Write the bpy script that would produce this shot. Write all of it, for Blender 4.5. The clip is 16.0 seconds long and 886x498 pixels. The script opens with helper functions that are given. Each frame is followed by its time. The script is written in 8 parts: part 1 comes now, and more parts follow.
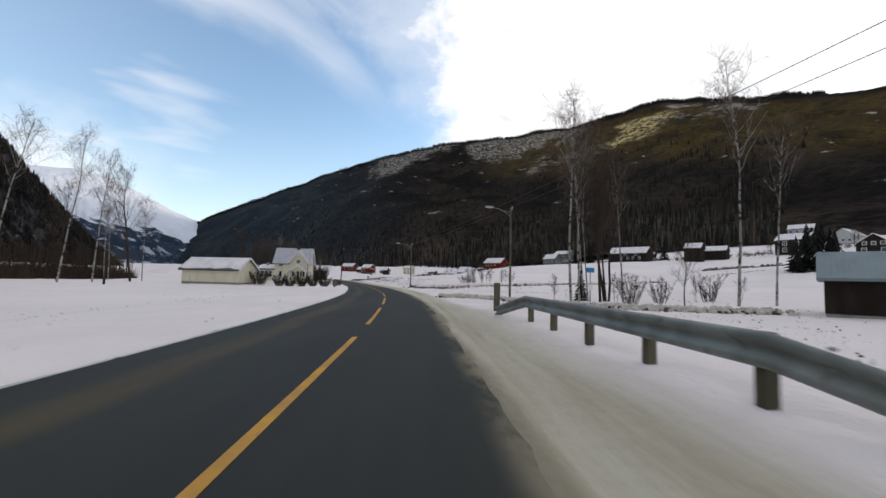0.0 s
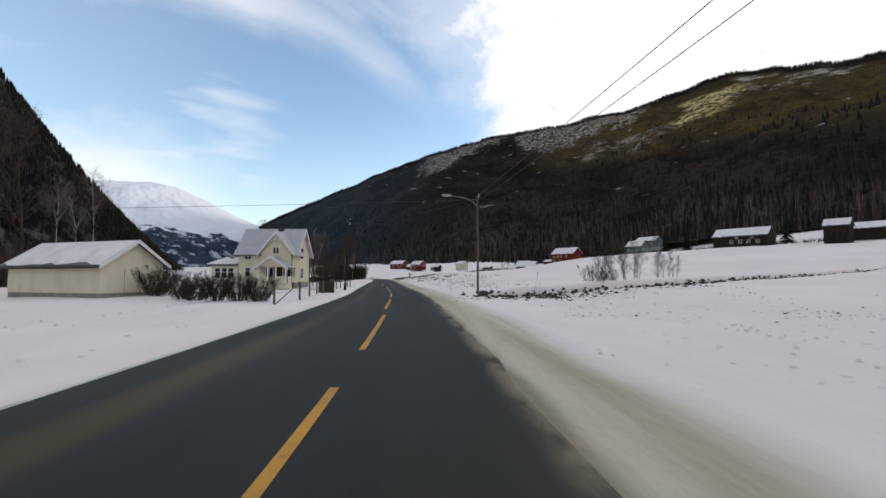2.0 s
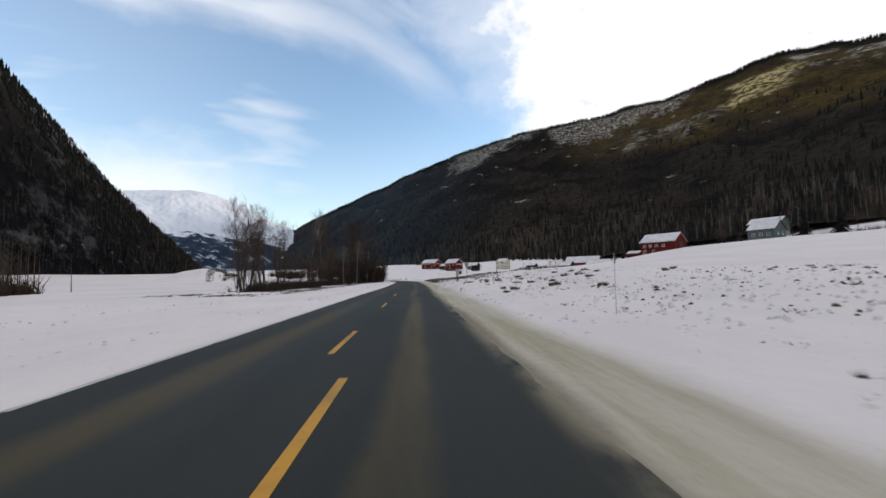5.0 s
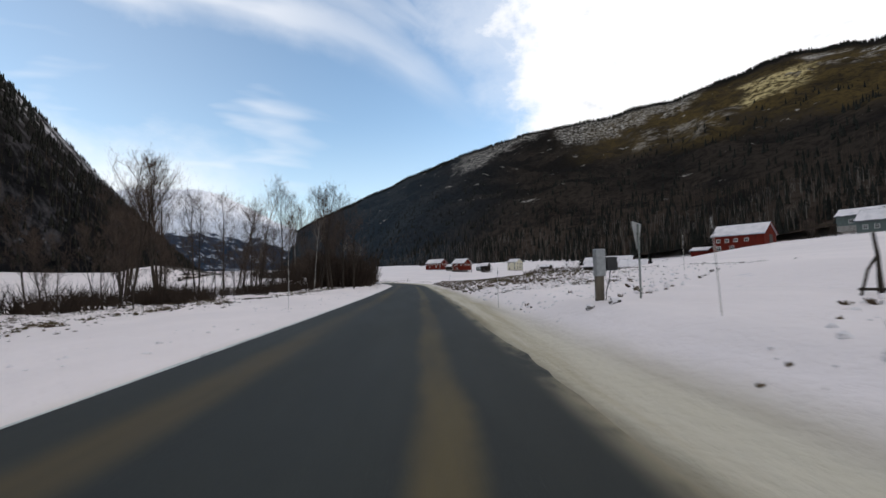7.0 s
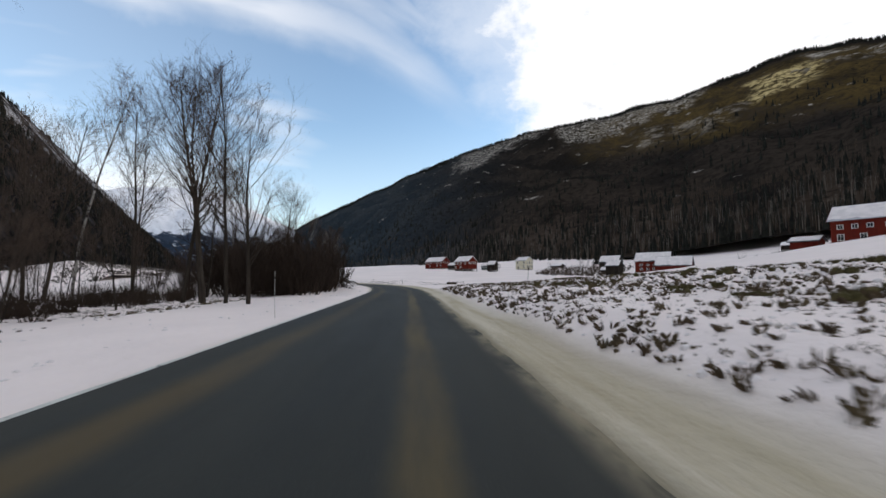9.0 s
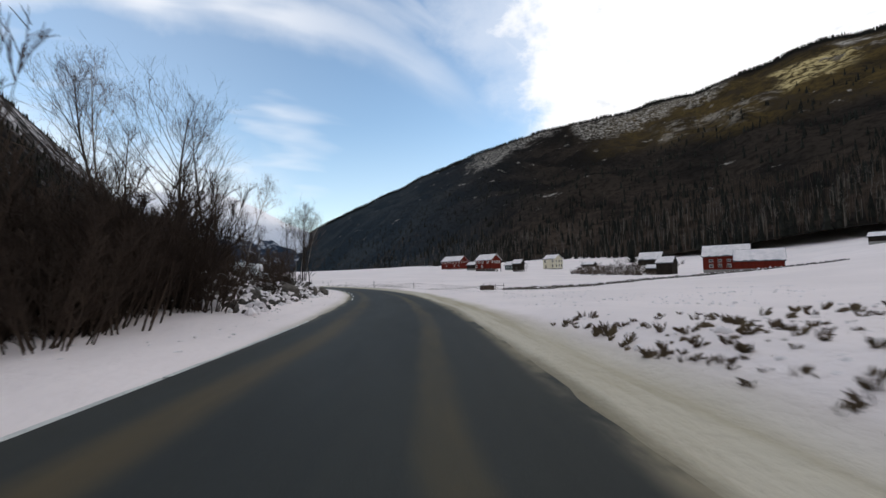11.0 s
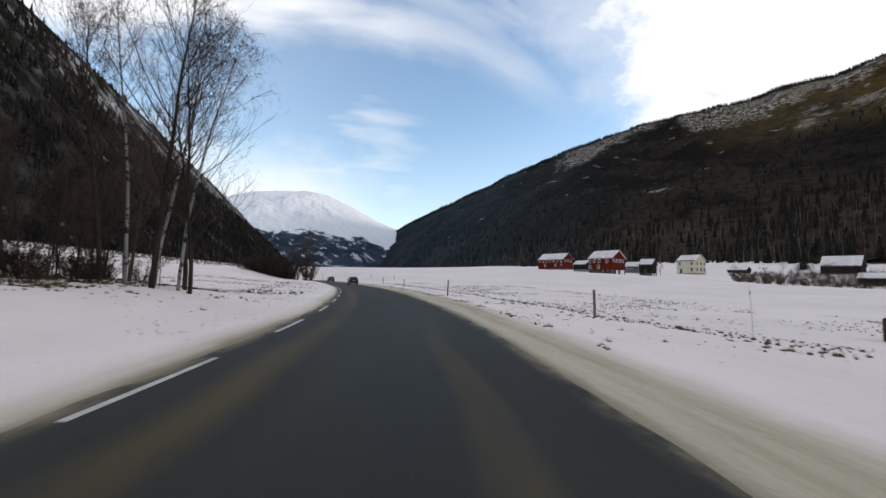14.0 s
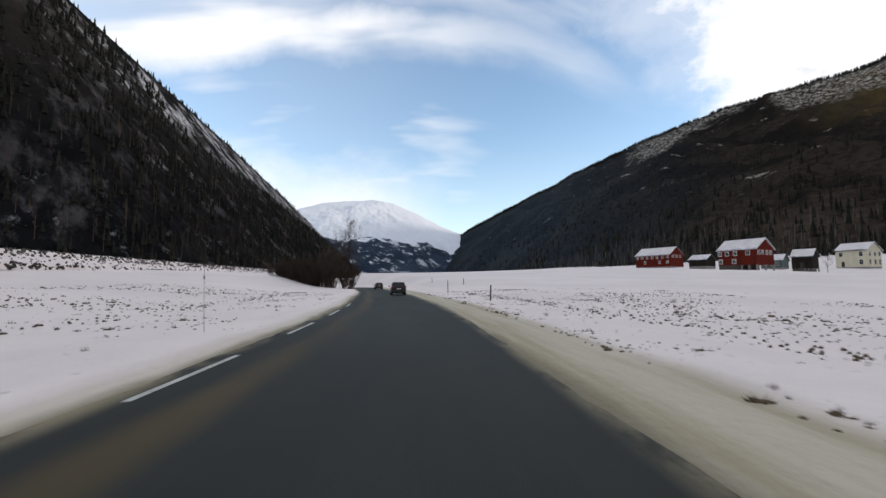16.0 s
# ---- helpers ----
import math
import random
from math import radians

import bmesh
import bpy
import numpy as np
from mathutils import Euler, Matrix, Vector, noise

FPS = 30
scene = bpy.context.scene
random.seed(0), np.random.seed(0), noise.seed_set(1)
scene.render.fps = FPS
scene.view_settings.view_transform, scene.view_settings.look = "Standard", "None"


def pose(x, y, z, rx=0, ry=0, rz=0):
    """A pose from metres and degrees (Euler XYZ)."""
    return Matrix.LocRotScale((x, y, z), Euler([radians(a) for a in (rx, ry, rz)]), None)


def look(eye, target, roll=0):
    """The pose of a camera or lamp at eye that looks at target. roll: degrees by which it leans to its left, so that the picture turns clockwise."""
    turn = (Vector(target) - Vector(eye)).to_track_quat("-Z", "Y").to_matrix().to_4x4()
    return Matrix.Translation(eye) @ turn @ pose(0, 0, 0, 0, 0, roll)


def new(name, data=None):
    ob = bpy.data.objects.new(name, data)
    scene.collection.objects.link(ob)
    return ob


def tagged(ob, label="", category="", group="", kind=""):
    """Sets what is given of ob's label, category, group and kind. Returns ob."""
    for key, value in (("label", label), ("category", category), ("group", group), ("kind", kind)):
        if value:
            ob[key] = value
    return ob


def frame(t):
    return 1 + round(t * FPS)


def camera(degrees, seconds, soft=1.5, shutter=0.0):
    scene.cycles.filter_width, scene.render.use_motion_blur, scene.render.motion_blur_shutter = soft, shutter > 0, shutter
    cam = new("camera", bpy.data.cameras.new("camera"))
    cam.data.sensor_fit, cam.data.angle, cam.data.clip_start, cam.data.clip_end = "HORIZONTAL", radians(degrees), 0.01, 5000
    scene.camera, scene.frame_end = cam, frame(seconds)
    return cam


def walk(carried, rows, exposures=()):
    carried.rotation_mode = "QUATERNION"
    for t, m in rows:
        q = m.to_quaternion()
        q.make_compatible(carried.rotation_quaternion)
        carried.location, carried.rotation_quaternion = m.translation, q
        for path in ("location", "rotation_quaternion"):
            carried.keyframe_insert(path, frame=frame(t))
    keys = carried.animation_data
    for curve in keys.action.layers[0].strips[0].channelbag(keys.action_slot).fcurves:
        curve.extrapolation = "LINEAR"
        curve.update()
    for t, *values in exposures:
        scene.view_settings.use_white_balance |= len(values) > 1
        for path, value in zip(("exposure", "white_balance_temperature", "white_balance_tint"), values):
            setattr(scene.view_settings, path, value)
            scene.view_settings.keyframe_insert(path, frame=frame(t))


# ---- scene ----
cam = camera(92.54, 16.0, shutter=0.12)
PATH = [
    (0, 0.000, 0.000, 1.493, 4.19, 1.41, 0.09),
    (0.5, -0.603, 9.591, 1.515, 4.23, 1.32, 1.40),
    (1, -1.470, 19.140, 1.547, 3.91, 0.94, 2.95),
    (1.5, -2.591, 28.606, 1.492, 3.57, 0.06, 4.70),
    (2, -4.013, 37.945, 1.542, 3.62, -0.06, 7.15),
    (2.5, -5.783, 47.081, 1.515, 3.77, 0.16, 9.14),
    (3, -7.726, 56.067, 1.469, 3.83, 0.28, 10.20),
    (3.5, -9.809, 64.924, 1.434, 3.72, -0.40, 10.73),
    (4, -12.025, 73.751, 1.378, 3.51, -1.36, 11.10),
    (6.5, -24.356, 117.606, 1.506, 4.07, -0.40, 12.14),
    (7, -26.739, 126.348, 1.487, 3.92, -0.60, 11.92),
    (7.5, -29.073, 135.053, 1.492, 3.80, -0.70, 11.83),
    (8, -31.332, 143.735, 1.501, 3.78, -0.62, 11.68),
    (8.5, -33.579, 152.381, 1.501, 3.83, -0.07, 11.77),
    (9, -35.887, 160.976, 1.506, 3.91, -0.46, 11.81),
    (11.5, -48.734, 203.557, 1.539, 4.09, -0.90, 14.87),
    (12, -51.585, 211.990, 1.483, 3.77, -0.08, 16.76),
    (12.5, -54.740, 220.303, 1.443, 4.07, 1.37, 18.73),
    (13, -58.217, 228.462, 1.514, 4.25, 1.29, 20.89),
    (13.5, -61.964, 236.454, 1.518, 4.18, 1.45, 23.02),
    (14, -66.027, 244.311, 1.508, 4.09, 1.44, 24.90),
    (14.5, -70.394, 252.022, 1.497, 4.35, 0.65, 26.97),
    (15, -75.042, 259.569, 1.510, 4.37, 0.84, 29.42),
    (15.5, -79.971, 266.922, 1.456, 4.62, 0.84, 31.58),
    (16, -85.079, 274.130, 1.516, 4.53, 0.17, 33.72),
]
walk(cam, [(t, pose(x, y, z, 90 + p, -r, w)) for t, x, y, z, p, r, w in PATH], [(0, 0.13), (16, 0.13)])

# ---- world, sun and sky ----
world = bpy.data.worlds.new("winter_sky")
scene.world = world
world.use_nodes = True
wt = world.node_tree
wt.nodes.clear()


def wmath(op, a, b=None, c=None, clamp=False):
    n = wt.nodes.new("ShaderNodeMath")
    n.operation, n.use_clamp = op, clamp
    for i, v in enumerate((a, b, c)):
        if v is None:
            continue
        if isinstance(v, (int, float)):
            n.inputs[i].default_value = v
        else:
            wt.links.new(v, n.inputs[i])
    return n.outputs[0]


def wstep(v, lo, hi):
    n = wt.nodes.new("ShaderNodeMapRange")
    n.interpolation_type = "SMOOTHSTEP"
    wt.links.new(v, n.inputs[0])
    n.inputs[1].default_value, n.inputs[2].default_value = lo, hi
    return n.outputs[0]


def wmix(f, a, b):
    n = wt.nodes.new("ShaderNodeMix")
    n.data_type = "RGBA"
    for v, i in ((f, 0), (a, 6), (b, 7)):
        if isinstance(v, tuple):
            n.inputs[i].default_value = v
        elif isinstance(v, float):
            n.inputs[i].default_value = v
        else:
            wt.links.new(v, n.inputs[i])
    return n.outputs[2]


def wnoise(vec, scale, detail=5.0, rough=0.55, stretch=(1, 1, 1)):
    m = wt.nodes.new("ShaderNodeMapping")
    m.inputs[3].default_value = stretch
    wt.links.new(vec, m.inputs[0])
    n = wt.nodes.new("ShaderNodeTexNoise")
    n.inputs["Scale"].default_value, n.inputs["Detail"].default_value, n.inputs["Roughness"].default_value = scale, detail, rough
    wt.links.new(m.outputs[0], n.inputs["Vector"])
    return n.outputs[0]


sky = wt.nodes.new("ShaderNodeTexSky")
sky.sky_type, sky.sun_disc = "NISHITA", False
sky.sun_elevation, sky.sun_rotation = radians(14), radians(62)
sky.air_density, sky.dust_density, sky.ozone_density = 1.0, 0.6, 1.6
coord = wt.nodes.new("ShaderNodeTexCoord").outputs["Generated"]
sep = wt.nodes.new("ShaderNodeSeparateXYZ")
wt.links.new(coord, sep.inputs[0])
az = wmath("MULTIPLY", wmath("ARCTAN2", sep.outputs[0], sep.outputs[1]), 57.2958)
el = wmath("MULTIPLY", wmath("ARCSINE", sep.outputs[2]), 57.2958)
big = wnoise(coord, 3.2, 6.0, 0.6)
fine = wnoise(coord, 9.0, 7.0, 0.62, (1, 1, 1.6))
wisp = wnoise(coord, 4.5, 6.0, 0.6, (1.0, 1.0, 4.5))
# the large bank of cloud over the eastern side
edge = wmath("ADD", wmath("ADD", az, wmath("MULTIPLY", el, 0.78)), -15.5)
edge = wmath("ADD", edge, wmath("MULTIPLY", wmath("SUBTRACT", big, 0.5), 20.0))
edge = wmath("ADD", edge, wmath("MULTIPLY", wmath("SUBTRACT", fine, 0.5), 17.0))
core = wmath("ADD", wmath("ADD", az, wmath("MULTIPLY", el, 0.12)), -1.8)
core = wmath("ADD", core, wmath("MULTIPLY", wmath("SUBTRACT", big, 0.5), 17.0))
core = wmath("ADD", core, wmath("MULTIPLY", wmath("SUBTRACT", fine, 0.5), 16.0))
front = wmath("MAXIMUM", wstep(core, -4.0, 3.6), wmath("MULTIPLY", wstep(edge, -9.0, 7.0), 0.42))
bank = wmath("MULTIPLY", front, wmath("MULTIPLY", wstep(el, 62.0, 40.0), wstep(az, 130.0, 75.0)))
# a high arching band of thin cloud, broad towards the west
off = wmath("ADD", az, 34.0)
fall = wmath("ADD", 0.0045, wmath("MULTIPLY", wstep(off, -8.0, 8.0), 0.0085))
arch = wmath("SUBTRACT", 30.5, wmath("MULTIPLY", wmath("MULTIPLY", off, off), fall))
above = wmath("ADD", wmath("SUBTRACT", el, arch), wmath("MULTIPLY", wmath("SUBTRACT", big, 0.5), 7.0))
west = wstep(az, -40.0, -62.0)
# long soft fibres that follow the arch
comb = wt.nodes.new("ShaderNodeCombineXYZ")
wt.links.new(wmath("MULTIPLY", az, 0.022), comb.inputs[0])
wt.links.new(wmath("MULTIPLY", wmath("SUBTRACT", el, arch), 0.10), comb.inputs[1])
fibre = wnoise(comb.outputs[0], 1.7, 3.5, 0.5)
upper = wmath("MAXIMUM", wstep(above, 5.5, 1.0), west)
streak = wmath("MULTIPLY", wmath("MULTIPLY", wstep(above, -3.5, 0.5), upper), wmath("ADD", 0.35, wmath("MULTIPLY", wstep(fibre, 0.36, 0.60), 0.65)))
streak = wmath("MULTIPLY", streak, wmath("ADD", 0.36, wmath("MULTIPLY", wstep(az, -20.0, -50.0), 0.64)))
streak = wmath("MULTIPLY", streak, wmath("MULTIPLY", wstep(az, -4.0, -18.0), wstep(az, -125.0, -95.0)))
veil = wmath("MULTIPLY", wmath("MULTIPLY", wstep(above, -1.0, 9.0), wstep(fibre, 0.42, 0.66)), 0.55)
wisps = wmath("MULTIPLY", wmath("MULTIPLY", wstep(fibre, 0.47, 0.64), wmath("MULTIPLY", wstep(el, 27.0, 20.0), wstep(el, 7.0, 13.0))), wstep(az, -22.0, -40.0))
low = wmath("MULTIPLY", wstep(wmath("ADD", el, wmath("MULTIPLY", fine, 9.0)), 25.0, 12.0), wstep(az, -27.0, -47.0))
haze = wmath("MAXIMUM", wmath("MULTIPLY", wstep(el, 22.0, 2.0), 0.22), wmath("MULTIPLY", wstep(az, -20.0, -55.0), 0.10))
cloud = wmath("MAXIMUM", bank, wmath("MULTIPLY", streak, 0.95))
cloud = wmath("MAXIMUM", cloud, veil)
cloud = wmath("MAXIMUM", cloud, wmath("MULTIPLY", wisps, 0.62))
cloud = wmath("MAXIMUM", cloud, wmath("MULTIPLY", low, 0.85))
cloud = wmath("MAXIMUM", cloud, haze)
# unseen grey overcast overhead and behind, added as neutral fill for the snow
thin = wmath("MAXIMUM", wstep(el, 42.0, 66.0), wstep(wmath("ABSOLUTE", az), 95.0, 140.0))
cloud = wmath("MAXIMUM", cloud, wmath("MULTIPLY", thin, 0.66))
scaled = wt.nodes.new("ShaderNodeVectorMath")
scaled.operation = "SCALE"
scaled.inputs[3].default_value = 0.258
wt.links.new(sky.outputs[0], scaled.inputs[0])
white = wmix(wmath("MULTIPLY", wstep(fine, 0.56, 0.72), wstep(az, -8.0, 12.0)), (1.0, 1.0, 1.02, 1), (0.74, 0.77, 0.82, 1))
white = wmix(wmath("MULTIPLY", thin, 0.9), white, (0.66, 0.64, 0.62, 1))
mixed = wmix(cloud, scaled.outputs[0], white)
bg = wt.nodes.new("ShaderNodeBackground")
bg.inputs[1].default_value = 1.0
wt.links.new(mixed, bg.inputs[0])
wo = wt.nodes.new("ShaderNodeOutputWorld")
wt.links.new(bg.outputs[0], wo.inputs[0])

sun = new("sun", bpy.data.lights.new("sun", "SUN"))
sun.data.energy, sun.data.angle, sun.data.color = 1.7, radians(12), (1.0, 0.86, 0.71)
sun.matrix_world = look((400, 214, 122), (0, 0, 0))


# ---- materials ----
def links(mat):
    return mat.node_tree.nodes, mat.node_tree.links


def paint(name, c1, c2=None, scale=1.0, rough=0.7, bump=0.0, bump_scale=None, metal=0.0, contrast=(0.35, 0.65), stretch=(1, 1, 1),
          speck=None, speck_scale=8.0, speck_at=(0.6, 0.7), random=0.0, dist=0.05, speck_stretch=(1, 1, 1), island=False):
    """Two colours by a noise in object space, a third as specks, a bump, and some spread between objects."""
    mat = bpy.data.materials.new(name)
    mat.use_nodes = True
    ns, ls = links(mat)
    p = ns["Principled BSDF"]
    p.inputs["Roughness"].default_value, p.inputs["Metallic"].default_value = rough, metal
    p.inputs["Specular IOR Level"].default_value = 0.08 if rough >= 0.8 else 0.4
    tc = ns.new("ShaderNodeTexCoord")

    def tex(sc, st, detail=6.0):
        m = ns.new("ShaderNodeMapping")
        m.inputs[3].default_value = st
        ls.new(tc.outputs["Object"], m.inputs[0])
        n = ns.new("ShaderNodeTexNoise")
        n.inputs["Scale"].default_value, n.inputs["Detail"].default_value, n.inputs["Roughness"].default_value = sc, detail, 0.6
        ls.new(m.outputs[0], n.inputs["Vector"])
        return n.outputs[0]

    def ramp(v, lo, hi):
        r = ns.new("ShaderNodeMapRange")
        r.interpolation_type = "SMOOTHSTEP"
        r.inputs[1].default_value, r.inputs[2].default_value = lo, hi
        ls.new(v, r.inputs[0])
        return r.outputs[0]

    def mix(f, a, b):
        n = ns.new("ShaderNodeMix")
        n.data_type = "RGBA"
        ls.new(f, n.inputs[0])
        for v, i in ((a, 6), (b, 7)):
            if isinstance(v, tuple):
                n.inputs[i].default_value = (*v, 1) if len(v) == 3 else v
            else:
                ls.new(v, n.inputs[i])
        return n.outputs[2]

    col = mix(ramp(tex(scale, stretch), *contrast), c1, c2 or tuple(min(1, v * 0.8) for v in c1))
    if speck:
        col = mix(ramp(tex(speck_scale, speck_stretch), *speck_at), col, speck)
    if random:
        info = ns.new("ShaderNodeNewGeometry").outputs["Random Per Island"] if island else ns.new("ShaderNodeObjectInfo").outputs["Random"]
        h = ns.new("ShaderNodeHueSaturation")
        r = ns.new("ShaderNodeMapRange")
        r.inputs[3].default_value, r.inputs[4].default_value = 1 - random, 1 + random
        ls.new(info, r.inputs[0])
        ls.new(r.outputs[0], h.inputs["Value"])
        ls.new(col, h.inputs["Color"])
        col = h.outputs[0]
    ls.new(col, p.inputs["Base Color"])
    if bump:
        b = ns.new("ShaderNodeBump")
        b.inputs["Strength"].default_value, b.inputs["Distance"].default_value = bump, dist
        ls.new(tex(bump_scale or scale * 6, stretch), b.inputs["Height"])
        ls.new(b.outputs[0], p.inputs["Normal"])
    return mat


SNOW = paint("snow", (0.885, 0.795, 0.770), (0.80, 0.72, 0.70), 0.05, 0.8, 0.65, 1.6, dist=0.18, contrast=(0.3, 0.7),
             speck=(0.62, 0.60, 0.62), speck_scale=0.55, speck_at=(0.62, 0.75))
ROOFSNOW = paint("roof_snow", (0.85, 0.795, 0.79), (0.71, 0.67, 0.67), 0.6, 0.8, 0.4, 3.0, dist=0.05)


def slope_material(name, kind, dark, brown, ochre, snow, lift, sunny=(0.0, 0.1), pale=None):
    """A wooded mountain side: dark wood, brown leafless wood, dry grass and painted sunlight on the heights, snow on
    ledges and in gullies.
    """
    mat = bpy.data.materials.new(name)
    mat.use_nodes = True
    ns, ls = links(mat)
    p = ns["Principled BSDF"]
    p.inputs["Roughness"].default_value = 0.95
    p.inputs["Specular IOR Level"].default_value = 0.0
    tc = ns.new("ShaderNodeTexCoord")
    xyz = ns.new("ShaderNodeSeparateXYZ")
    ls.new(tc.outputs["Object"], xyz.inputs[0])

    def tex(sc, st=(1, 1, 1), detail=8.0, rough=0.6):
        m = ns.new("ShaderNodeMapping")
        m.inputs[3].default_value = st
        ls.new(tc.outputs["Object"], m.inputs[0])
        n = ns.new("ShaderNodeTexNoise")
        n.inputs["Scale"].default_value, n.inputs["Detail"].default_value, n.inputs["Roughness"].default_value = sc, detail, rough
        ls.new(m.outputs[0], n.inputs["Vector"])
        return n.outputs[0]

    def ramp(v, lo, hi):
        r = ns.new("ShaderNodeMapRange")
        r.interpolation_type = "SMOOTHSTEP"
        r.inputs[1].default_value, r.inputs[2].default_value = lo, hi
        ls.new(v, r.inputs[0])
        return r.outputs[0]

    def calc(op, a, b):
        n = ns.new("ShaderNodeMath")
        n.operation = op
        for v, i in ((a, 0), (b, 1)):
            if isinstance(v, (int, float)):
                n.inputs[i].default_value = v
            else:
                ls.new(v, n.inputs[i])
        return n.outputs[0]

    def mix(f, a, b):
        n = ns.new("ShaderNodeMix")
        n.data_type = "RGBA"
        ls.new(f, n.inputs[0])
        for v, i in ((a, 6), (b, 7)):
            if isinstance(v, tuple):
                n.inputs[i].default_value = (*v, 1)
            else:
                ls.new(v, n.inputs[i])
        return n.outputs[2]

    uv = ns.new("ShaderNodeUVMap")
    uv.uv_map = "rise"
    place = ns.new("ShaderNodeSeparateXYZ")
    ls.new(uv.outputs[0], place.inputs[0])
    u, v = place.outputs[0], place.outputs[1]
    crowns = tex(0.085, (1, 1, 1.2), 5.0, 0.7)
    col = mix(ramp(tex(0.004), 0.42, 0.6), dark, brown)
    if kind == "wood":
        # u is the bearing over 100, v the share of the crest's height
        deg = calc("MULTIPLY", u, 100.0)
        wob = calc("MULTIPLY", calc("SUBTRACT", tex(0.0030, (1, 1, 1), 6.0), 0.5), 1.0)
        lift_v = calc("ADD", v, calc("MULTIPLY", wob, 0.22))
        lift_b = calc("ADD", deg, calc("MULTIPLY", wob, 9.0))
        # distance haze put into the wood's colour: bluer towards the far left end
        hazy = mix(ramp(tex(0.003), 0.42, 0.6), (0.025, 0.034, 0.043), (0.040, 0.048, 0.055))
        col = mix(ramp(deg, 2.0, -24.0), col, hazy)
        foot_wood = calc("MULTIPLY", ramp(lift_v, 0.62, 0.30), ramp(deg, -14.0, 4.0))
        col = mix(calc("MULTIPLY", foot_wood, ramp(tex(0.012, (1, 1, 0.6), 8.0, 0.7), 0.40, 0.62)), col, (0.072, 0.054, 0.042))
    col = mix(calc("MULTIPLY", ramp(crowns, 0.42, 0.66), 0.6), col, tuple(c * 0.4 for c in dark))
    ledge = tex(0.011, (1.0, 1.0, 2.6), 10.0, 0.74)
    if kind == "snow":
        high = ramp(v, *lift)
        white = ramp(calc("ADD", tex(0.006, (1.0, 1.0, 2.2), 10.0, 0.7), calc("MULTIPLY", high, 0.5)), 0.60, 0.68)
        gully = calc("MULTIPLY", ramp(tex(0.012, (1, 1, 0.35), 8.0, 0.72), 0.54, 0.64), 0.6)
        white = calc("MAXIMUM", white, gully)
    elif kind == "wood":
        def zone(b0, b1, w0, w1, slope=0.0, soft=0.02):
            """A stretch of the upper slope between two bearings and two heights; slope tilts it."""
            h = calc("SUBTRACT", lift_v, calc("MULTIPLY", calc("SUBTRACT", deg, b0), slope))
            side = calc("MULTIPLY", ramp(lift_b, b0 - 0.8, b0 + 0.8), ramp(lift_b, b1 + 0.8, b1 - 0.8))
            return calc("MULTIPLY", side, calc("MULTIPLY", ramp(h, w0 - soft, w0 + soft), ramp(v, w1 + 0.012, w1 - 0.004)))

        # the sunlit upper slope, its light painted in as an olive-ochre band
        olive = calc("MULTIPLY", calc("MULTIPLY", ramp(lift_v, 0.70, 0.82), ramp(lift_b, 2.0, 14.0)), ramp(v, 1.0, 0.965))
        olive = calc("MULTIPLY", olive, calc("ADD", 0.35, calc("MULTIPLY", ramp(tex(0.010, (1, 1, 1.4), 7.0, 0.7), 0.40, 0.60), 0.65)))
        col = mix(calc("MULTIPLY", olive, ramp(crowns, 0.26, 0.58)), col, ochre)
        open_wood = ramp(tex(0.055, (1, 1, 1.6), 7.0, 0.80), 0.46, 0.60)
        streaks = ramp(tex(0.016, (1, 1, 2.4), 9.0, 0.75), 0.45, 0.58)
        white = calc("MULTIPLY", zone(-9.5, 2.2, 0.875, 0.988, 0.0095), open_wood)
        white = calc("MAXIMUM", white, calc("MULTIPLY", zone(4.6, 20.0, 0.862, 0.990, 0.0066), open_wood))
        white = calc("MAXIMUM", white, calc("MULTIPLY", zone(30.0, 40.0, 0.945, 0.975, 0.002), streaks))
        white = calc("MAXIMUM", white, calc("MULTIPLY", zone(13.5, 24.5, 0.765, 0.865, 0.007), calc("MULTIPLY", streaks, 0.4)))
        # one patch of sunshine on the snow, painted as warm pale ochre
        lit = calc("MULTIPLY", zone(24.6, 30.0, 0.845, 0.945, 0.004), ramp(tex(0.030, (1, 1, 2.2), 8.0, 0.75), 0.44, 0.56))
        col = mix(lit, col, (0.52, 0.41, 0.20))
        white = calc("MAXIMUM", white, calc("MULTIPLY", ramp(ledge, 0.63, 0.67), calc("MULTIPLY", ramp(v, 0.35, 0.6), 0.7)))
        white = calc("MULTIPLY", white, calc("ADD", 0.25, calc("MULTIPLY", ramp(crowns, 0.34, 0.52), 0.75)))
    else:
        high = ramp(v, *lift)
        crest = ramp(v, 0.985, 0.93)
        dry = calc("MULTIPLY", calc("MULTIPLY", ramp(tex(0.003, (1, 1, 1.6), 5.0), 0.36, 0.52), calc("MULTIPLY", high, crest)), ramp(u, *sunny))
        col = mix(calc("MULTIPLY", dry, ramp(crowns, 0.30, 0.62)), col, ochre)
        rocky = calc("MULTIPLY", ramp(tex(0.05, (1, 1, 0.28), 7.0, 0.72), 0.50, 0.66), ramp(tex(0.007), 0.36, 0.6))
        col = mix(rocky, col, pale)
        band = calc("MULTIPLY", calc("MULTIPLY", ramp(v, 0.60, 0.76), ramp(v, 0.985, 0.93)), ramp(u, 0.66, 0.54))
        band = calc("MULTIPLY", band, ramp(tex(0.012, (1, 1, 1), 4.0), 0.40, 0.54))
        white = calc("MULTIPLY", ramp(tex(0.04, (1, 1, 0.5), 8.0, 0.74), 0.45, 0.56), band)
        fleck = calc("MULTIPLY", ramp(tex(0.075, (1, 1, 0.6), 6.0, 0.75), 0.57, 0.66), ramp(tex(0.009), 0.44, 0.62))
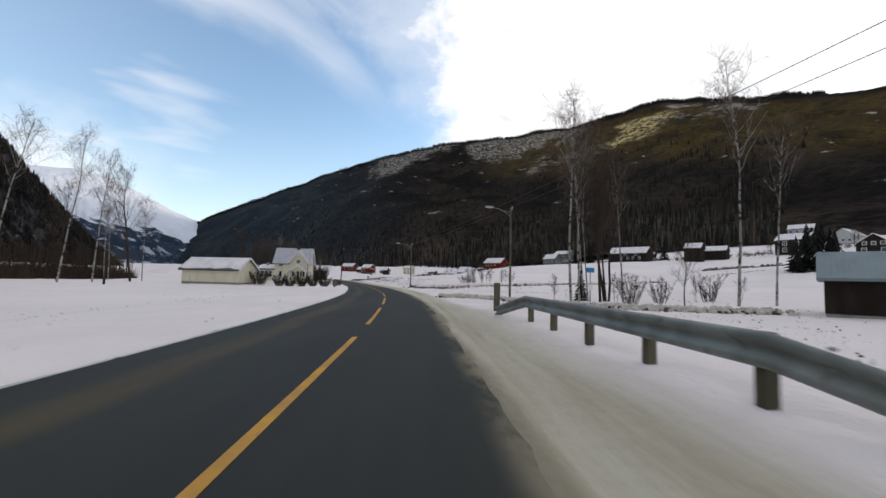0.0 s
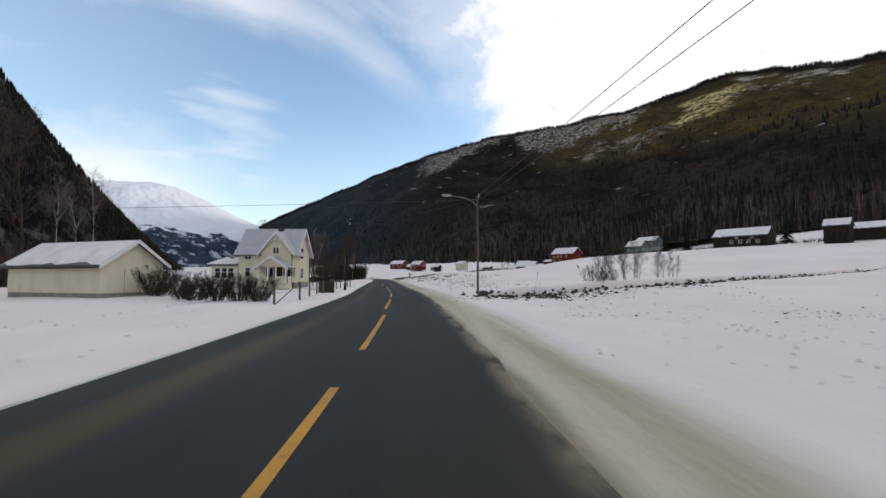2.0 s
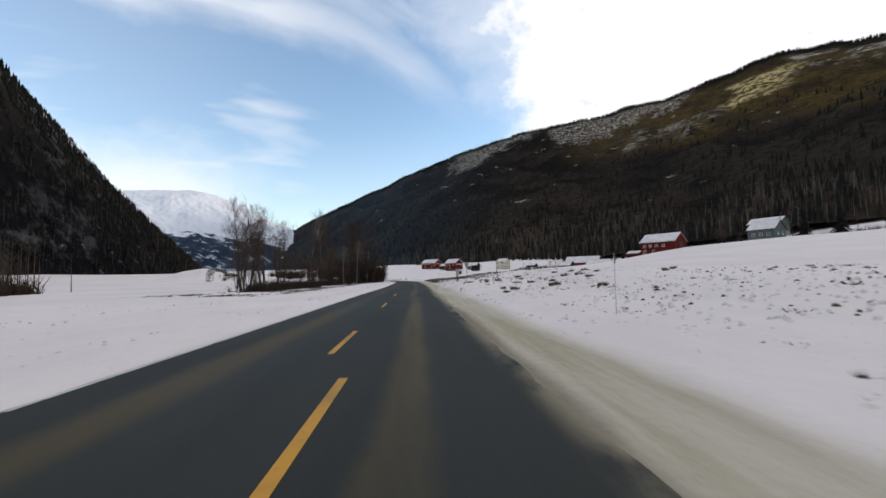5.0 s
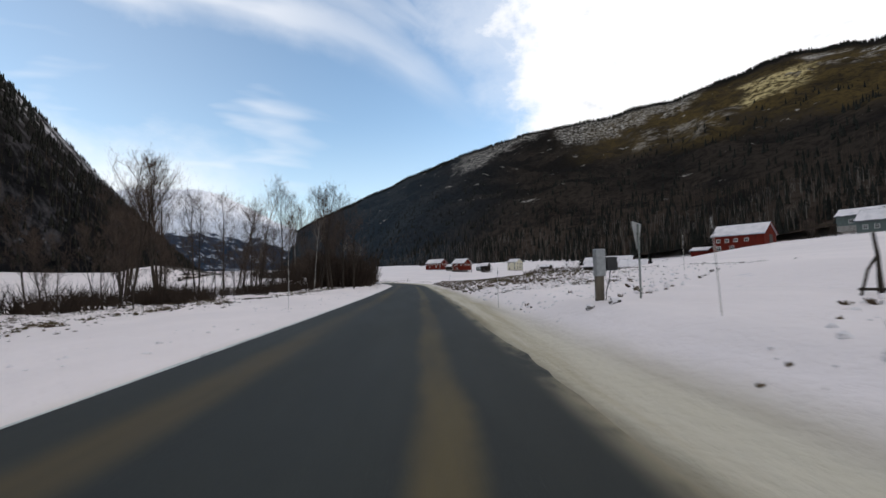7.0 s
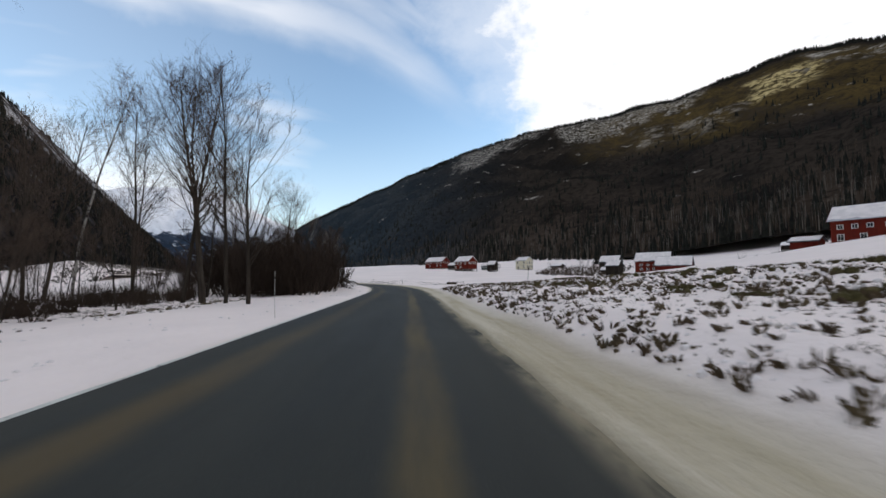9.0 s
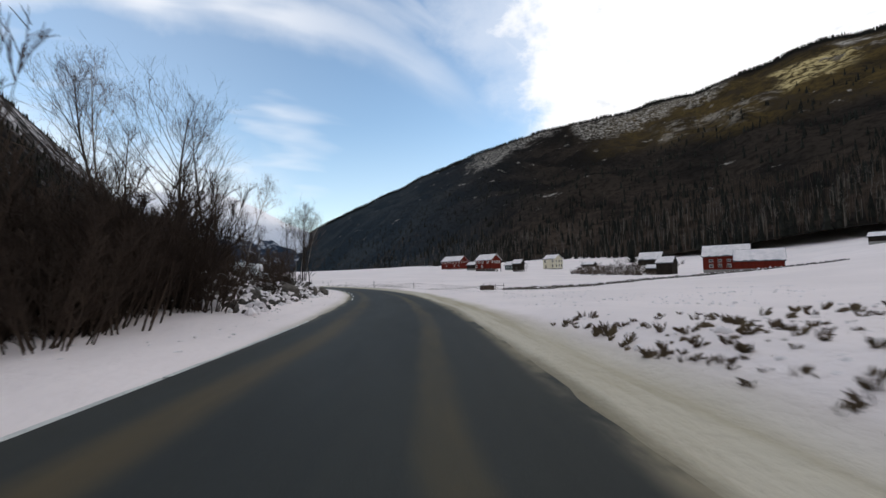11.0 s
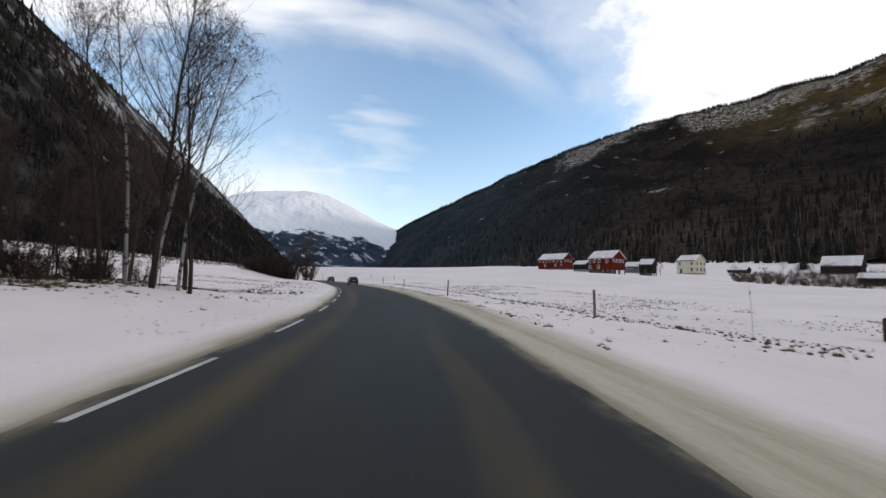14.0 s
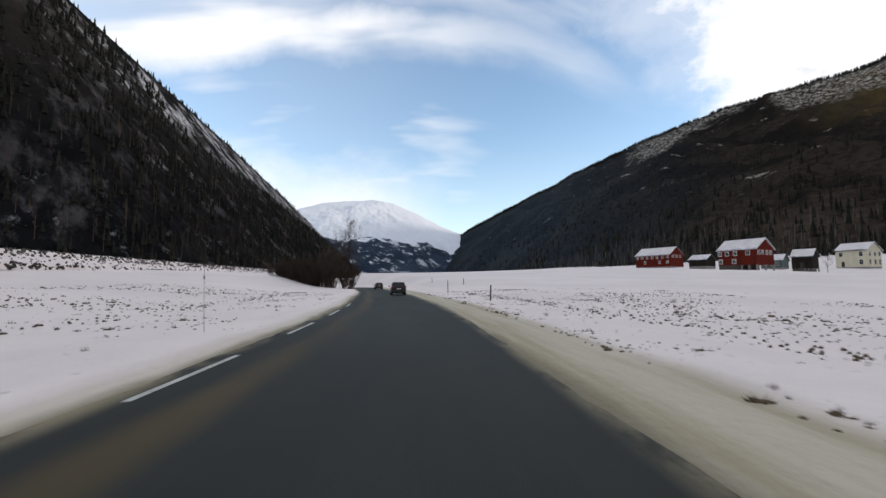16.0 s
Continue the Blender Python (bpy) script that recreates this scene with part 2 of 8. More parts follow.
        white = calc("MAXIMUM", white, calc("MULTIPLY", fleck, 0.5))
        white = calc("MULTIPLY", white, ramp(crowns, 0.34, 0.50))
        white = calc("MULTIPLY", white, ramp(tex(0.16, (1, 1, 1), 3.0, 0.6), 0.34, 0.50))
    col = mix(white, col, snow)
    ls.new(col, p.inputs["Base Color"])
    b = ns.new("ShaderNodeBump")
    b.inputs["Strength"].default_value, b.inputs["Distance"].default_value = 0.45, 9.0
    ls.new(crowns, b.inputs["Height"])
    ls.new(b.outputs[0], p.inputs["Normal"])
    return mat


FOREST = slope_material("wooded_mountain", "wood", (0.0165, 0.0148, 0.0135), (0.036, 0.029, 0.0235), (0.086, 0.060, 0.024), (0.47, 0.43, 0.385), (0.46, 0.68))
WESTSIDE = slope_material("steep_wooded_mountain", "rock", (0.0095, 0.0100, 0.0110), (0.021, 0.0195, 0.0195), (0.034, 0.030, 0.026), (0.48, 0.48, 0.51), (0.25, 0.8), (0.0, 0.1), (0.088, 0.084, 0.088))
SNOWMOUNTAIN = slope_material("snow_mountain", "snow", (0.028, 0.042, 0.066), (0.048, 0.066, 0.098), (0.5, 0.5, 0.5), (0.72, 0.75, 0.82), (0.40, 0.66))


# ---- the lie of the land ----
# middle of the road, from south to north-west
CENTRE = [(2.6, -75), (0.3, -40), (-2.1, 0), (-3.5, 18.9), (-5.8, 37.6), (-9.3, 55.7), (-13.4, 73.4), (-18.3, 90.9), (-23.1, 108.5), (-27.9, 126.0),
          (-32.5, 143.4), (-37.2, 160.6), (-42.1, 177.7), (-47.1, 194.8), (-52.4, 211.7), (-58.9, 228.2), (-66.6, 244.0), (-75.5, 259.2),
          (-85.9, 273.8), (-98.2, 289.4), (-111.6, 304.4), (-139, 332.5), (-190, 378), (-260, 430), (-340, 500)]


def spline(points, step):
    """A smooth line through the points, sampled every step metres."""
    p = np.array(points, float)
    p = np.vstack([2 * p[0] - p[1], p, 2 * p[-1] - p[-2]])
    out = []
    for i in range(1, len(p) - 2):
        n = max(2, int(np.hypot(*(p[i + 1] - p[i])[:2]) * 4))
        u = np.linspace(0, 1, n, endpoint=False)[:, None]
        out.append(0.5 * (2 * p[i] + (p[i + 1] - p[i - 1]) * u + (2 * p[i - 1] - 5 * p[i] + 4 * p[i + 1] - p[i + 2]) * u**2
                          + (3 * p[i] - p[i - 1] - 3 * p[i + 1] + p[i + 2]) * u**3))
    q = np.vstack(out)
    s = np.r_[0, np.cumsum(np.hypot(*np.diff(q[:, :2], axis=0).T))]
    w = np.arange(0, s[-1], step)
    return np.stack([np.interp(w, s, q[:, k]) for k in range(q.shape[1])], 1)


LINE = spline(CENTRE, 0.5)
TANG = np.gradient(LINE, axis=0)
TANG /= np.hypot(*TANG.T)[:, None]
SIDE = np.stack([TANG[:, 1], -TANG[:, 0]], 1)  # to the right of the road
START = int(np.argmin((LINE**2).sum(1)))  # where the walk begins


def road_at(s, lat=0.0):
    """A place lat metres to the right of the road's middle, s metres along it from the walk's beginning."""
    i = min(max(START + s * 2, 0), len(LINE) - 1.001)
    k, f = int(i), i - int(i)
    p = LINE[k] * (1 - f) + LINE[k + 1] * f + SIDE[k] * lat
    return float(p[0]), float(p[1])


def heading(s):
    k = int(min(max(START + s * 2, 0), len(LINE) - 1))
    return math.degrees(math.atan2(-TANG[k][0], TANG[k][1]))


def lateral(x, y):
    """Signed distance to the road's middle (right is positive) and the place along it, for arrays."""
    x, y = np.atleast_1d(np.asarray(x, float)), np.atleast_1d(np.asarray(y, float))
    lat, along = np.empty(len(x)), np.empty(len(x))
    coarse = LINE[::4]
    for a in range(0, len(x), 4000):
        dx, dy = x[a:a + 4000, None] - coarse[None, :, 0], y[a:a + 4000, None] - coarse[None, :, 1]
        i = np.argmin(dx * dx + dy * dy, 1)
        k = i * 4
        ox, oy = x[a:a + 4000] - LINE[k, 0], y[a:a + 4000] - LINE[k, 1]
        fwd = ox * TANG[k, 0] + oy * TANG[k, 1]
        k2 = np.clip(k + np.round(fwd * 2).astype(int), 0, len(LINE) - 1)
        ox, oy = x[a:a + 4000] - LINE[k2, 0], y[a:a + 4000] - LINE[k2, 1]
        side = ox * SIDE[k2, 0] + oy * SIDE[k2, 1]
        lat[a:a + 4000] = np.sign(side) * np.hypot(ox, oy)
        along[a:a + 4000] = (k2 - START) * 0.5
    return lat, along


HILLS = np.array([(140, 228, 14.5), (110, 250, 15.5), (62, 241, 12.0), (24, 262, 8.0), (39, 259, 10.9), (-87, 435, 6), (-74, 435, 5.5), (-124, 522, 10),
                  (-104, 515, 10), (-42, 506, 8.0), (-62, 460, 5.4), (44, 570, 15), (70, 440, 7), (70, 480, 9), (-17, 522, 8), (-54, 268, -0.9), (-36, 292, -0.6), (13, 357, 2.2), (11, 423, 1.8), (14, 456, 3.2), (27, 524, 9.3),
                  (16, 60, 0.3), (40, 110, 1.4), (66, 132, 2.2), (14, 165, 4.4), (-8, 190, 3.2), (4, 120, 2.2), (-20, 225, 0.9), (-30, 212, 1.1), (10, 315, 1.6), (-40, 350, 0.8),
                  (300, 250, 38), (300, 500, 60), (100, 640, 30), (-200, 700, 14), (60, 10, 0.6), (200, 60, 12), (0, -60, 0), (300, -200, 25),
                  (-30, 0, -0.3), (-60, 60, -0.4), (-70, 150, -0.8), (-120, 200, -0.5), (-150, 320, 0.8), (-140, 100, -1), (-300, 100, 0), (-300, 500, 4),
                  (-34, 88, 0.5), (-330, 300, 8), (-205, 295, 6.0), (-250, 386, 4.6), (-150, 275, 2.2), (-85, 245, 1.2), (-74, 233, 0.9), (-500, 900, 10), (600, 0, 90), (600, 700, 110), (-600, -300, 10), (0, -500, 5), (-420, 600, 6)], float)
HILL_W = np.linalg.solve(np.hypot(HILLS[:, None, 0] - HILLS[None, :, 0], HILLS[:, None, 1] - HILLS[None, :, 1]) - 6.0 * np.eye(len(HILLS)), HILLS[:, 2])


def land(x, y):
    """The height of the ground, for arrays: level along the road, rising to the east."""
    x, y = np.atleast_1d(np.asarray(x, float)), np.atleast_1d(np.asarray(y, float))
    z = np.zeros(len(x))
    for h, w in zip(HILLS, HILL_W):
        z += w * np.hypot(x - h[0], y - h[1])
    far = np.hypot(x + 30, y - 150)
    z = z * np.clip((2200 - far) / 1200, 0, 1)
    lat, along = lateral(x, y)
    d = np.clip((np.abs(lat) - 4.5) / np.where(lat > 0, 13.0, 20.0), 0, 1)
    rubble = np.interp(along, (213, 222, 246, 274, 288), (0, 1, 1, 0.7, 0)) * np.interp(-lat, (4.6, 6.5, 11, 20, 34, 50), (0, 0.35, 1.35, 1.7, 1.2, 0))
    steep = np.interp(along, (104, 126, 206, 224), (0, 1, 1, 0)) * np.interp(lat, (4.3, 6.0, 8.0, 12, 20), (0, 0.56, 0.54, 0.36, 0))
    shoulder = np.interp(along, (-30, -6, 15, 24), (0, 1, 1, 0)) * np.interp(lat, (3.5, 4.7, 6.5, 10, 18), (0, 0.30, 0.34, 0.22, 0))
    return z * d * d * (3 - 2 * d) + rubble + steep + shoulder


def ground_z(x, y):
    """The height of the ground at one place, with the low bank of snow along the road."""
    z = float(land(x, y)[0])
    lat, _ = lateral(x, y)
    return z + float(np.interp(abs(lat[0]), (3.2, 4.6, 9, 12), (0.02, 0.14, 0.12, 0.0)))


def mesh_object(name, verts, faces, material, smooth=True):
    me = bpy.data.meshes.new(name)
    me.from_pydata([tuple(v) for v in verts], [], faces)
    me.materials.append(material)
    if smooth:
        me.polygons.foreach_set("use_smooth", [True] * len(me.polygons))
    return new(name, me)


def sheet(name, grid, material, smooth=True, rise=None):
    """A mesh from a grid of places, rows by columns by xyz; rise gives each place a uv."""
    n, m = grid.shape[:2]
    i = np.arange(n * m).reshape(n, m)
    faces = np.stack([i[:-1, :-1], i[:-1, 1:], i[1:, 1:], i[1:, :-1]], -1).reshape(-1, 4)
    ob = mesh_object(name, grid.reshape(-1, 3).tolist(), faces.tolist(), material, smooth)
    if rise is not None:
        uv = ob.data.uv_layers.new(name="rise")
        vi = np.empty(len(ob.data.loops), int)
        ob.data.loops.foreach_get("vertex_index", vi)
        uv.data.foreach_set("uv", rise.reshape(-1, 2)[vi].ravel())
    return ob


def waves(x, y, scale, seed=0.0):
    """A cheap smooth noise between about -1 and 1, for arrays."""
    x, y = np.asarray(x) / scale, np.asarray(y) / scale
    out = np.zeros(np.broadcast(x, y).shape)
    for k in range(5):
        a = 1.7 * k + seed
        f = 1.0 + 0.63 * k
        out += np.sin(f * (x * math.cos(a) + y * math.sin(a)) * 2.1 + 3 * a + 1.3 * np.sin(f * (y * math.cos(a) - x * math.sin(a)) + a)) / (1 + 0.6 * k)
    return out / 2.4


def axis_steps(lo, fine_lo, fine_hi, hi, step):
    inner = np.arange(fine_lo, fine_hi, step)
    grow = lambda n, d: np.cumsum(step * 1.22 ** np.arange(1, n + 1)) * d  # noqa: E731
    left, right = fine_lo + grow(60, -1), fine_hi + grow(60, 1)
    return np.r_[left[left > lo][::-1], inner, right[right < hi]]


gx, gy = axis_steps(-4600, -150, 130, 4600, 2.0), axis_steps(-3000, -40, 560, 4800, 2.0)
GX, GY = np.meshgrid(gx, gy)
lat, _ = lateral(GX.ravel(), GY.ravel())
GZ = land(GX.ravel(), GY.ravel())
GZ += 0.10 * waves(GX.ravel(), GY.ravel(), 7.0) * np.clip((np.abs(lat) - 9) / 8, 0, 1)
GZ -= 0.45 * np.clip((10.0 - np.abs(lat)) / 1.5, 0, 1)
ground = sheet("ground", np.stack([GX, GY, GZ.reshape(GX.shape)], -1), SNOW)
tagged(ground, "snow-covered valley floor rising gently to the farms", "ground", kind="structure")


# ---- road and verges ----
HALF = 3.25


def strip(name, lats, material, rise, s0=-70.0, s1=420.0, step=0.5):
    """A strip along the road: rise(s, lat) gives its height; its uv is (along, across) in metres."""
    ss = np.arange(s0, s1, step)
    k = np.clip(((ss * 2) + START).astype(int), 0, len(LINE) - 1)
    L = np.asarray(lats, float)
    x = LINE[k, 0][:, None] + SIDE[k, 0][:, None] * L
    y = LINE[k, 1][:, None] + SIDE[k, 1][:, None] * L
    z = rise(np.broadcast_to(ss[:, None], x.shape), np.broadcast_to(L, x.shape), x, y)
    ob = sheet(name, np.stack([x, y, z], -1), material)
    uv = ob.data.uv_layers.new(name="along")
    vi = np.empty(len(ob.data.loops), int)
    ob.data.loops.foreach_get("vertex_index", vi)
    co = np.stack([np.broadcast_to(ss[:, None], x.shape).ravel(), np.broadcast_to(L, x.shape).ravel()], 1)[vi]
    uv.data.foreach_set("uv", co.ravel())
    return ob


def road_material():
    mat = bpy.data.materials.new("worn_asphalt")
    mat.use_nodes = True
    ns, ls = links(mat)
    p = ns["Principled BSDF"]
    uv = ns.new("ShaderNodeUVMap")
    uv.uv_map = "along"
    s = ns.new("ShaderNodeSeparateXYZ")
    ls.new(uv.outputs[0], s.inputs[0])

    def noise_at(scale, stretch, detail=6.0):
        m = ns.new("ShaderNodeMapping")
        m.inputs[3].default_value = stretch
        ls.new(uv.outputs[0], m.inputs[0])
        n = ns.new("ShaderNodeTexNoise")
        n.inputs["Scale"].default_value, n.inputs["Detail"].default_value, n.inputs["Roughness"].default_value = scale, detail, 0.65
        ls.new(m.outputs[0], n.inputs["Vector"])
        return n.outputs[0]

    def math_(op, a, b=0.0):
        n = ns.new("ShaderNodeMath")
        n.operation = op
        for v, i in ((a, 0), (b, 1)):
            if isinstance(v, (int, float)):
                n.inputs[i].default_value = v
            else:
                ls.new(v, n.inputs[i])
        return n.outputs[0]

    def ramp(v, lo, hi):
        r = ns.new("ShaderNodeMapRange")
        r.interpolation_type = "SMOOTHSTEP"
        r.inputs[1].default_value, r.inputs[2].default_value = lo, hi
        ls.new(v, r.inputs[0])
        return r.outputs[0]

    def mix(f, a, b):
        n = ns.new("ShaderNodeMix")
        n.data_type = "RGBA"
        ls.new(f, n.inputs[0])
        for v, i in ((a, 6), (b, 7)):
            if isinstance(v, tuple):
                n.inputs[i].default_value = (*v, 1)
            else:
                ls.new(v, n.inputs[i])
        return n.outputs[2]

    across = math_("ADD", s.outputs[1], math_("MULTIPLY", math_("SUBTRACT", noise_at(0.09, (1, 1, 1)), 0.5), 0.9))
    col = mix(ramp(noise_at(0.5, (0.12, 1, 1)), 0.3, 0.7), (0.019, 0.0215, 0.020), (0.030, 0.032, 0.027))
    patchy = math_("ADD", 0.3, math_("MULTIPLY", ramp(noise_at(0.35, (0.18, 1.2, 1)), 0.36, 0.62), 0.7))
    # dried salt and sand between the wheel tracks
    for at, wide, colour, much in ((-1.75, 0.62, (0.090, 0.066, 0.030), 0.75), (1.45, 0.42, (0.115, 0.086, 0.038), 0.85)):
        band = ramp(math_("ABSOLUTE", math_("SUBTRACT", across, at)), wide, 0.1)
        if at > 0:
            band = math_("MULTIPLY", band, math_("MULTIPLY", ramp(s.outputs[0], 62.0, 112.0), ramp(s.outputs[0], 276.0, 246.0)))
        col = mix(math_("MULTIPLY", math_("MULTIPLY", band, patchy), much), col, colour)
    rim = ramp(math_("ABSOLUTE", s.outputs[1]), 2.75, 3.25)
    rim = math_("MULTIPLY", rim, math_("MAXIMUM", ramp(s.outputs[1], -1, 1), ramp(s.outputs[0], 205.0, 235.0)))
    col = mix(math_("MULTIPLY", rim, ramp(noise_at(0.8, (0.5, 1, 1)), 0.35, 0.6)), col, (0.27, 0.23, 0.155))
    p.inputs["Specular IOR Level"].default_value = 0.25
    grit = noise_at(60, (1, 1, 1), 2.0)
    col = mix(ramp(grit, 0.58, 0.75), col, (0.075, 0.075, 0.07))
    ls.new(col, p.inputs["Base Color"])
    r = ns.new("ShaderNodeMapRange")
    r.inputs[3].default_value, r.inputs[4].default_value = 0.66, 0.9
    ls.new(noise_at(0.4, (0.2, 1, 1)), r.inputs[0])
    ls.new(r.outputs[0], p.inputs["Roughness"])
    b = ns.new("ShaderNodeBump")
    b.inputs["Strength"].default_value, b.inputs["Distance"].default_value = 0.35, 0.01
    ls.new(grit, b.inputs["Height"])
    ls.new(b.outputs[0], p.inputs["Normal"])
    return mat


def verge_material():
    mat = bpy.data.materials.new("roadside_snow")
    mat.use_nodes = True
    ns, ls = links(mat)
    p = ns["Principled BSDF"]
    p.inputs["Roughness"].default_value = 0.85
    p.inputs["Specular IOR Level"].default_value = 0.1
    uv = ns.new("ShaderNodeUVMap")
    uv.uv_map = "along"
    s = ns.new("ShaderNodeSeparateXYZ")
    ls.new(uv.outputs[0], s.inputs[0])

    def noise_at(scale, stretch, detail=6.0):
        m = ns.new("ShaderNodeMapping")
        m.inputs[3].default_value = stretch
        ls.new(uv.outputs[0], m.inputs[0])
        n = ns.new("ShaderNodeTexNoise")
        n.inputs["Scale"].default_value, n.inputs["Detail"].default_value, n.inputs["Roughness"].default_value = scale, detail, 0.62
        ls.new(m.outputs[0], n.inputs["Vector"])
        return n.outputs[0]

    def mix(f, a, b):
        n = ns.new("ShaderNodeMix")
        n.data_type = "RGBA"
        ls.new(f, n.inputs[0])
        for v, i in ((a, 6), (b, 7)):
            if isinstance(v, tuple):
                n.inputs[i].default_value = (*v, 1)
            else:
                ls.new(v, n.inputs[i])
        return n.outputs[2]

    def ramp(v, lo, hi):
        r = ns.new("ShaderNodeMapRange")
        r.interpolation_type = "SMOOTHSTEP"
        r.inputs[1].default_value, r.inputs[2].default_value = lo, hi
        ls.new(v, r.inputs[0])
        return r.outputs[0]

    def add(a, b, op="ADD"):
        n = ns.new("ShaderNodeMath")
        n.operation = op
        for v, i in ((a, 0), (b, 1)):
            if isinstance(v, (int, float)):
                n.inputs[i].default_value = v
            else:
                ls.new(v, n.inputs[i])
        return n.outputs[0]

    clean = mix(ramp(noise_at(0.25, (0.5, 1, 1)), 0.3, 0.7), (0.885, 0.795, 0.770), (0.805, 0.725, 0.705))
    wob = add(add(noise_at(0.22, (0.4, 1, 1)), -0.5), 0.9, "MULTIPLY")
    far = add(add(s.outputs[1], 0.0, "ABSOLUTE"), wob)
    right = ramp(s.outputs[1], -1, 1)
    late = ramp(s.outputs[0], 205.0, 235.0)
    dirty = add(right, late, "MAXIMUM")
    reach = add(2.9, add(add(right, 1.0, "MULTIPLY"), add(dirty, 0.7, "MULTIPLY")))
    reach = add(reach, add(add(ramp(s.outputs[0], 262.0, 284.0), right, "MULTIPLY"), 0.55, "MULTIPLY"))
    dirt = ramp(add(far, reach, "SUBTRACT"), 0.6, -0.6)
    streak = ramp(noise_at(0.6, (0.12, 2.2, 1)), 0.3, 0.62)
    sand = mix(streak, (0.40, 0.345, 0.24), (0.57, 0.515, 0.41))
    col = mix(dirt, clean, sand)
    slush = ramp(add(far, 3.36, "SUBTRACT"), 0.12, -0.2)
    col = mix(add(add(slush, 0.75, "MULTIPLY"), dirty, "MULTIPLY"), col, (0.20, 0.175, 0.12))
    ls.new(col, p.inputs["Base Color"])
    b = ns.new("ShaderNodeBump")
    b.inputs["Strength"].default_value, b.inputs["Distance"].default_value = 0.75, 0.09
    ls.new(noise_at(3.0, (1, 1, 1)), b.inputs["Height"])
    ls.new(b.outputs[0], p.inputs["Normal"])
    return mat


ROAD, VERGE = road_material(), verge_material()
road = strip("road", np.linspace(-3.9, 3.9, 40), ROAD, lambda s, l, x, y: 0.0 + 0.03 * (1 - (l / 3.9) ** 2) - 0.03)
tagged(road, "grey asphalt country road with sandy dirt between the wheel tracks", "road", kind="structure")


def verge_rise(s, l, x, y):
    a = np.abs(l)
    base = land(x.ravel(), y.ravel()).reshape(x.shape)
    ragged = 0.07 * waves(s, l, 4.0, 1.0) + 0.07 * waves(s, l, 0.9, 2.0)
    bank = np.interp(a + ragged, (3.0, 3.35, 4.3, 6.0, 9.0, 12.0), (-0.06, 0.015, 0.13, 0.17, 0.12, -0.12))
    lumps = 0.05 * waves(s, l, 0.8, 4.0) * waves(s, l, 2.6, 5.0) + 0.05 * waves(s, l, 3.2, 3.0)
    return base + bank + lumps * np.clip((a - 3.4) / 1.2, 0, 1)


verge_lats = np.r_[np.arange(2.95, 5.0, 0.15), np.arange(5.0, 12.6, 0.4)]
left_verge = strip("snow_verge_west", -verge_lats[::-1], VERGE, verge_rise, step=0.5)
right_verge = strip("snow_verge_east", verge_lats, VERGE, verge_rise, step=0.5)
tagged(left_verge, "ploughed snow along the road with a sandy rim", "snow verge", kind="structure")
tagged(right_verge, "ploughed snow along the road, yellowed with road sand", "snow verge", kind="structure")


# ---- mountains ----
def massif(name, crest, foot, material, label, nu=260, nv=70, rough=24.0, power=1.1, seed=0.0, back=1.0, eye=None):
    """A mountain side from its foot to its crest, and down again behind; crest and foot are rows of x, y, z."""
    def along(rows):
        p = np.array(rows, float)
        u = np.linspace(0, 1, nu)
        return np.stack([np.interp(u, np.linspace(0, 1, len(p)), p[:, k]) for k in range(3)], 1)
    c, f = along(crest), along(foot)
    kernel = np.hanning(9) / np.hanning(9).sum()
    for a in (c, f):
        for k in range(3):
            a[:, k] = np.convolve(np.pad(a[:, k], 4, "edge"), kernel, "valid")
    v = np.linspace(0, 1, nv)[None, :, None]
    g = f[:, None] * (1 - v) + c[:, None] * v
    z = f[:, None, 2] + (c[:, None, 2] - f[:, None, 2]) * (v[..., 0] ** power)
    tall = np.clip((c[:, 2] - f[:, 2]) / 900, 0.05, 1.2)[:, None]
    body = np.clip(np.sin(np.pi * v[..., 0] * 0.94 + 0.02), 0, 1) ** 0.7
    gx_, gy_ = g[..., 0], g[..., 1]
    big = waves(gx_, gy_, 420.0, seed) * 2.2 + waves(gx_, gy_, 170.0, seed + 1) * 1.1
    small = waves(gx_, gy_, 70.0, seed + 2) * 0.55 + waves(gx_, gy_, 28.0, seed + 3) * 0.28
    z = z + rough * tall * ((big + small) * body + waves(gx_, gy_, 90.0, seed + 4) * 0.12 * v[..., 0])
    g[..., 2] = z
    behind = c.copy()
    step = c - f
    behind[:, :2] += step[:, :2] * 0.25 * back
    behind[:, 2] = c[:, 2] * 0.5
    g = np.concatenate([g, behind[:, None]], 1)
    uu, vv = np.meshgrid(np.linspace(0, 1, nu), np.r_[np.linspace(0, 1, nv), 1.0], indexing="ij")
    if eye:  # bearing and share of the crest's height, told from one place in the valley
        dx, dy = g[..., 0] - eye[0], g[..., 1] - eye[1]
        up = np.degrees(np.arctan2(g[..., 2], np.hypot(dx, dy)))
        uu, vv = np.degrees(np.arctan2(dx, dy)) / 100, up / np.maximum(up[:, -2:-1], 0.2)
        vv[:, -1] = 1.0
    ob = sheet(name, g, material, rise=np.stack([uu, vv], -1))
    return tagged(ob, label, "mountain", kind="structure"), g


def polar(rows, eye=(-31, 144)):
    """Rows of bearing, rise and distance from a place in the valley, as x, y, z."""
    return [(eye[0] + d * math.sin(radians(a)), eye[1] + d * math.cos(radians(a)), 1.5 + d * math.tan(radians(e))) for a, e, d in rows]


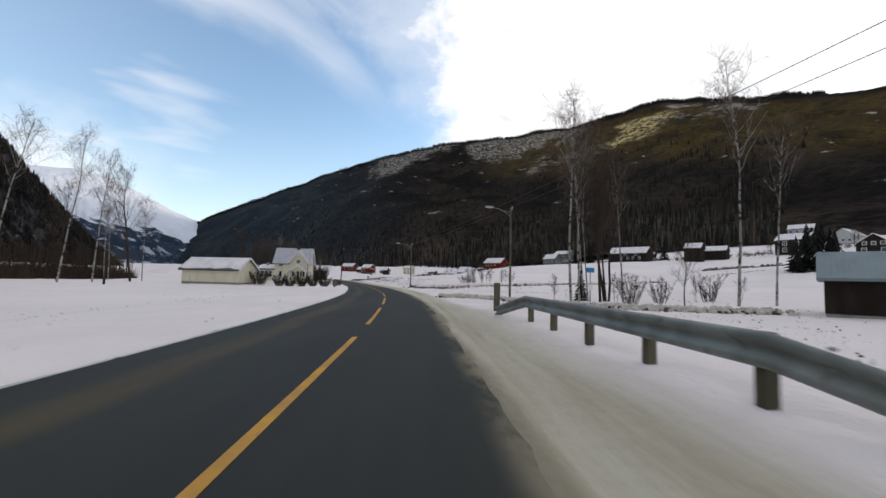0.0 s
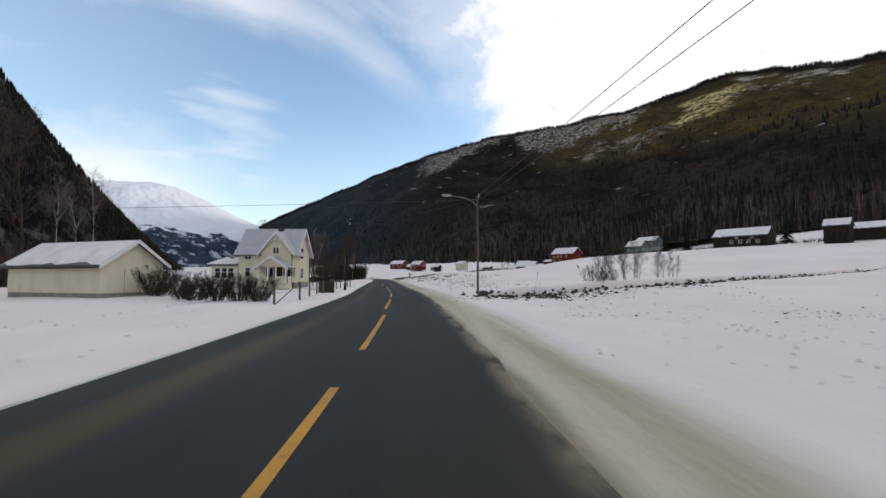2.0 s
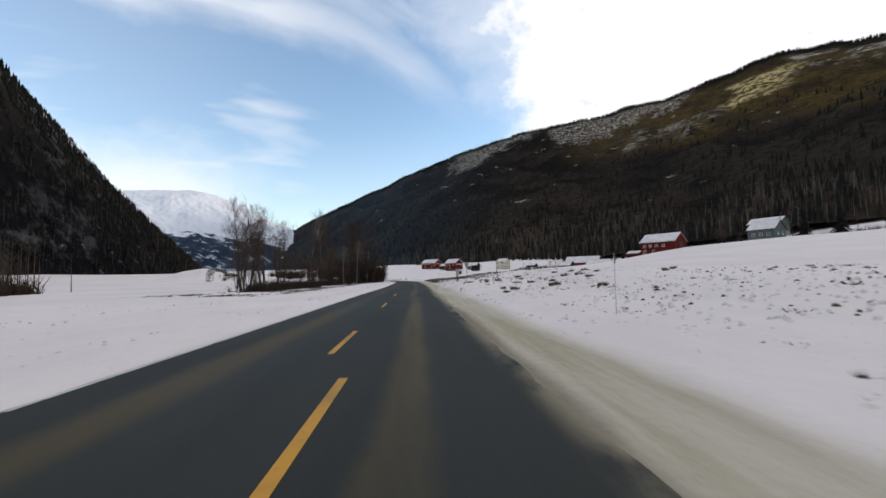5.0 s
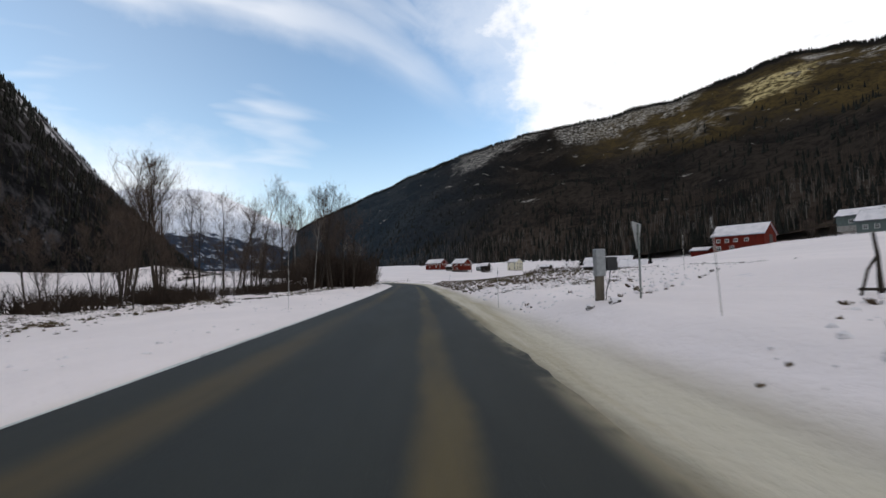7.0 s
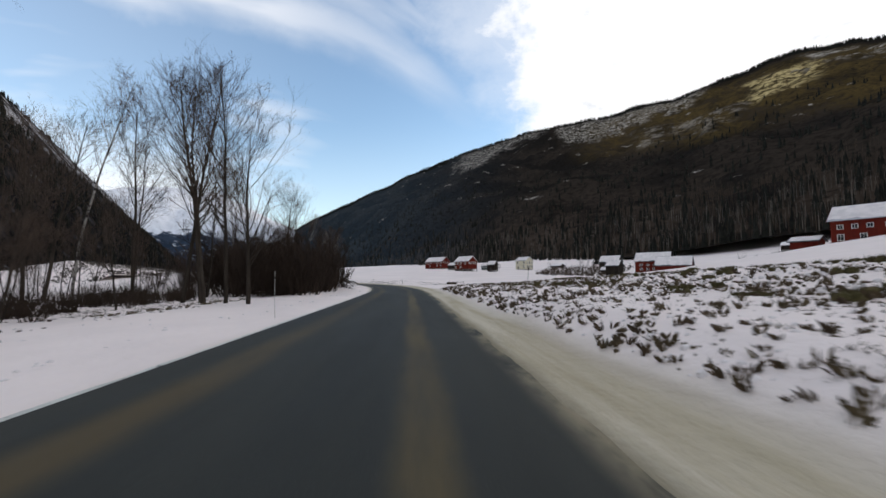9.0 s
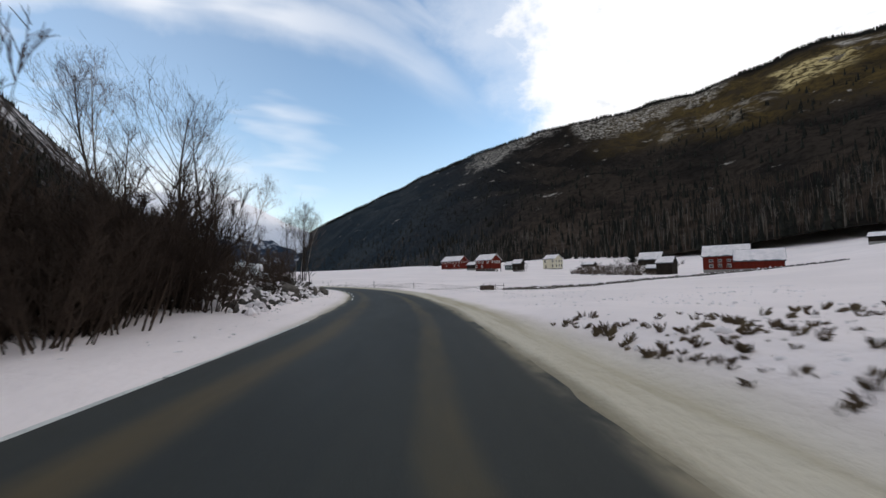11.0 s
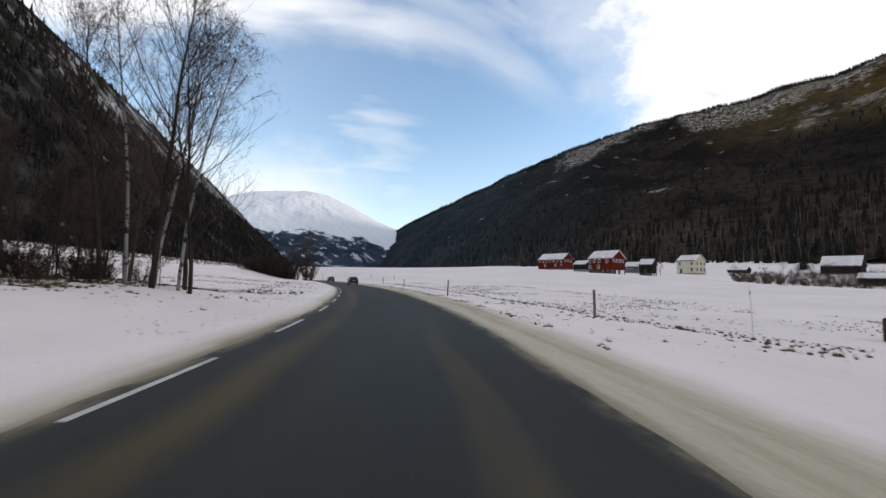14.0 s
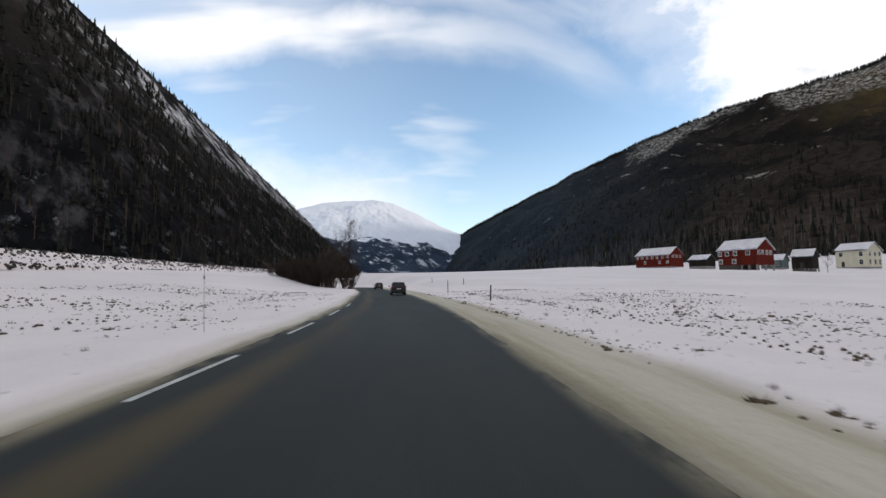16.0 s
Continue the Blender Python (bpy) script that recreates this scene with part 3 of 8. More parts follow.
east_crest = polar([(-42, 0.2, 4800), (-38.5, 1.5, 4720), (-35, 3.2, 4650), (-31, 6.2, 4600), (-27, 8.6, 4500), (-23, 10.5, 4400), (-19, 11.9, 4300), (-15, 14.0, 4200), (-11, 15.7, 4100),
                    (-6, 17.2, 4000), (0, 18.6, 3900), (6, 19.3, 3800), (12, 19.8, 3700), (18, 20.2, 3600), (23, 21.2, 3500), (28, 22.0, 3400),
                    (33, 21.6, 3300), (38, 20.8, 3200), (43, 19.8, 3100), (48, 19.3, 3000), (60, 19, 2800), (80, 20, 2600), (110, 20, 2500), (140, 18, 2500)])
east_foot = [(x, y, z - 3.0) for x, y, z in polar([(-42, 0.1, 4500), (-35, 0.3, 3900), (-29, 0.5, 2400), (-23, 0.7, 1400), (-17, 0.9, 900), (-8, 1.3, 640), (2, 2.0, 520),
             (12, 3.0, 430), (24, 4.6, 380), (36, 6.0, 360), (50, 6.5, 340), (70, 6.0, 320), (100, 4.0, 320), (140, 2.0, 400)])]
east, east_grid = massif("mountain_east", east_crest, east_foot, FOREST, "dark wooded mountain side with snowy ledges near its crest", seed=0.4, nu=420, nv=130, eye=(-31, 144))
west_crest = [(-1402, 1546, 30), (-1218, 1309, 85), (-1033, 1073, 130), (-848, 836, 165), (-663, 600, 190), (-571, 482, 200), (-479, 364, 210), (-446, 300, 248),
              (-470, 200, 290), (-520, 50, 340), (-560, -150, 380), (-600, -450, 400)]
west_foot = [(-1322, 1486, 2), (-1138, 1249, 2), (-923, 1159, 3), (-723, 934, 3), (-529, 705, 3), (-440, 580, 3), (-350, 462, 3), (-305, 360, 2), (-310, 200, 1),
             (-330, 50, 0), (-360, -150, 0), (-400, -450, 0)]
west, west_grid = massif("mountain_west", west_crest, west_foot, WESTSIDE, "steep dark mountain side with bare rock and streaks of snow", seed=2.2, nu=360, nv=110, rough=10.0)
far_crest = polar([(-64, 4, 4300), (-57, 7.0, 4400), (-53, 8.7, 4500), (-49, 9.9, 4600), (-46, 10.5, 4650), (-43, 10.6, 4650), (-40, 10.2, 4650), (-37, 9.0, 4650),
                   (-34, 7.5, 4650), (-31, 6.4, 4650), (-26, 4, 4650)])
far_foot = polar([(-64, 0, 2600), (-57, 0, 2700), (-50, 0, 2800), (-44, 0, 2900), (-38, 0, 3000), (-32, 0.2, 3300), (-26, 0.2, 3600)])

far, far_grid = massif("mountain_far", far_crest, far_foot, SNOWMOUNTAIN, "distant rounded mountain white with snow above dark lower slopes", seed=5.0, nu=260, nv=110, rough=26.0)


# ---- building kit ----
class Geo:
    """Vertices and faces of one mesh, put together from simple shaped pieces."""

    def __init__(self):
        self.v, self.f = [], []

    def add(self, verts, faces):
        n = len(self.v)
        self.v += [tuple(float(c) for c in v) for v in verts]
        self.f += [tuple(n + i for i in f) for f in faces]
        return self

    def box(self, x0, x1, y0, y1, z0, z1, bevel=0.0):
        if bevel <= 0:
            v = [(x, y, z) for z in (z0, z1) for x, y in ((x0, y0), (x1, y0), (x1, y1), (x0, y1))]
            return self.add(v, [(3, 2, 1, 0), (4, 5, 6, 7), (0, 1, 5, 4), (1, 2, 6, 5), (2, 3, 7, 6), (3, 0, 4, 7)])
        b = min(bevel, (x1 - x0) / 3, (y1 - y0) / 3, (z1 - z0) / 3)
        ring = lambda e, z: [(x0 + e, y0 + b, z), (x0 + b, y0 + e, z), (x1 - b, y0 + e, z), (x1 - e, y0 + b, z),  # noqa: E731
                             (x1 - e, y1 - b, z), (x1 - b, y1 - e, z), (x0 + b, y1 - e, z), (x0 + e, y1 - b, z)]
        v = ring(b, z0) + ring(0, z0 + b) + ring(0, z1 - b) + ring(b, z1)
        f = [tuple(range(7, -1, -1)), tuple(range(24, 32))]
        for k in range(3):
            f += [(8 * k + i, 8 * k + (i + 1) % 8, 8 * k + 8 + (i + 1) % 8, 8 * k + 8 + i) for i in range(8)]
        return self.add(v, f)

    def prism(self, profile, a, b, axis="x"):
        """A closed profile of (p, z) pairs carried from a to b along an axis."""
        put = (lambda t, p, z: (t, p, z)) if axis == "x" else (lambda t, p, z: (p, t, z))
        n = len(profile)
        v = [put(a, *p) for p in profile] + [put(b, *p) for p in profile]
        f = [tuple(range(n)), tuple(range(2 * n - 1, n - 1, -1))] + [(i, i + n, (i + 1) % n + n, (i + 1) % n) for i in range(n)]
        return self.add(v, f)

    def tube(self, points, radii, n=8, cap=True):
        """A round bar through the points."""
        pts = [Vector(p) for p in points]
        if isinstance(radii, (int, float)):
            radii = [radii] * len(pts)
        v, f = [], []
        for i, p in enumerate(pts):
            d = (pts[min(i + 1, len(pts) - 1)] - pts[max(i - 1, 0)]).normalized()
            a = d.orthogonal().normalized() if i == 0 else (a - d * a.dot(d)).normalized()
            b = d.cross(a)
            v += [p + (a * math.cos(2 * math.pi * k / n) + b * math.sin(2 * math.pi * k / n)) * radii[i] for k in range(n)]
        for i in range(len(pts) - 1):
            f += [(i * n + k, i * n + (k + 1) % n, (i + 1) * n + (k + 1) % n, (i + 1) * n + k) for k in range(n)]
        if cap:
            f += [tuple(range(n - 1, -1, -1)), tuple(range((len(pts) - 1) * n, len(pts) * n))]
        return self.add(v, f)

    def slab(self, a, b, c, d, thick):
        """A plate over four corners, thickened downwards."""
        v = [Vector(p) for p in (a, b, c, d)]
        low = [p - Vector((0, 0, thick)) for p in v]
        return self.add(v + low, [(0, 1, 2, 3), (7, 6, 5, 4), (0, 4, 5, 1), (1, 5, 6, 2), (2, 6, 7, 3), (3, 7, 4, 0)])

    def mesh(self, name, material, smooth=False):
        me = bpy.data.meshes.new(name)
        me.from_pydata(self.v, [], self.f)
        me.materials.append(material)
        if smooth:
            me.polygons.foreach_set("use_smooth", [True] * len(me.polygons))
        return me


def thing(name, m, label, category, group=""):
    ob = new(name)
    ob.matrix_world = m
    return tagged(ob, label, category, group)


def part(name, geo, material, parent, label="", smooth=False):
    ob = new(name, geo.mesh(name, material, smooth) if isinstance(geo, Geo) else geo)
    ob.parent = parent
    return tagged(ob, label)


def single(name, geo, material, m, label, category, group="", smooth=False):
    """A thing that is one mesh."""
    ob = new(name, geo.mesh(name, material, smooth) if isinstance(geo, Geo) else geo)
    ob.matrix_world = m
    return tagged(ob, label, category, group)


def boards(name, colour, dark, spacing=0.15, rough=0.85, bump=0.6, wear=None, slope=False, groove=None, axis=0):
    """Upright boards: grooves across both wall directions, weathered streaks down them."""
    mat = paint(name, colour, dark, 1.2, rough, 0.0, contrast=(0.35, 0.75), stretch=(1, 1, 0.25), speck=wear, speck_scale=2.5, speck_at=(0.6, 0.8), speck_stretch=(1, 1, 0.3))
    ns, ls = links(mat)
    p = ns["Principled BSDF"]
    tc = ns.new("ShaderNodeTexCoord")
    s = ns.new("ShaderNodeSeparateXYZ")
    ls.new(tc.outputs["Object"], s.inputs[0])
    a = ns.new("ShaderNodeMath")
    a.operation = "ADD"
    ls.new(s.outputs[axis], a.inputs[0])
    if slope:
        a.inputs[1].default_value = 0.0
    else:
        ls.new(s.outputs[1], a.inputs[1])
    w = ns.new("ShaderNodeMath")
    w.operation = "PINGPONG"
    ls.new(a.outputs[0], w.inputs[0])
    w.inputs[1].default_value = spacing / 2
    r = ns.new("ShaderNodeMapRange")
    r.inputs[1].default_value, r.inputs[2].default_value = 0.0, spacing * (0.5 if slope else 0.16)
    ls.new(w.outputs[0], r.inputs[0])
    b = ns.new("ShaderNodeBump")
    b.inputs["Strength"].default_value, b.inputs["Distance"].default_value = bump, 0.02
    ls.new(r.outputs[0], b.inputs["Height"])
    ls.new(b.outputs[0], p.inputs["Normal"])
    if groove:
        old = p.inputs["Base Color"].links[0].from_socket
        m = ns.new("ShaderNodeMix")
        m.data_type = "RGBA"
        g = ns.new("ShaderNodeMapRange")
        g.inputs[1].default_value, g.inputs[2].default_value = spacing * 0.10, spacing * 0.28
        ls.new(w.outputs[0], g.inputs[0])
        ls.new(g.outputs[0], m.inputs[0])
        m.inputs[6].default_value = (*groove, 1)
        ls.new(old, m.inputs[7])
        ls.new(m.outputs[2], p.inputs["Base Color"])
    return mat


CREAM = boards("cream_boards", (0.71, 0.655, 0.50), (0.62, 0.575, 0.43), 0.18, wear=(0.55, 0.51, 0.40))
REDWOOD = boards("red_boards", (0.140, 0.021, 0.013), (0.090, 0.016, 0.011), 0.25, wear=(0.068, 0.020, 0.015))
DARKWOOD = boards("tarred_boards", (0.020, 0.016, 0.013), (0.036, 0.028, 0.022), 0.25, wear=(0.058, 0.050, 0.043))
GREENWOOD = boards("grey_green_boards", (0.12, 0.15, 0.14), (0.09, 0.11, 0.11), 0.2, wear=(0.16, 0.18, 0.17))
PALEWOOD = boards("pale_painted_boards", (0.52, 0.53, 0.50), (0.42, 0.43, 0.41), 0.2, wear=(0.35, 0.35, 0.33))
GREYWOOD = paint("weathered_wood", (0.16, 0.135, 0.105), (0.085, 0.07, 0.055), 3.0, 0.85, 0.4, 14.0, stretch=(1, 1, 0.2), dist=0.01, random=0.15)
POSTWOOD = paint("green_grey_post_wood", (0.135, 0.125, 0.085), (0.080, 0.072, 0.050), 3.0, 0.85, 0.4, 14.0, stretch=(1, 1, 0.2), dist=0.01)
BROWNWOOD = boards("brown_boards", (0.075, 0.055, 0.042), (0.05, 0.038, 0.03), 0.14, wear=(0.11, 0.09, 0.075))
WHITEPAINT = paint("white_trim", (0.78, 0.78, 0.74), (0.68, 0.68, 0.64), 2.0, 0.5)
DUSTED = boards("snow_dusted_sheeting", (0.60, 0.60, 0.65), (0.46, 0.46, 0.50), 0.17, 0.6, 0.9, wear=(0.30, 0.29, 0.31), slope=True, groove=(0.26, 0.25, 0.27))
DUSTED_CROSS = boards("snow_dusted_cross_sheeting", (0.60, 0.60, 0.65), (0.46, 0.46, 0.50), 0.17, 0.6, 0.9, wear=(0.30, 0.29, 0.31), slope=True, groove=(0.26, 0.25, 0.27), axis=1)
DARKROOF = boards("dark_roof_sheeting", (0.09, 0.10, 0.11), (0.06, 0.065, 0.07), 0.2, 0.5, 0.7, slope=True)
GREENROOF = boards("green_grey_roof_sheeting", (0.17, 0.22, 0.23), (0.13, 0.17, 0.18), 0.25, 0.45, 0.6, slope=True)
ZINC = paint("galvanised_steel", (0.25, 0.27, 0.25), (0.16, 0.175, 0.16), 1.6, 0.55, 0.15, 20.0, metal=0.4, speck=(0.13, 0.125, 0.105), speck_scale=5, dist=0.004)
IRON = paint("dark_iron", (0.035, 0.033, 0.032), (0.06, 0.05, 0.045), 6.0, 0.6, metal=0.3)
STONE = paint("grey_stone", (0.125, 0.112, 0.098), (0.062, 0.055, 0.048), 2.2, 0.9, 0.6, 7.0, speck=(0.20, 0.19, 0.17), speck_scale=5.0, random=0.3, dist=0.03)
CONCRETE = paint("concrete", (0.30, 0.29, 0.27), (0.23, 0.22, 0.20), 1.4, 0.9, 0.3, 9.0, dist=0.01)
BARK = paint("dark_bark", (0.055, 0.045, 0.036), (0.032, 0.026, 0.021), 3.0, 0.95, 0.6, 12.0, stretch=(1, 1, 0.3), random=0.2, dist=0.01)
BIRCH = paint("birch_bark", (0.36, 0.34, 0.31), (0.20, 0.185, 0.17), 1.3, 0.8, 0.3, 9.0, stretch=(1, 1, 0.5), speck=(0.035, 0.03, 0.028), speck_scale=1.7, speck_at=(0.50, 0.58), speck_stretch=(1, 1, 1.8), dist=0.01)
TWIG = paint("bare_twigs", (0.060, 0.044, 0.034), (0.095, 0.070, 0.054), 0.8, 0.95, random=0.2)
BIRCHTWIG = paint("birch_twigs", (0.115, 0.082, 0.066), (0.15, 0.115, 0.092), 0.8, 0.95, random=0.15)
BRUSH = paint("brown_brushwood", (0.038, 0.028, 0.022), (0.062, 0.045, 0.034), 0.6, 0.95, random=0.25)
SPRUCE = paint("spruce_needles", (0.013, 0.014, 0.012), (0.022, 0.022, 0.018), 0.5, 0.95, random=0.3, island=True)
WOODS = paint("bare_woods", (0.046, 0.034, 0.025), (0.080, 0.059, 0.043), 0.03, 0.95, random=0.35, island=True)
PALEWOODS = paint("pale_stems", (0.20, 0.175, 0.15), (0.12, 0.105, 0.09), 0.05, 0.95, random=0.35, island=True)
GRASS = paint("dead_grass", (0.13, 0.105, 0.055), (0.075, 0.062, 0.040), 0.4, 0.95, random=0.35, island=True)
DIRTYSNOW = paint("sandy_snow_lumps", (0.60, 0.56, 0.50), (0.48, 0.44, 0.38), 1.4, 0.85, 0.4, 9.0, dist=0.02)
MOSS = paint("frosted_turf", (0.088, 0.062, 0.044), (0.122, 0.094, 0.056), 1.5, 0.95, random=0.3, island=True)
GREENTURF = paint("green_brown_turf", (0.062, 0.056, 0.024), (0.090, 0.074, 0.036), 2.5, 0.95, random=0.3, island=True)
YELLOW = paint("yellow_road_paint", (0.62, 0.30, 0.025), (0.42, 0.22, 0.04), 1.2, 0.7, speck=(0.10, 0.09, 0.07), speck_scale=9, speck_at=(0.60, 0.72))
WHITELINE = paint("white_road_paint", (0.60, 0.60, 0.57), (0.45, 0.45, 0.43), 1.2, 0.7, speck=(0.10, 0.10, 0.09), speck_scale=9, speck_at=(0.60, 0.72))
PLASTIC = paint("bale_wrap", (0.66, 0.69, 0.70), (0.56, 0.60, 0.61), 2.0, 0.35, 0.3, 6.0, dist=0.02)
BLACKPLASTIC = paint("black_plastic", (0.02, 0.02, 0.022), (0.03, 0.03, 0.03), 3.0, 0.45)
CARPAINT = paint("black_car_paint", (0.012, 0.013, 0.016), (0.02, 0.02, 0.022), 3.0, 0.28, speck=(0.09, 0.085, 0.075), speck_scale=2.0, speck_at=(0.6, 0.8))
CARGREY = paint("dark_grey_car_paint", (0.035, 0.034, 0.036), (0.05, 0.048, 0.046), 3.0, 0.3, metal=0.3)
RUBBER = paint("tyre_rubber", (0.02, 0.02, 0.02), (0.035, 0.033, 0.03), 5.0, 0.85)
REDLAMP = paint("red_lamp_glass", (0.30, 0.01, 0.01), (0.22, 0.008, 0.008), 8.0, 0.15)
SIGNBLUE = paint("blue_sign_face", (0.02, 0.20, 0.42), (0.02, 0.16, 0.34), 4.0, 0.4)
SIGNGREY = paint("grey_sign_back", (0.36, 0.37, 0.37), (0.28, 0.29, 0.29), 4.0, 0.45, metal=0.4)
CABLE = paint("black_cable", (0.02, 0.02, 0.02), (0.03, 0.03, 0.03), 4.0, 0.6)
ORANGE = paint("grey_stake", (0.52, 0.50, 0.47), (0.42, 0.40, 0.37), 5.0, 0.6)


def glass(name, colour, rough=0.08):
    mat = bpy.data.materials.new(name)
    mat.use_nodes = True
    p = mat.node_tree.nodes["Principled BSDF"]
    p.inputs["Base Color"].default_value, p.inputs["Roughness"].default_value = (*colour, 1), rough
    return mat


PANE = glass("window_glass", (0.018, 0.02, 0.024))


# ---- houses ----
def window(parent, side, u, z, w, h, L, W, frame_mat=None, bars=1, casing=0.1, deep=0.0):
    """A window on a wall: side f, b, l or r; u along the wall from its middle; z its sill. Glass behind a proud casing."""
    frame_mat = frame_mat or WHITEPAINT

    def put(geo):
        out = []
        for a, d, zz in geo.v:  # a along, d outward
            if side == "f":
                out.append((u + a, -W / 2 - d, zz))
            elif side == "b":
                out.append((-u - a, W / 2 + d, zz))
            elif side == "r":
                out.append((L / 2 + d, u + a, zz))
            else:
                out.append((-L / 2 - d, -u - a, zz))
        geo.v = out
        return geo

    g, c = Geo(), casing
    rect = lambda e, d: [(-w / 2 - e, d, z - e), (w / 2 + e, d, z - e), (w / 2 + e, d, z + h + e), (-w / 2 - e, d, z + h + e)]  # noqa: E731
    f = []
    for i in range(4):
        j = (i + 1) % 4
        f += [(i, j, 4 + j, 4 + i), (8 + i, 12 + i, 12 + j, 8 + j), (i, 8 + i, 8 + j, j), (4 + i, 4 + j, 12 + j, 12 + i)]
    g.add(rect(c, deep + 0.06) + rect(0, deep + 0.06) + rect(c, deep) + rect(0, deep), f)
    ob = part("window", put(g), frame_mat, parent)
    part("sill", put(Geo().box(-w / 2 - c - 0.03, w / 2 + c + 0.03, deep + 0.062, deep + 0.10, z - c, z - c + 0.05)), frame_mat, ob)
    for k in range(bars):
        x = -w / 2 + w * (k + 1) / (bars + 1)
        part("glazing_bar", put(Geo().box(x - 0.03, x + 0.03, deep + 0.024, deep + 0.05, z, z + h)), frame_mat, ob)
    if h > 0.9:
        part("glazing_bar", put(Geo().box(-w / 2, w / 2, deep + 0.023, deep + 0.045, z + h * 0.62, z + h * 0.62 + 0.05)), frame_mat, ob)
    part("pane", put(Geo().box(-w / 2, w / 2, deep + 0.004, deep + 0.022, z, z + h)), PANE, ob)
    return ob


def gable(root, L, W, he, hr, wall_mat, roof_mat, over=0.4, snow=0.0, snow_mat=None, seed=0, trim=True, base=0.35, thick=0.16, foundation=True):
    """Walls with gable ends at x = -L/2 and L/2, a roof of two slopes, barge boards, and snow lying on the slopes."""
    if foundation:
        part("foundation", Geo().box(-L / 2 + 0.03, L / 2 - 0.03, -W / 2 + 0.03, W / 2 - 0.03, -1.6, base), CONCRETE, root)
    part("wall", Geo().prism([(-W / 2, base), (W / 2, base), (W / 2, he), (0, hr - 0.08), (-W / 2, he)], -L / 2, L / 2), wall_mat, root)
    k = (hr - he) / (W / 2)
    drop = he - k * over
    for s in (-1, 1):
        a, b = -L / 2 - over, L / 2 + over
        y1 = s * (W / 2 + over)
        corners = [(a, 0, hr + thick * 0.5), (b, 0, hr + thick * 0.5), (b, y1, drop + thick * 0.5), (a, y1, drop + thick * 0.5)]
        if s > 0:
            corners = [corners[i] for i in (0, 3, 2, 1)]
            corners = [corners[0], corners[1], corners[2], corners[3]]
        else:
            corners = [corners[i] for i in (0, 3, 2, 1)][::-1]
            corners = [corners[3], corners[0], corners[1], corners[2]]
        part("roof_slope", Geo().slab(*corners, thick), roof_mat, root)
        if snow:
            rng = random.Random(seed + s)
            nx, ny = max(4, int(L / 0.8)), 6
            g = Geo()
            rows = []
            for j in range(ny + 1):
                t = 0.02 + (0.97 - 0.02) * j / ny
                row = []
                for i in range(nx + 1):
                    x = a + 0.06 + (b - a - 0.12) * i / nx
                    tt = t + (rng.uniform(-0.10, 0.03) if j == ny else 0)
                    z = hr + (drop - hr) * tt + thick * 0.5
                    h = 0.0 if j in (0, ny) or i in (0, nx) else snow * rng.uniform(0.7, 1.2)
                    row.append((x, y1 * tt, z + 0.012 + h))
                rows.append(row)
            v = [p for r in rows for p in r]
            f = [(j * (nx + 1) + i, j * (nx + 1) + i + 1, (j + 1) * (nx + 1) + i + 1, (j + 1) * (nx + 1) + i) for j in range(ny) for i in range(nx)]
            if s > 0:
                f = [q[::-1] for q in f]
            part("roof_snow", g.add(v, f), snow_mat or ROOFSNOW, root, "snow lying on the roof", smooth=True)
    if trim:
        for x, d in ((-L / 2 - over, -1), (L / 2 + over, 1)):
            for s in (-1, 1):
                y1 = s * (W / 2 + over)
                g = Geo()
                x0, x1 = sorted((x, x + d * 0.05))
                z0, z1 = hr + thick * 0.5 + 0.02, drop + thick * 0.5 + 0.02
                v = [(xx, y, z) for xx in (x0, x1) for y, z in ((0, z0), (y1, z1), (y1, z1 - 0.26), (0, z0 - 0.28))]
                g.add(v, [(0, 1, 2, 3), (7, 6, 5, 4), (0, 4, 5, 1), (1, 5, 6, 2), (2, 6, 7, 3), (3, 7, 4, 0)])
                part("barge_board", g, WHITEPAINT if trim is True else trim, root)


def at_ground(x, y, rz, sink=0.0):
    return pose(x, y, ground_z(x, y) - sink, 0, 0, rz)


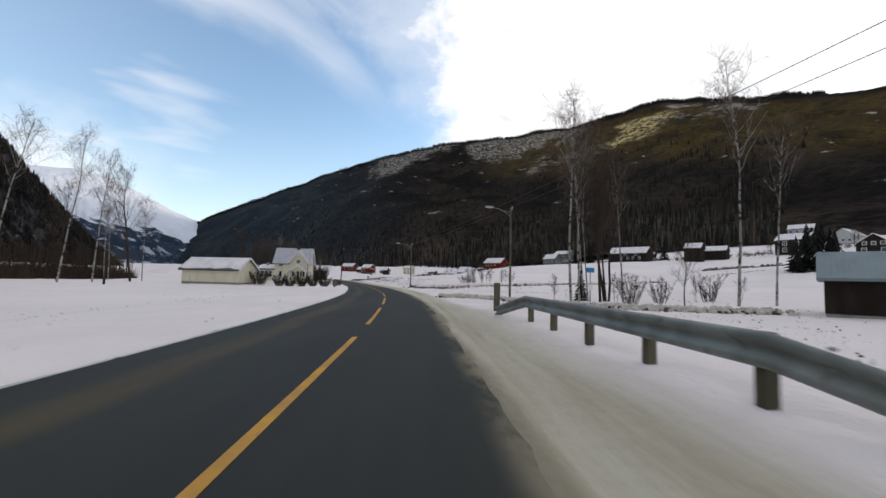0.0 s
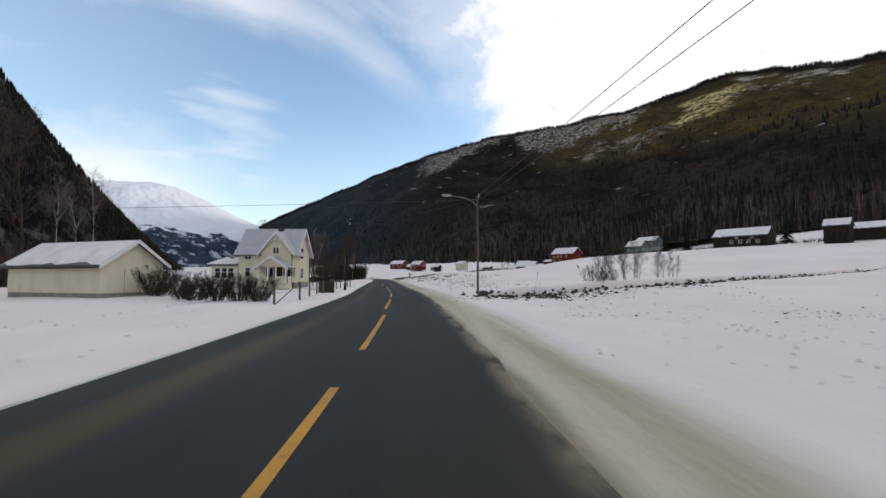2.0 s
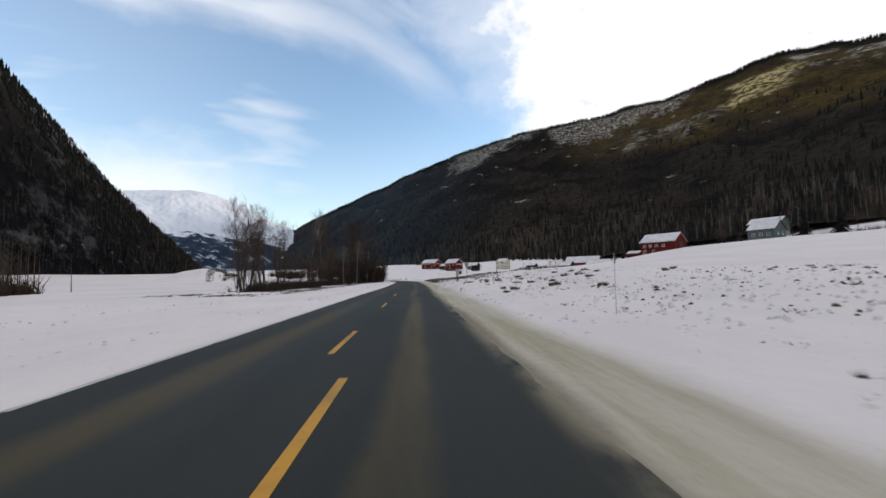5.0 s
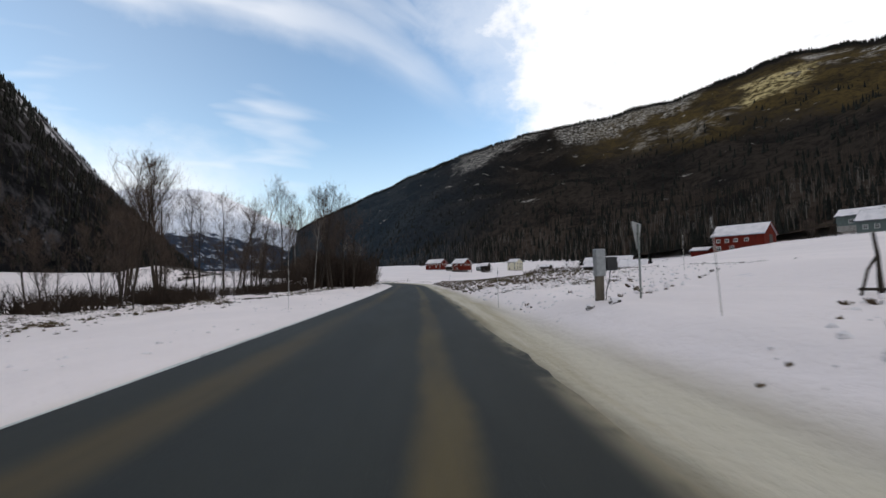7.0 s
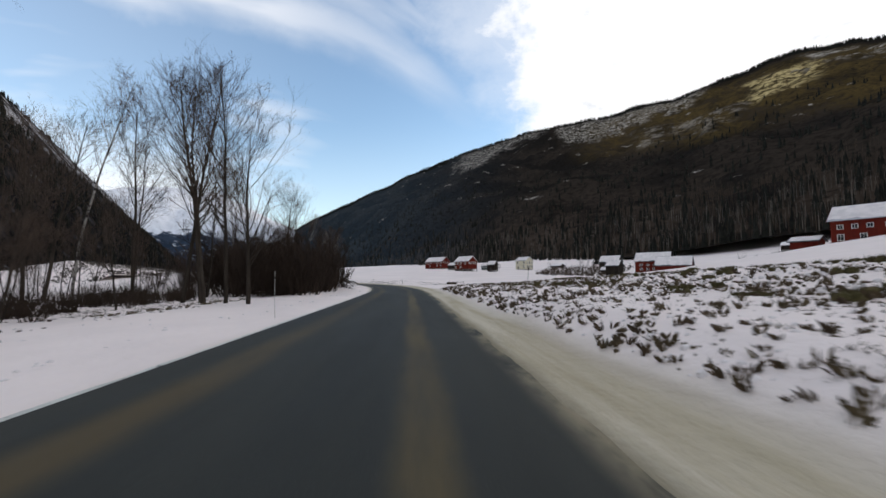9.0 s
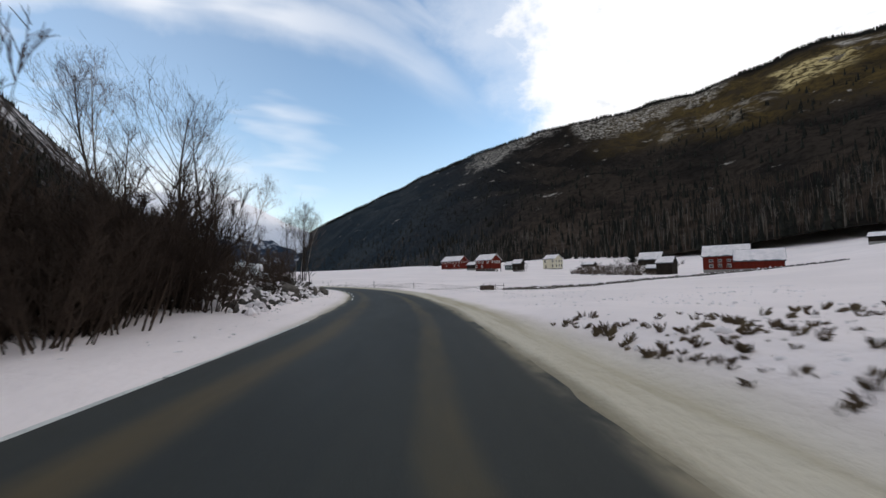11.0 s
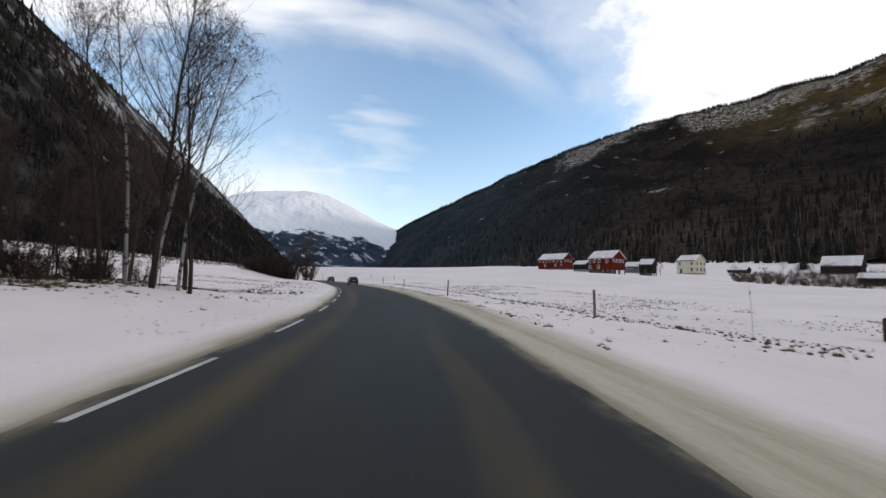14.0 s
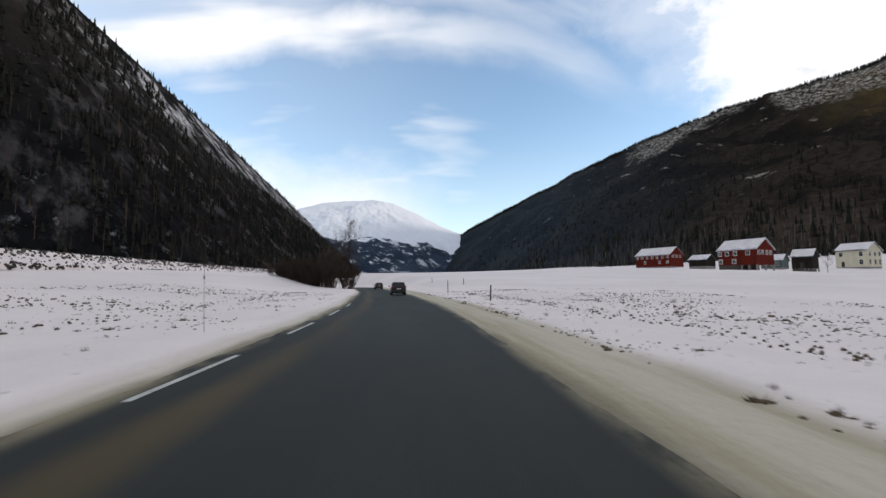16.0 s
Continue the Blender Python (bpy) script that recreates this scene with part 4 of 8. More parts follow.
def yellow_house():
    L, W = 6.4, 5.0
    th = radians(7.4)
    # the front right corner stands at (-26.7, 83.7)
    cx, cy = -26.7 - math.cos(th) * L / 2 - math.sin(th) * W / 2, 83.7 - math.sin(th) * L / 2 + math.cos(th) * W / 2
    h = thing("yellow_house", pose(cx, cy, 0.55, 0, 0, 7.4), "cream-yellow wooden house with white trim and snow-dusted sheet roof", "house")
    he, hr = 3.75, 6.55
    gable(h, L, W, he, hr, CREAM, DUSTED, 0.4, base=0.25)
    # cross gable over the front
    cxm, cw, ch = L / 2 - 1.75, 3.5, 5.95
    part("cross_gable", Geo().prism([(cxm - cw / 2, 0.25), (cxm + cw / 2, 0.25), (cxm + cw / 2, he), (cxm, ch - 0.08), (cxm - cw / 2, he)], -W / 2 - 0.9, -W / 2, "y"), CREAM, h)
    part("gable_back", Geo().prism([(cxm - cw / 2 + 0.1, he - 0.05), (cxm + cw / 2 - 0.1, he - 0.05), (cxm, ch - 0.12)], -W / 2, -0.3, "y"), CREAM, h)
    k = (ch - he) / (cw / 2)
    for s in (-1, 1):
        e = cw / 2 + 0.35
        zt, ze = ch + 0.08, ch + 0.08 - k * e
        y0, y1 = -W / 2 - 1.3, -0.2
        c = [(cxm, y0, zt), (cxm + s * e, y0, ze), (cxm + s * e, y1 if s < 0 else y1, ze), (cxm, y1, zt)]
        part("roof_slope", Geo().slab(*(c if s > 0 else c[::-1]), 0.14), DUSTED_CROSS, h)
        v = [(x, y, z) for y in (y0 - 0.05, y0) for x, z in ((cxm, zt + 0.02), (cxm + s * e, ze + 0.02), (cxm + s * e, ze - 0.24), (cxm, zt - 0.26))]
        part("barge_board", Geo().add(v, [(0, 1, 2, 3), (7, 6, 5, 4), (0, 4, 5, 1), (1, 5, 6, 2), (2, 6, 7, 3), (3, 7, 4, 0)]), WHITEPAINT, h)
    g = Geo()  # open truss in the gable's tip
    g.box(cxm - 0.62, cxm + 0.62, -W / 2 - 1.28, -W / 2 - 1.2, ch - 0.98, ch - 0.86)
    g.box(cxm - 0.05, cxm + 0.05, -W / 2 - 1.28, -W / 2 - 1.2, ch - 0.88, ch - 0.15)
    for s in (-1, 1):
        g.tube([(cxm + s * 0.5, -W / 2 - 1.24, ch - 0.9), (cxm + s * 0.05, -W / 2 - 1.24, ch - 0.42)], 0.045, 4)
    part("gable_truss", g, WHITEPAINT, h)
    # porch with posts, breastwork and its own small roof
    px, pw, pz, pd = L / 2 - 1.55, 3.1, 3.05, 2.0
    yf = -W / 2 - 0.9 - pd
    ped = Geo().prism([(px - pw / 2, 2.0), (px + pw / 2, 2.0), (px, pz - 0.08)], yf + 0.12, -W / 2 - 0.9, "y")
    part("porch_gable", ped, CREAM, h)
    k = (pz - 2.0) / (pw / 2)
    for s in (-1, 1):
        e = pw / 2 + 0.35
        zt, ze = pz + 0.06, pz + 0.06 - k * e
        c = [(px, yf - 0.3, zt), (px + s * e, yf - 0.3, ze), (px + s * e, -W / 2 - 0.95, ze), (px, -W / 2 - 0.95, zt)]
        part("porch_roof", Geo().slab(*(c if s > 0 else c[::-1]), 0.12), DUSTED_CROSS, h)
        v = [(x, y, z) for y in (yf - 0.35, yf - 0.3) for x, z in ((px, zt + 0.02), (px + s * e, ze + 0.02), (px + s * e, ze - 0.2), (px, zt - 0.22))]
        part("barge_board", Geo().add(v, [(0, 1, 2, 3), (7, 6, 5, 4), (0, 4, 5, 1), (1, 5, 6, 2), (2, 6, 7, 3), (3, 7, 4, 0)]), WHITEPAINT, h)
    for x in (px - pw / 2 + 0.07, px - 0.42, px + 0.42, px + pw / 2 - 0.07):
        part("porch_post", Geo().box(x - 0.07, x + 0.07, yf + 0.12, yf + 0.26, 0.2, 2.02, 0.015), WHITEPAINT, h)
    for a, b in ((px - pw / 2, px - 0.42), (px + 0.42, px + pw / 2)):
        part("porch_breastwork", Geo().box(a, b, yf + 0.15, yf + 0.23, 0.15, 0.95), CREAM, h)
    for x in (px - pw / 2, px + pw / 2 - 0.08):
        part("porch_breastwork", Geo().box(x, x + 0.08, yf + 0.26, -W / 2 - 0.92, 0.15, 0.95), CREAM, h)
    part("porch_floor", Geo().box(px - pw / 2, px + pw / 2, yf + 0.1, -W / 2 - 0.9, -0.4, 0.18), CREAM, h)
    d = part("door", Geo().box(px - 0.42, px + 0.42, -W / 2 - 0.95, -W / 2 - 0.9, 0.2, 1.95), BROWNWOOD, h, "dark brown front door in the porch")
    part("door_handle", Geo().tube([(px + 0.34, -W / 2 - 0.98, 1.05), (px + 0.24, -W / 2 - 0.98, 1.05)], 0.015, 6), ZINC, d)
    # lower wing on the far side
    al, aw = 3.0, 3.6
    ax0 = -L / 2 - al
    part("wing_wall", Geo().box(ax0, -L / 2, -W / 2 - 0.2, -W / 2 + aw, 0.0, 2.25), CREAM, h)
    part("wing_roof", Geo().slab((ax0 - 0.4, -W / 2 - 0.6, 2.3), (-L / 2 + 0.02, -W / 2 - 0.6, 2.3), (-L / 2 + 0.02, -W / 2 + aw + 0.2, 3.2), (ax0 - 0.4, -W / 2 + aw + 0.2, 3.2), 0.18), DARKROOF, h)
    part("roof_snow", Geo().slab((ax0 - 0.3, -W / 2 - 0.5, 2.42), (-L / 2 - 0.05, -W / 2 - 0.5, 2.42), (-L / 2 - 0.05, -W / 2 + aw + 0.1, 3.30), (ax0 - 0.3, -W / 2 + aw + 0.1, 3.30), 0.09), ROOFSNOW, h, "snow lying on the roof")
    part("chimney", Geo().box(ax0 + 0.7, ax0 + 1.15, 0.0, 0.45, 2.6, 3.6, 0.03), CONCRETE, h)
    for u in (-L / 2 - 2.25, -L / 2 - 1.5, -L / 2 - 0.75):
        window(h, "f", u, 0.75, 0.56, 1.1, L, W, bars=0, casing=0.07, deep=0.2)
    window(h, "f", -L / 2 + 1.05, 2.9, 0.7, 0.55, L, W, bars=1, casing=0.06)
    window(h, "f", -L / 2 + 1.05, 0.95, 0.55, 0.95, L, W, bars=0, casing=0.06)
    window(h, "f", cxm - 0.1, 3.5, 0.62, 0.66, L, W, bars=1, deep=0.9, casing=0.06)
    for u in (px - 0.98, px + 0.98):
        window(h, "f", u, 0.95, 0.75, 0.9, L, W, bars=1, deep=0.9, casing=0.06)
    window(h, "r", -0.25, 3.05, 0.95, 1.2, L, W, bars=0, casing=0.09)
    window(h, "r", -0.3, 0.75, 0.95, 1.1, L, W, bars=0, casing=0.09)
    window(h, "r", -2.95, 0.9, 0.45, 0.9, L, W, bars=0, casing=0.06)
    part("chimney", Geo().box(0.35, 1.0, -0.3, 0.3, hr - 0.5, hr + 0.18, 0.03), IRON, h, "dark clad chimney")
    x, y = L / 2 - 0.02, -W / 2 - 0.98
    part("drainpipe", Geo().tube([(x, y - 0.25, he - 0.35), (x, y, he - 0.75), (x, y, 2.0), (x + 0.02, y - 0.05, 0.3)], 0.045, 8), IRON, h, smooth=True)
    x, y = px + pw / 2 + 0.12, yf + 0.0
    part("drainpipe", Geo().tube([(x + 0.15, y - 0.1, 2.0), (x, y + 0.25, 1.6), (x, y + 0.25, 0.2)], 0.04, 8), IRON, h, smooth=True)
    part("gutter", Geo().tube([(-L / 2 - 0.4, -W / 2 - 0.45, he - 0.42), (cxm - cw / 2, -W / 2 - 0.45, he - 0.42)], 0.06, 8), IRON, h, smooth=True)
    part("gutter", Geo().tube([(px + pw / 2 + 0.38, yf - 0.3, 1.82), (px + pw / 2 + 0.38, -W / 2 - 0.95, 1.82)], 0.05, 8), IRON, h, smooth=True)
    part("cellar_hatch", Geo().slab((-L / 2 + 0.6, -W / 2 - 1.5, 0.1), (-L / 2 + 1.7, -W / 2 - 1.5, 0.1), (-L / 2 + 1.7, -W / 2, 0.75), (-L / 2 + 0.6, -W / 2, 0.75), 0.2), WHITEPAINT, h)


def yellow_garage():
    L, W = 9.7, 4.6
    th = radians(-9.7)
    cx, cy = -31.0 - math.cos(th) * L / 2 - math.sin(th) * W / 2, 64.0 - math.sin(th) * L / 2 + math.cos(th) * W / 2
    g = thing("yellow_outbuilding", pose(cx, cy, 0.15, 0, 0, -9.7), "long low cream-yellow outbuilding with snow on its roof", "outbuilding")
    gable(g, L, W, 2.35, 4.0, CREAM, DARKROOF, 0.38, 0.10, base=0.2, seed=4)
    part("gutter", Geo().tube([(-L / 2 - 0.3, -W / 2 - 0.44, 1.98), (L / 2 + 0.3, -W / 2 - 0.44, 1.98)], 0.06, 8), IRON, g, smooth=True)
    d = part("garage_door", Geo().box(L / 2, L / 2 + 0.05, -0.7, 0.7, 0.2, 1.95), CREAM, g)
    part("door_handle", Geo().tube([(L / 2 + 0.06, 0.5, 1.0), (L / 2 + 0.1, 0.5, 1.0)], 0.02, 6), IRON, d)


def barn(name, label, x, y, rz, L, W, he, hr, wall, roof, wins=(), snow=0.12, doors=(), z=None, over=0.45, trim=None, stilts=0.0, seed=0, group="", category="barn", casing=0.1):
    """A farm building with its middle at (x, y). wins: side, u, sill, width, height; doors likewise."""
    m = pose(x, y, (ground_z(x, y) if z is None else z), 0, 0, rz)
    b = thing(name, m, label, category, group)
    gable(b, L, W, he, hr, wall, roof, over, snow, seed=seed, trim=trim, base=max(0.3, stilts), foundation=not stilts)
    if stilts:
        part("stone_base", Geo().box(-L / 2 + 0.1, L / 2 - L * 0.42, -W / 2 + 0.1, W / 2 - 0.1, -2.2, stilts), STONE, b)
        for px in (0.12, 0.30, 0.5):
            for py in (-W / 2 + 0.3, 0.0, W / 2 - 0.3):
                part("pillar", Geo().box(L * px - 0.2, L * px + 0.2, py - 0.2, py + 0.2, -2.2, stilts, 0.04), CONCRETE, b)
    for w in wins:
        window(b, *w, L, W, casing=casing)
    for side, u, z0, w, h in doors:
        gg = Geo()
        if side == "f":
            gg.box(u - w / 2, u + w / 2, -W / 2 - 0.05, -W / 2 - 0.004, z0, z0 + h)
        elif side == "r":
            gg.box(L / 2 + 0.004, L / 2 + 0.05, u - w / 2, u + w / 2, z0, z0 + h)
        else:
            gg.box(-L / 2 - 0.05, -L / 2 - 0.004, u - w / 2, u + w / 2, z0, z0 + h)
        part("door", gg, IRON, b, "dark door opening")
    return b


# ---- trees ----
def limbs(rng, height, style):
    """Bars of a bare tree: stems and limbs, branches, and the fine ends as slivers (from, to)."""
    wood, twigs, ends = [], [], []
    stems = {"birch": 1, "alder": 1, "clump": 4, "wide": 1, "sapling": 2}[style]
    droop = -0.45 if style == "birch" else 0.12

    def grow(p, d, length, n, r0, r1, bend, lift):
        pts, rad = [p.copy()], [r0]
        for j in range(n):
            d = (d + Vector((rng.uniform(-bend, bend), rng.uniform(-bend, bend), rng.uniform(-bend, bend) + lift))).normalized()
            p = p + d * length / n
            pts.append(p.copy())
            rad.append(r0 + (r1 - r0) * (j + 1) / n)
        return pts, rad

    def along(pts, t):
        u = t * (len(pts) - 1)
        k = min(int(u), len(pts) - 2)
        return pts[k].lerp(pts[k + 1], u - k), (pts[k + 1] - pts[k]).normalized()

    def away(d, angle):
        side = d.orthogonal().normalized()
        side.rotate(Matrix.Rotation(rng.uniform(0, 6.283), 3, d))
        return (d * math.cos(angle) + side * math.sin(angle)).normalized()

    for st in range(stems):
        lean = Vector((rng.uniform(-1, 1), rng.uniform(-1, 1), 0)) * (0.06 if stems == 1 else 0.24)
        h = height * (1.0 if st == 0 else rng.uniform(0.78, 0.97))
        r0 = {"birch": 0.0062, "wide": 0.0115, "sapling": 0.007}.get(style, 0.0092) * h
        p0 = Vector((rng.uniform(-0.35, 0.35), rng.uniform(-0.35, 0.35), -0.3)) if stems > 1 else Vector((0, 0, -0.3))
        pts, rad = grow(p0, (Vector((0, 0, 1)) + lean).normalized(), h * (0.97 if style != "wide" else 0.85), 11, r0, 0.018 if height > 5 else 0.006, 0.06, 0.045)
        wood.append((pts, rad, 7))
        lo = {"birch": 0.56, "alder": 0.30, "clump": 0.34, "wide": 0.22, "sapling": 0.25}[style]
        count = {"birch": 30, "alder": 32, "clump": 17, "wide": 30, "sapling": 12}[style]
        wide = {"birch": 0.18, "alder": 0.27, "clump": 0.27, "wide": 0.42, "sapling": 0.22}[style]
        thin = 0.55 if style == "sapling" else 1.0
        for b in range(count):
            t = lo + (0.985 - lo) * ((b + rng.random()) / count) ** 0.9
            p, d = along(pts, t)
            w = (t - lo) / (1 - lo)
            ln = h * wide * (0.45 + 0.75 * math.sin(math.pi * min(1, 0.18 + 0.72 * w)) - 0.42 * w) * rng.uniform(0.7, 1.2)
            a = rng.uniform(0.5, 0.95) if style != "wide" else rng.uniform(0.6, 1.1)
            bp, br = grow(p, away(d, a), ln, 6, max(0.42 * (r0 + (0.02 - r0) * t), 0.013 * thin), 0.006 * thin, 0.16, 0.13)
            wood.append((bp, br, 4))
            for c in range(6):
                q, e = along(bp, rng.uniform(0.25, 1.0))
                l2 = ln * rng.uniform(0.25, 0.55)
                cp, cr = grow(q, away(e, rng.uniform(0.45, 1.0)), l2, 3, 0.0085 * thin, 0.005 * thin, 0.2, 0.06 + droop * 0.25)
                twigs.append((cp, cr, 3))
                for k in range(5):
                    q2, e2 = along(cp, rng.uniform(0.15, 1.0))
                    l3 = l2 * rng.uniform(0.25, 0.6) + 0.10
                    d3 = (away(e2, rng.uniform(0.4, 1.0)) + Vector((0, 0, droop * 0.5))).normalized()
                    e3 = q2 + d3 * l3
                    ends.append((q2, e3, 0.0065 * thin))
                    for m in range(2):
                        f = q2.lerp(e3, rng.uniform(0.3, 1.0))
                        ends.append((f, f + (away(d3, rng.uniform(0.4, 0.9)) + Vector((0, 0, droop))).normalized() * l3 * rng.uniform(0.4, 0.7), 0.005 * thin))
    return wood, twigs, ends


def tree_kind(seed, height, style, label):
    """One bare tree with its meshes, kept as the model that copies are made from."""
    rng = random.Random(seed)
    wood, twigs, ends = limbs(rng, height, style)
    a, b = Geo(), Geo()
    for p, r, n in wood:
        a.tube(p, r, n, False)
    for p, r, n in twigs:
        b.tube(p, r, n, False)
    v, f = [], []
    for p, q, w in ends:  # three thin sides that meet in the tip
        i = len(v)
        v += [(p.x - w, p.y - w * 0.6, p.z), (p.x + w, p.y - w * 0.6, p.z), (p.x, p.y + w, p.z), (q.x, q.y, q.z)]
        f += [(i, i + 1, i + 3), (i + 1, i + 2, i + 3), (i + 2, i, i + 3)]
    b.add(v, f)
    name = "birch_tree" if style == "birch" else "bare_tree"
    return (name, a.mesh("trunk", BIRCH if style == "birch" else BARK, True), b.mesh("crown", BIRCHTWIG if style == "birch" else TWIG), label, height)


def plant(kind, x, y, height, turn=0.0, group="", sink=0.05, lean=(0, 0)):
    name, trunk, crown, label, h0 = kind
    s = height / h0
    ob = thing(name, pose(x, y, ground_z(x, y) - sink, lean[0], lean[1], turn) @ Matrix.Diagonal((s, s, s, 1)), label, "tree", group)
    part("trunk", trunk, None, ob)
    part("crown", crown, None, ob)
    return ob


def bush_kind(seed, stems, tall, wide):
    rng = random.Random(seed)
    a, b = Geo(), Geo()
    for i in range(stems):
        ang, r = rng.uniform(0, 6.283), rng.uniform(0, 0.25) * wide
        p = Vector((math.cos(ang) * r, math.sin(ang) * r, -0.15))
        d = Vector((math.cos(ang) * 0.45 * wide / tall, math.sin(ang) * 0.45 * wide / tall, 1)).normalized()
        h = tall * rng.uniform(0.6, 1.05)
        pts = [p]
        for j in range(4):
            d = (d + Vector((rng.uniform(-.16, .16), rng.uniform(-.16, .16), rng.uniform(-.02, .1)))).normalized()
            pts.append(pts[-1] + d * h / 4)
        a.tube(pts, [0.012 * tall ** 0.5, 0.011 * tall ** 0.5, 0.008, 0.006, 0.004], 4, False)
        for c in range(16):
            u = rng.uniform(0.6, 4)
            k = min(int(u), 3)
            s = pts[k].lerp(pts[k + 1], u - k)
            dd = (d + Vector((rng.uniform(-1, 1), rng.uniform(-1, 1), rng.uniform(-0.2, 0.6))) * 0.8).normalized()
            ln = h * rng.uniform(0.10, 0.26)
            b.tube([s, s + dd * ln * 0.5, s + (dd + Vector((rng.uniform(-.3, .3), rng.uniform(-.3, .3), 0.1))).normalized() * ln], [0.008, 0.006, 0.003], 3, False)
            for e in range(3):
                d3 = (dd + Vector((rng.uniform(-1, 1), rng.uniform(-1, 1), rng.uniform(-0.4, 0.6))) * 0.9).normalized()
                b.tube([s + dd * ln * rng.uniform(0.2, 0.8), s + dd * ln * 0.5 + d3 * ln * 0.5], [0.006, 0.003], 3, False)
    return a.mesh("stem", BRUSH), b.mesh("crown", BRUSH)


def bush(kind, x, y, s, turn, label, group, z=None, flat=1.0):
    ob = thing("bare_bush", pose(x, y, ground_z(x, y) if z is None else z, 0, 0, turn) @ Matrix.Diagonal((s, s, s * flat, 1)), label, "bush", group)
    part("stem", kind[0], None, ob)
    part("crown", kind[1], None, ob)
    return ob


# ---- stones ----
def stone_mesh(seed, snow=False, fine=2):
    """A rough angular block about a metre across; with snow: the cushion that lies on it."""
    rng = random.Random(seed)
    bm = bmesh.new()
    bmesh.ops.create_icosphere(bm, subdivisions=fine, radius=0.5)
    cuts = [(Vector((rng.uniform(-1, 1), rng.uniform(-1, 1), rng.uniform(-0.5, 0.5))).normalized(), rng.uniform(0.33, 0.46) - (0.05 if fine > 2 else 0.0)) for _ in range(7 if fine == 2 else 14)]
    shift = Vector((seed * 7.3, seed * 3.1, 0))
    for v in bm.verts:
        for n, d in cuts:
            over = v.co.dot(n) - d
            if over > 0:
                v.co -= n * over
        v.co *= 1.0 + 0.34 * noise.noise(v.co * 2.4 + shift) + 0.20 * noise.noise(v.co * 5.5 + shift) + 0.10 * noise.noise(v.co * 12.0 + shift)
        v.co.z *= 0.86
    if snow:
        bm.normal_update()
        drop = [f for f in bm.faces if f.normal.z < 0.40 + 0.55 * noise.noise(f.calc_center_median() * 3.0 + shift)]
        bmesh.ops.delete(bm, geom=drop, context="FACES")
        edge = {v for e in bm.edges if e.is_boundary for v in e.verts}
        for v in bm.verts:
            v.co += Vector((v.co.x * 0.03, v.co.y * 0.03, 0.006 if v in edge else 0.05 + 0.04 * noise.noise(v.co * 4.0 + shift)))
    me = bpy.data.meshes.new("snow_cap" if snow else "stone")
    bm.to_mesh(me)
    bm.free()
    me.materials.append(ROOFSNOW if snow else STONE)
    if snow:
        me.polygons.foreach_set("use_smooth", [True] * len(me.polygons))
    return me


STONES = [(stone_mesh(k), stone_mesh(k, True)) for k in range(9)]
BLOCKS = [(stone_mesh(k, fine=3), stone_mesh(k, True, 3)) for k in range(20, 27)]


def boulder(x, y, s, seed, label, group, z=None, snowy=True, flat=1.0, lift=0.16):
    rng = random.Random(seed)
    st, cap = BLOCKS[seed % 7]
    zz = ground_z(x, y) if z is None else z
    ob = thing("boulder", pose(x, y, zz + lift * s, rng.uniform(-16, 16), rng.uniform(-16, 16), rng.uniform(0, 360)) @ Matrix.Diagonal((s * rng.uniform(0.8, 1.3), s, s * flat, 1)), label, "boulder", group)
    part("stone", st, None, ob)
    if snowy:
        part("snow_cap", cap, None, ob, "cap of snow")
    return ob


